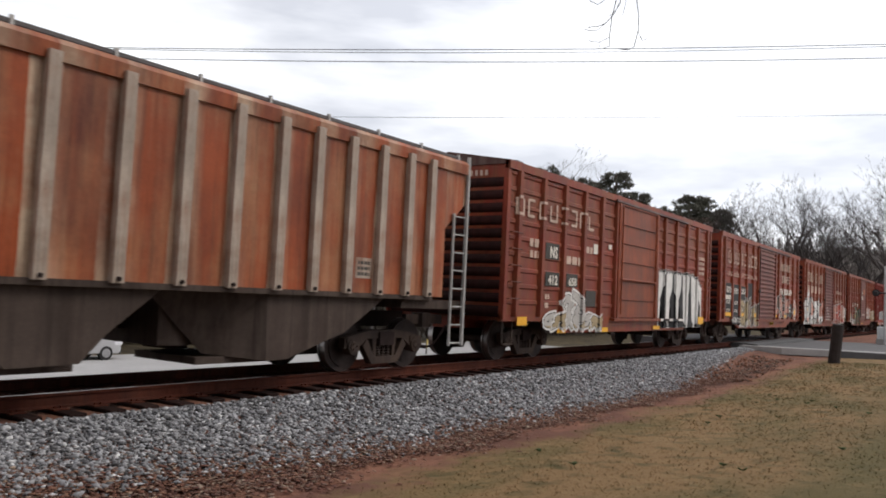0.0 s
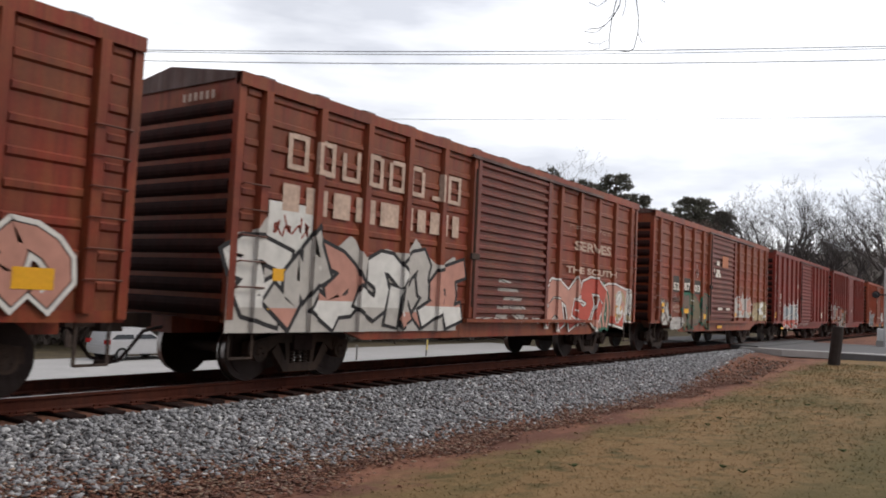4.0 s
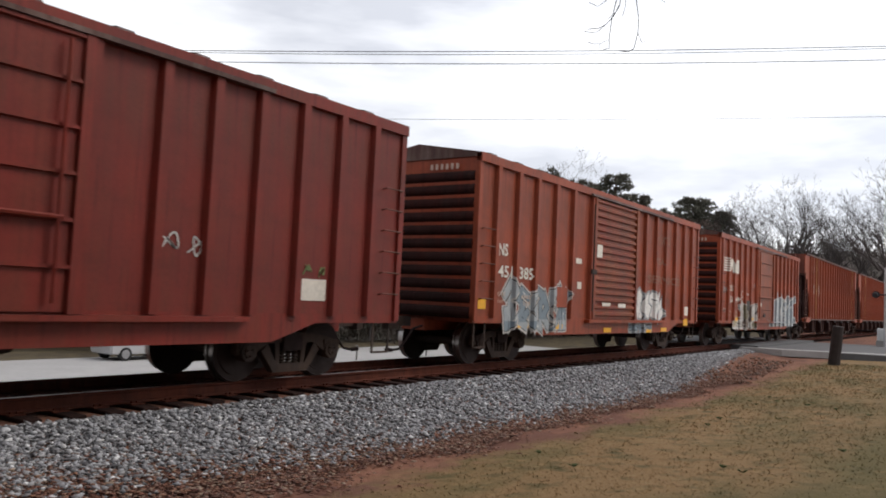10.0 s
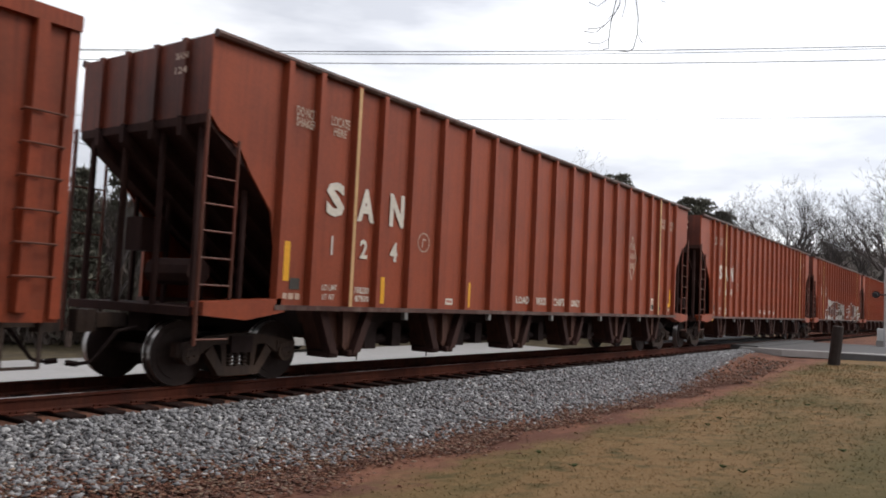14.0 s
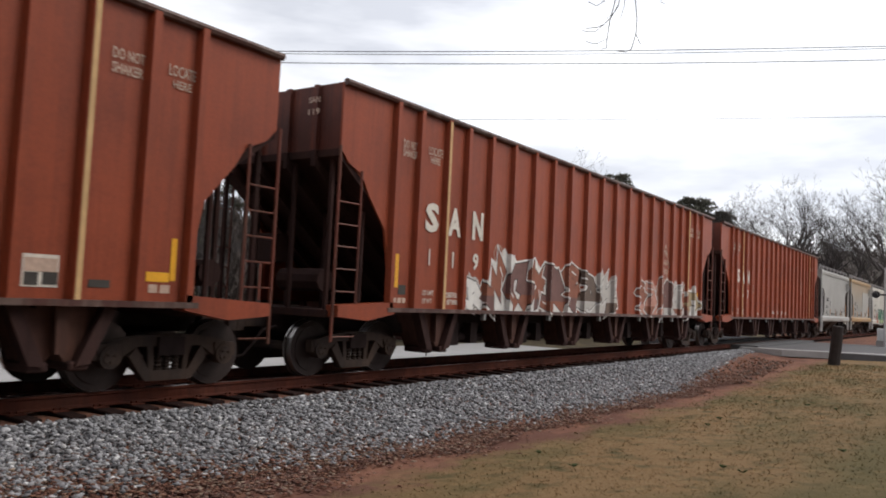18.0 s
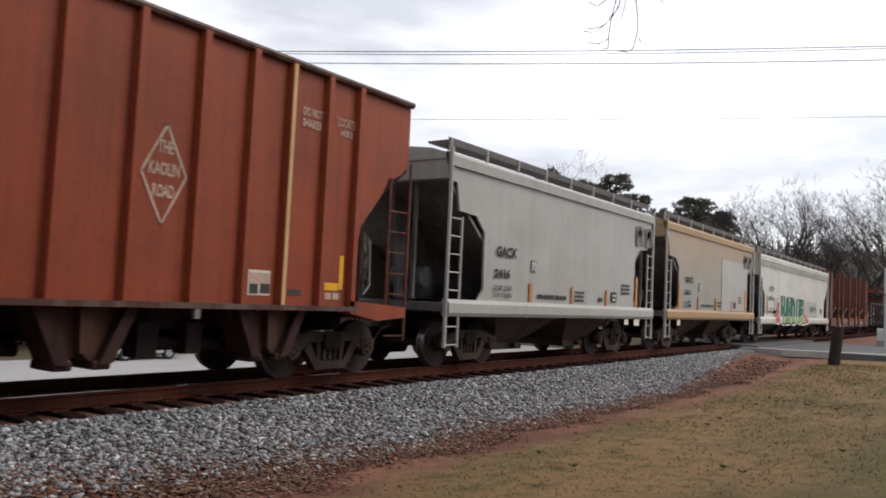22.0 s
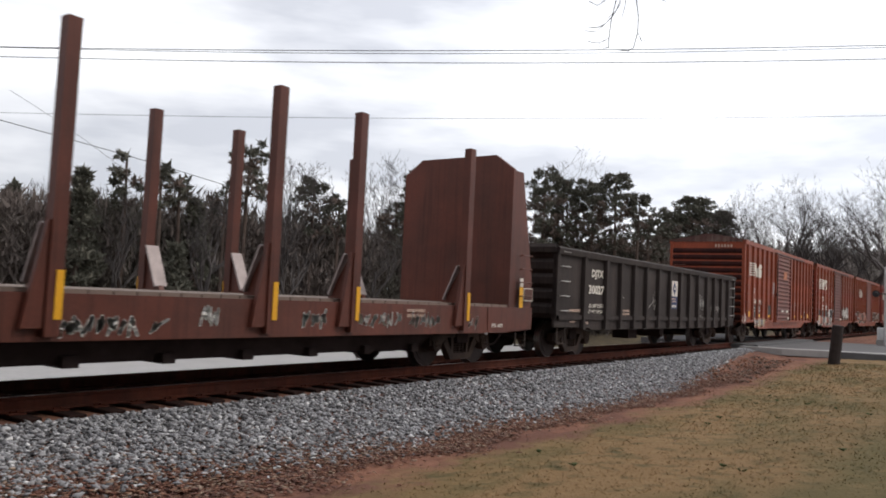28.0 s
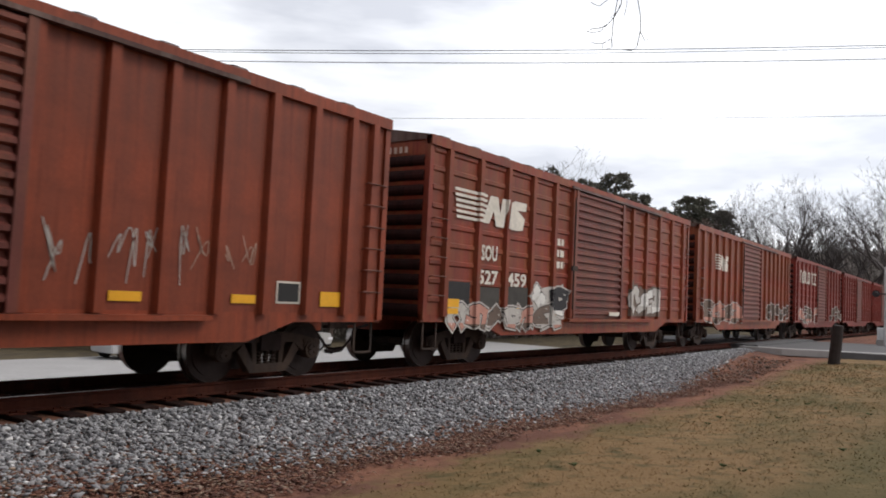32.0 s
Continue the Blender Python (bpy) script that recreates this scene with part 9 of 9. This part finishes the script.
# marker stakes beyond the track
for x, y, rgb, tall in ((36.4, 16.3, (0.10, 0.09, 0.085), 1.0), (30.4, 16.3, (0.16, 0.15, 0.145), 0.75)):
    bm = bmesh.new()
    box(bm, -0.035, 0.035, -0.03, 0.03, -0.3, tall)
    st = tagged(new("marker_stake", to_mesh("marker_stake", bm, plain("stake_paint", rgb, 0.7))), "thin marker stake beside the road", "stake", "marker stakes")
    st.location = (x, y, -1.95)
    if x > 33:
        block("reflector", st, plain("stake_yellow", (0.55, 0.42, 0.12), 0.6), -0.05, 0.05, -0.045, -0.032, 0.35, 0.9)

# ---------------------------------------------------------------- trees
BARK = plain("pine_bark", (0.085, 0.062, 0.052), 0.95, 0, 0.3, 4, 0.6, spec=0.1)
GREYBARK = plain("bare_bark", (0.095, 0.084, 0.081), 0.95, 0, 0.25, 4, 0.5, spec=0.1)
NEEDLES = islands("pine_needles", [(0.052, 0.052, 0.038), (0.074, 0.072, 0.052), (0.098, 0.090, 0.068), (0.060, 0.060, 0.044)])
DEADNEEDLES = islands("dead_needles", [(0.125, 0.088, 0.070), (0.150, 0.104, 0.084), (0.105, 0.082, 0.068), (0.090, 0.076, 0.060)])


def brush_material(name, dull, dark, pale):
    """Leafless undergrowth: stands of brown stems, dark evergreen and paler twigs."""
    m = bpy.data.materials.new(name)
    n, l, b = nodes_of(m)
    g = n.new("ShaderNodeNewGeometry")
    col = colour_mix(n, l, value_range(n, l, place_noise(n, l, g, 0.22, 3), 0.46, 0.60), dull, dark)
    col = colour_mix(n, l, value_range(n, l, place_noise(n, l, g, 0.8, 4, (1, 1, 0.35)), 0.54, 0.72), col, pale)
    h = n.new("ShaderNodeHueSaturation")
    l.new(col, h.inputs["Color"])
    l.new(value_range(n, l, g.outputs["Random Per Island"], 0, 1, 0.82, 1.18), h.inputs["Value"])
    l.new(h.outputs[0], b.inputs["Base Color"])
    b.inputs["Roughness"].default_value, b.inputs["Specular IOR Level"].default_value = 0.95, 0.1
    return m


BRUSH = brush_material("winter_brush", (0.118, 0.096, 0.086), (0.082, 0.075, 0.062), (0.150, 0.126, 0.114))


def tri_mesh(name, v, material):
    n = len(v)
    me = bpy.data.meshes.new(name)
    me.vertices.add(n * 3)
    me.vertices.foreach_set("co", v.astype(np.float32).ravel())
    me.loops.add(n * 3)
    me.loops.foreach_set("vertex_index", np.arange(n * 3, dtype=np.int32))
    me.polygons.add(n)
    me.polygons.foreach_set("loop_start", np.arange(n, dtype=np.int32) * 3)
    me.update(calc_edges=True)
    me.materials.append(material)
    return me


def tufts(r, centres, radius, per, size):
    """Tufts of needles: thin blades that spring from points round each centre."""
    n = len(centres) * per
    c = np.repeat(centres, per, 0)
    d = r.normal(0, 1, (n, 3))
    d /= np.linalg.norm(d, axis=1)[:, None]
    rad = np.repeat(radius, per)[:, None]
    base = c + d * rad * r.random((n, 1)) ** 0.5 * np.array([1, 1, 0.6])
    tip = base + (d + r.normal(0, 0.6, (n, 3)) + np.array([0, 0, 0.25])) * size
    side = np.cross(d, r.normal(0, 1, (n, 3))) * size * 0.30
    return np.stack([base - side, base + side, tip], 1)


def pine(x, y, z, top, spread, low, seed, dense=1.0, cone=False, label="tall dark green pine behind the road"):
    """A slim trunk with an uneven crown of separate tufted boughs from the height low up to the top."""
    r = np.random.default_rng(seed)
    hgt, low = top - z, low - z
    deep = hgt - low
    ob = thing("pine_tree", label, "tree", "trees behind the road")
    tb = bmesh.new()
    lean = r.normal(0, 0.012, 2)
    pts = [Vector((lean[0] * hgt * f + 0.10 * math.sin(3 * f + seed), lean[1] * hgt * f, hgt * f)) for f in np.linspace(0, 0.97, 7)]
    for k in range(6):
        rod(tb, pts[k], pts[k + 1], 0.15 * (1 - k / 7) + 0.02, 7)
    live, dead = [], []
    lobes = r.uniform(0.72, 1.12, 9)
    n = int(dense * 7.5 * max(1.0, spread) ** 1.3 * deep ** 0.75)
    for k in range(n):
        g = r.random() ** 0.85
        f = min(0.97, (low + deep * g) / hgt * 0.97)
        i = min(5, int(f * 6 / 0.97))
        p = pts[i].lerp(pts[i + 1], min(1, f * 6 / 0.97 - i))
        a = r.uniform(0, 6.28)
        wide = (1.05 - g) if cone else math.sqrt(max(0.03, 1 - (1.55 * g - 0.62) ** 2))
        reach = spread * wide * lobes[int(a * 9 / 6.29)] * r.random() ** 0.45
        q = p + Vector((reach * math.cos(a), reach * math.sin(a), reach * r.uniform(-0.1, 0.3)))
        if k % 3 == 0:
            rod(tb, p, q, 0.025, 4)
        (dead if (g < 0.65 and reach < spread * 0.75 and r.random() < 0.75 and not cone) else live).append((*q, r.uniform(0.20, 0.42) * (0.62 + spread / 7)))
    part("trunk", tb, BARK, ob)
    for name, spots, material in (("crown", live, NEEDLES), ("dead_bough", dead, DEADNEEDLES)):
        if spots:
            c = np.array(spots)
            put(name, tri_mesh(name, tufts(r, c[:, :3], c[:, 3], 62, 0.17), material), ob)
    ob.location = (x, y, z)
    return ob


def bare_tree(x, y, z, top, seed, wide=1.0, thick=0.26, label="bare grey winter tree with fine branches"):
    """Limbs that fork upwards into a domed haze of twigs."""
    r = random.Random(seed)
    hgt = top - z
    ob = thing("bare_tree", label, "tree", "trees behind the road")
    tb = bmesh.new()
    twigs = []
    far = max(0.006, 0.00011 * math.hypot(x, y + 10))

    ball, heart = Vector((0.30 * wide * hgt, 0.30 * wide * hgt, 0.42 * hgt)), Vector((0, 0, 0.58 * hgt))

    def grow(p, d, length, rad, level):
        q = p + d * length
        v = q - heart
        out = math.sqrt((v.x / ball.x) ** 2 + (v.y / ball.y) ** 2 + (v.z / ball.z) ** 2)
        if level and out > 1:  # the crown keeps to a rounded dome
            length *= 0.45
            d = (d - v.normalized() * 0.35 + Vector((0, 0, 0.15))).normalized()
            q = p + d * length
        bow = Vector((r.uniform(-1, 1), r.uniform(-1, 1), r.uniform(-0.3, 0.6))) * length * 0.10
        mid = p + d * length * 0.5 + bow
        if level < 3:
            rod(tb, p, mid, max(rad, 0.02), 5)
            rod(tb, mid, q, max(rad * 0.85, 0.02), 5)
        else:
            w = Vector((d.y - d.z, d.z - d.x, d.x - d.y)).normalized() * max(rad, far)
            twigs.append((p - w, p + w, q))
            twigs.append((p - w.cross(d), p + w.cross(d), q))
        if level >= 8:
            return
        for k in range((4, 3, 3, 2, 2, 2, 2, 3)[level]):
            nd = (d + Vector((r.uniform(-1, 1) * 0.9, r.uniform(-1, 1) * 0.9, r.uniform(-0.15, 0.40)))).normalized()
            grow(p.lerp(q, r.uniform(0.55, 1.0)), nd, length * r.uniform(0.62, 0.86), max(0.008, rad * 0.58), level + 1)

    grow(Vector((0, 0, 0)), Vector((r.uniform(-0.06, 0.06), r.uniform(-0.06, 0.06), 1)).normalized(), hgt * 0.30, thick, 0)
    tw = np.array([[c[:] for c in t] for t in twigs])
    up = hgt / np.percentile(tw[:, 2, 2], 99.0)
    bmesh.ops.scale(tb, vec=(1, 1, up), verts=tb.verts[:])
    tw[:, :, 2] *= up
    part("trunk", tb, GREYBARK, ob)
    put("crown", tri_mesh("crown", tw, GREYBARK), ob, "fine bare twigs")
    ob.location = (x, y, z)
    return ob


for k, (x, y, top, spread, low) in enumerate((
        (23.7, 26.9, 8.2, 0.8, 5.2), (24.5, 25.2, 7.7, 1.1, 5.5), (26.6, 26.2, 7.7, 0.8, 5.5), (30.5, 25.6, 10.1, 1.6, 6.8), (29.7, 26.3, 7.6, 0.9, 4.9),
        (37.0, 26.4, 9.0, 1.9, 5.0), (38.1, 25.3, 7.8, 1.2, 5.0), (46.3, 24.8, 10.9, 2.4, 5.6), (45.2, 26.2, 8.5, 1.8, 5.2), (49.4, 24.0, 8.6, 1.6, 5.6), (56.0, 24.7, 8.7, 2.0, 5.0),
        (58.3, 20.8, 12.8, 2.3, 5.6), (61.1, 19.8, 12.3, 2.3, 5.0), (61.0, 17.6, 12.0, 2.3, 5.0), (60.9, 15.4, 12.4, 2.3, 6.2), (61.5, 13.9, 10.8, 1.3, 7.6), (67.5, 15.0, 9.3, 2.6, 5.0))):
    pine(x, y, -1.8 if x < 56 else -0.8, top, spread, low, 100 + k, 1.0 if x < 44 else 1.25)
for k, (x, y, top, spread, low) in enumerate(((89.8, 17.6, 14.3, 3.7, 6.5), (87.1, 19.6, 12.8, 2.8, 6.5), (92.3, 16.2, 12.9, 2.6, 7.0))):
    pine(x, y, -0.8, top, spread, low, 140 + k, 1.7, label="round dense dark evergreen by the crossing road")
for k, (x, y, top, spread, low) in enumerate(((20.9, 26.3, 6.9, 2.0, -0.5), (24.1, 22.9, 3.5, 1.5, -1.5), (27.9, 26.5, 6.4, 1.6, 0.5), (20.9, 33.1, 6.6, 2.0, 1.0))):
    pine(x, y, -1.8, top, spread, low, 150 + k, 1.6, True, "dense dark cedar in the winter thicket")
for k, (x, y, top, wide) in enumerate((
        (34.4, 26.1, 9.7, 0.6), (36.5, 26.9, 9.7, 0.6), (45.6, 28.9, 11.5, 0.6), (46.4, 27.9, 11.7, 0.6), (47.9, 27.7, 11.7, 0.6), (63.3, 19.8, 14.5, 0.9), (63.9, 21.4, 13.6, 0.9),
        (89.1, 12.8, 13.8, 1.0), (92.5, 11.5, 15.8, 1.1), (94.9, 9.9, 16.6, 1.1), (96.4, 7.8, 16.2, 1.1), (94.7, 5.4, 14.6, 1.1), (99.0, 4.0, 13.0, 1.1),
        (60.5, -5.1, 12.6, 1.2), (92.0, -1.0, 15.0, 1.2), (97.0, 1.5, 14.0, 1.2), (87.0, 12.8, 12.0, 1.0), (102.5, 7.6, 13.3, 1.1), (107.2, 3.3, 13.1, 1.1),
        (23.1, 26.3, 6.1, 0.7), (27.0, 24.2, 6.4, 0.7), (20.2, 31.2, 6.0, 0.8), (23.0, 33.3, 6.6, 0.8), (33.0, 24.4, 6.6, 0.7), (41.0, 24.4, 7.0, 0.7))):
    bare_tree(x, y, -1.8 if x < 57 else -0.8, top, 300 + k, wide, 0.26 if x > 57 else 0.11)


# winter undergrowth that closes the view behind the road
def thicket(name, path, height, depth, count, seed, size=0.42, material=BRUSH, slim=0.07):
    r = np.random.default_rng(seed)
    k = r.random(count)
    t = np.linspace(0, 1, len(path))
    cx, cy = np.interp(k, t, [a for a, _ in path]), np.interp(k, t, [b for _, b in path])
    h = np.interp(k, t, height) * (0.86 + 0.08 * np.sin(k * 61) + 0.06 * np.sin(k * 173 + 1) + 0.05 * np.sin(k * 391))
    c = np.stack([cx + r.normal(0, depth, count), cy + r.normal(0, depth, count), -1.9 + h * r.random(count) ** 0.8], 1)
    d = r.normal(0, 0.45, (count, 3))
    d[:, 2] = np.abs(d[:, 2]) + 0.6
    s = np.cross(d, r.normal(0, 1, (count, 3))) * slim
    v = np.stack([c - s * size, c + s * size, c + d * size], 1)
    tagged(new(name, tri_mesh(name, v, material)), "dense brown and dark green winter thicket", "woods", kind="stuff")


thicket("far_woods", [(2, 34), (19, 31), (24, 30), (31, 29), (40, 28), (51, 26), (62, 22), (69, 18), (80, 18), (93, 17)], [7.4, 7.5, 8.0, 8.6, 8.6, 8.6, 8.6, 9.6, 10.0, 10.4], 1.3, 400000, 21, 0.42, slim=0.055)
# far hedge colours are lifted to paint in the haze of distance
HAZEBRUSH = brush_material("hazed_brush", (0.235, 0.205, 0.192), (0.180, 0.162, 0.145), (0.28, 0.25, 0.235))
thicket("far_woods", [(84, 24), (93, 17), (103, 11), (108, 5), (112, -2), (118, -16)], [10, 11.0, 11.8, 11.6, 11.6, 12], 2.2, 190000, 22, 0.62, HAZEBRUSH, 0.05)
# unseen thicket added behind the camera to shade the near end of the view
thicket("unseen_shade_woods", [(-44, -13.5), (-22, -15), (-6, -16.5), (6, -20), (14, -28)], [17, 17, 17, 15, 9], 1.2, 90000, 23, 0.9, slim=0.22)

# ---------------------------------------------------------------- wires and twigs
WIRE = plain("wire_black", (0.03, 0.03, 0.032), 0.6)
# each wire: two places on the ground under it, its height between them as a parabola, its radius and how far it runs
for p, q, (bend, slant, up), rad, s0, s1 in (
        ((16.6, 26.3), (39.8, -6.1), (0.857, 1.243, 11.618), 0.019, -0.5, 1.5),
        ((16.6, 26.3), (39.8, -6.1), (1.159, 0.857, 11.597), 0.015, -0.5, 1.5),
        ((16.6, 26.3), (39.8, -6.1), (0.948, 0.966, 11.172), 0.019, -0.5, 1.5),
        ((37.8, 71.6), (89.6, -1.2), (1.795, 2.284, 17.75), 0.022, -0.5, 1.5),
        ((16.0, 24.0), (46.0, 24.0), (-1.554, -2.01, 7.899), 0.018, -0.4, 1.2),
        ((18.0, 28.0), (50.0, 34.0), (-9.399, -9.655, 10.176), 0.010, 0.0, 0.45)):
    bm = bmesh.new()
    n = 24
    pts = []
    for k in range(n + 1):
        f = s0 + (s1 - s0) * k / n
        pts.append(Vector((p[0] + (q[0] - p[0]) * f, p[1] + (q[1] - p[1]) * f, up + slant * f + bend * f * f)))
    tube(bm, pts, rad, 5)
    tagged(new("power_line", to_mesh("power_line", bm, WIRE)), "thin black overhead wire", "wire", "overhead wires")


def twig_space(px, py):
    """A place 7 m before the lens, from its offset to the aim."""
    a, b = radians(YAW), radians(PITCH)
    fwd = Vector((math.sin(a) * math.cos(b), math.cos(a) * math.cos(b), math.sin(b)))
    rt = Vector((math.cos(a), -math.sin(a), 0))
    up = rt.cross(fwd)
    c, s = math.cos(radians(ROLL)), math.sin(radians(ROLL))
    return Vector(EYE) + 7 * (fwd + (rt * c + up * s) * px + (up * c - rt * s) * py)


TW = lambda x, y: twig_space((x - 784) / 1387.4, (441 - y) / 1387.4)
bough = new("hanging_bough")
tagged(bough, "bare drooping twigs of a tree overhead", "branch")
org = TW(1092, -60)
TWIG = plain("twig_bark", (0.05, 0.04, 0.036), 0.9)
for chain, rad in (([(1040, -120), (1092, -60), (1150, -70), (1240, -110)], 0.012), ([(1092, -60), (1091, 0), (1082, 38), (1078, 70), (1078, 86), (1068, 88)], 0.0042),
                   ([(1101, -50), (1097, 10), (1085, 30), (1072, 44), (1060, 50), (1040, 52)], 0.0038), ([(1072, 44), (1057, 57), (1045, 58), (1034, 56)], 0.0032),
                   ([(1077, 70), (1062, 78), (1050, 78), (1041, 75)], 0.003), ([(1120, -66), (1126, 0), (1130, 32), (1129, 58), (1122, 86), (1112, 92), (1094, 90)], 0.0042),
                   ([(1129, 60), (1137, 76), (1144, 72)], 0.003), ([(1137, 76), (1133, 70)], 0.003), ([(1085, -60), (1072, 2), (1058, 12), (1043, 5)], 0.0034), ([(1095, 10), (1090, 22), (1076, 34)], 0.003),
                   ([(1108, -60), (1107, 10), (1101, 32)], 0.0024), ([(1150, -70), (1172, 2), (1178, 4)], 0.0022), ([(1062, 78), (1060, 90)], 0.002)):
    bm = bmesh.new()
    tube(bm, [TW(*c) - org for c in chain], rad, 5)
    part("twig", bm, TWIG, bough)
bough.location = org
BOUGH = bough


# ---------------------------------------------------------------- vehicles on the road
GLASS = plain("car_glass", (0.015, 0.017, 0.02), 0.08, 0, 0.05, 4, 0)
TYRE = plain("tyre_rubber", (0.02, 0.02, 0.02), 0.85)
RIM = plain("wheel_rim", (0.40, 0.40, 0.41), 0.35, 0.8)


def vehicle(name, label, category, profile, cabin, wheels, paint, width=1.74, wr=0.31):
    """profile and cabin: outlines from the side, front to the right; cabin is the glass house."""
    ob = thing(name, label, category, "vehicles waiting on the road")
    bm = bmesh.new()
    prism(bm, profile, "y", -width / 2, width / 2)
    bmesh.ops.bevel(bm, geom=bm.edges[:], offset=0.05, segments=2, affect="EDGES", clamp_overlap=True)
    part("body", bm, paint, ob)
    bm = bmesh.new()
    prism(bm, cabin, "y", -width / 2 + 0.09, width / 2 - 0.09)
    for v in bm.verts:
        v.co.y *= 1 - 0.16 * max(0, v.co.z - 0.9)
    part("roof", bm, paint, ob)
    cx, cz = sum(p[0] for p in cabin) / len(cabin), sum(p[1] for p in cabin) / len(cabin)
    xs_ = sorted({p[0] for p in cabin})
    for s in (-1, 1):
        for lo, hi in ((0.0, 0.48), (0.52, 1.0)):
            bm = bmesh.new()
            base0, base1 = xs_[0] + 0.12, xs_[-1] - 0.14
            top = sorted(cabin, key=lambda p: -p[1])[:2]
            t0, t1 = sorted(p[0] for p in top)
            zt, zb = top[0][1] - 0.09, min(p[1] for p in cabin) + 0.06
            a0, a1 = base0 + (base1 - base0) * lo, base0 + (base1 - base0) * hi
            b0, b1 = t0 + (t1 - t0) * lo, t0 + (t1 - t0) * hi
            yb, yt = s * (width / 2 - 0.075), s * (width / 2 - 0.155)
            v = [bm.verts.new(c) for c in ((a0 + 0.03, yb, zb), (a1 - 0.03, yb, zb), (b1 - 0.03, yt, zt), (b0 + 0.03, yt, zt))]
            bm.faces.new(v)
            part("side_window", bm, GLASS, ob)
    for x in wheels:
        for s in (-1, 1):
            bm = bmesh.new()
            disc(bm, (x, wr), wr, *sorted((s * (width / 2 - 0.19), s * (width / 2 + 0.015))), 18)
            w = part("wheel", bm, TYRE, ob)
            bm = bmesh.new()
            disc(bm, (x, wr), wr * 0.66, *sorted((s * (width / 2 + 0.0), s * (width / 2 + 0.025))), 14)
            part("rim", bm, RIM, w)
    front, back = max(p[0] for p in profile), min(p[0] for p in profile)
    for s in (-1, 1):
        block("headlight", ob, plain("headlight", (0.7, 0.7, 0.72), 0.15), front - 0.35, front + 0.004, *sorted((s * (width / 2 - 0.36), s * (width / 2 + 0.004))), 0.62, 0.76)
        block("tail_light", ob, plain("tail_light", (0.35, 0.02, 0.02), 0.2), back - 0.004, back + 0.16, *sorted((s * (width / 2 - 0.25), s * (width / 2 + 0.004))), 0.72, 0.9)
    block("bumper", ob, M["black"], front - 0.12, front + 0.03, -width / 2 + 0.1, width / 2 - 0.1, 0.24, 0.42)
    return ob


SILVER = plain("car_silver", (0.50, 0.50, 0.51), 0.30, 0.45, 0.04, 4, 0)
WHITEP = plain("car_white", (0.45, 0.44, 0.42), 0.32, 0.35, 0.04, 4, 0)
HATCH = vehicle("car", "silver hatchback on the road", "car",
                [(-1.75, 0.28), (-1.80, 0.60), (-1.72, 0.88), (0.65, 0.91), (1.32, 0.82), (1.75, 0.66), (1.80, 0.42), (1.72, 0.26)],
                [(-1.70, 0.86), (-1.55, 1.25), (-1.06, 1.40), (0.10, 1.39), (0.90, 0.89)], (-1.10, 1.08), SILVER, 1.62, 0.29)
HATCH.matrix_world = pose(18.0, 20.0, -1.95)
PICKUP = vehicle("pickup_truck", "silver-blue pickup truck waiting on the road", "pickup truck",
                 [(-3.15, 0.45), (-3.18, 0.98), (-1.05, 1.0), (1.40, 1.05), (2.95, 0.98), (3.05, 0.55), (3.00, 0.36), (-3.0, 0.40)],
                 [(-1.15, 0.98), (-1.05, 1.66), (-0.6, 1.74), (0.75, 1.72), (1.45, 1.02)], (-2.0, 2.0), WHITEP, 1.9, 0.39)
PICKUP.matrix_world = pose(30.25, 21.65, -1.95)


# ---------------------------------------------------------------- what moves
def along(t):
    """How far the train has still to come, in metres."""
    u = (t - 16) / 16
    return -(10.140818 * u * 16 - 2.770868 * u ** 2 - 3.017637 * u ** 3 + 1.221207 * u ** 4 + 0.851451 * u ** 5 - 0.177806 * u ** 6)


HATCH_X = 21.1


def motions():
    for car, middle in TRAIN:
        walk(car, [(t, pose(middle + along(t), 0, 0)) for t in range(0, 33, 2)])
    # the hatchback creeps up in the queue, the pickup stands
    walk(HATCH, [(t, pose(HATCH_X + d, 21.1, -1.95)) for t, d in ((0, -3.1), (1.5, -1.6), (3.0, -0.5), (4.5, -0.12), (6.0, 0), (32, 0))])
    # the twigs stir in the wind
    base = BOUGH.location.copy()
    rows = [(0, 0, 0), (12, 0, 0), (14.5, 0.1, 0.3), (16.5, 0.2, 0.2), (19, 0.5, -0.1), (21, 0.45, 0.1), (22.5, 0.1, -0.1), (27.5, 0.1, 0), (29.5, -0.2, 0), (32, -0.5, -0.2)]
    walk(BOUGH, [(t, Matrix.Translation(base) @ Matrix.Rotation(radians(a * 4), 4, Vector((0.805, 0.594, 0)))) for t, a, b in rows])
    # all axles turn alike; those at the same place in their truck share one set of keys
    done = {}
    for ob, a in WHEELSETS:
        if a not in done:
            rows = []
            for k in range(0, 961, 2):
                t = k / FPS
                rows.append((t, Matrix.Translation((a, 0, WR)) @ Matrix.Rotation((along(t) - along(0)) / WR, 4, "Y")))
            walk(ob, rows)
            done[a] = ob.animation_data
        else:
            ob.rotation_mode = "QUATERNION"
            ob.animation_data_create()
            ob.animation_data.action = done[a].action
            ob.animation_data.action_slot = done[a].action_slot


motions()
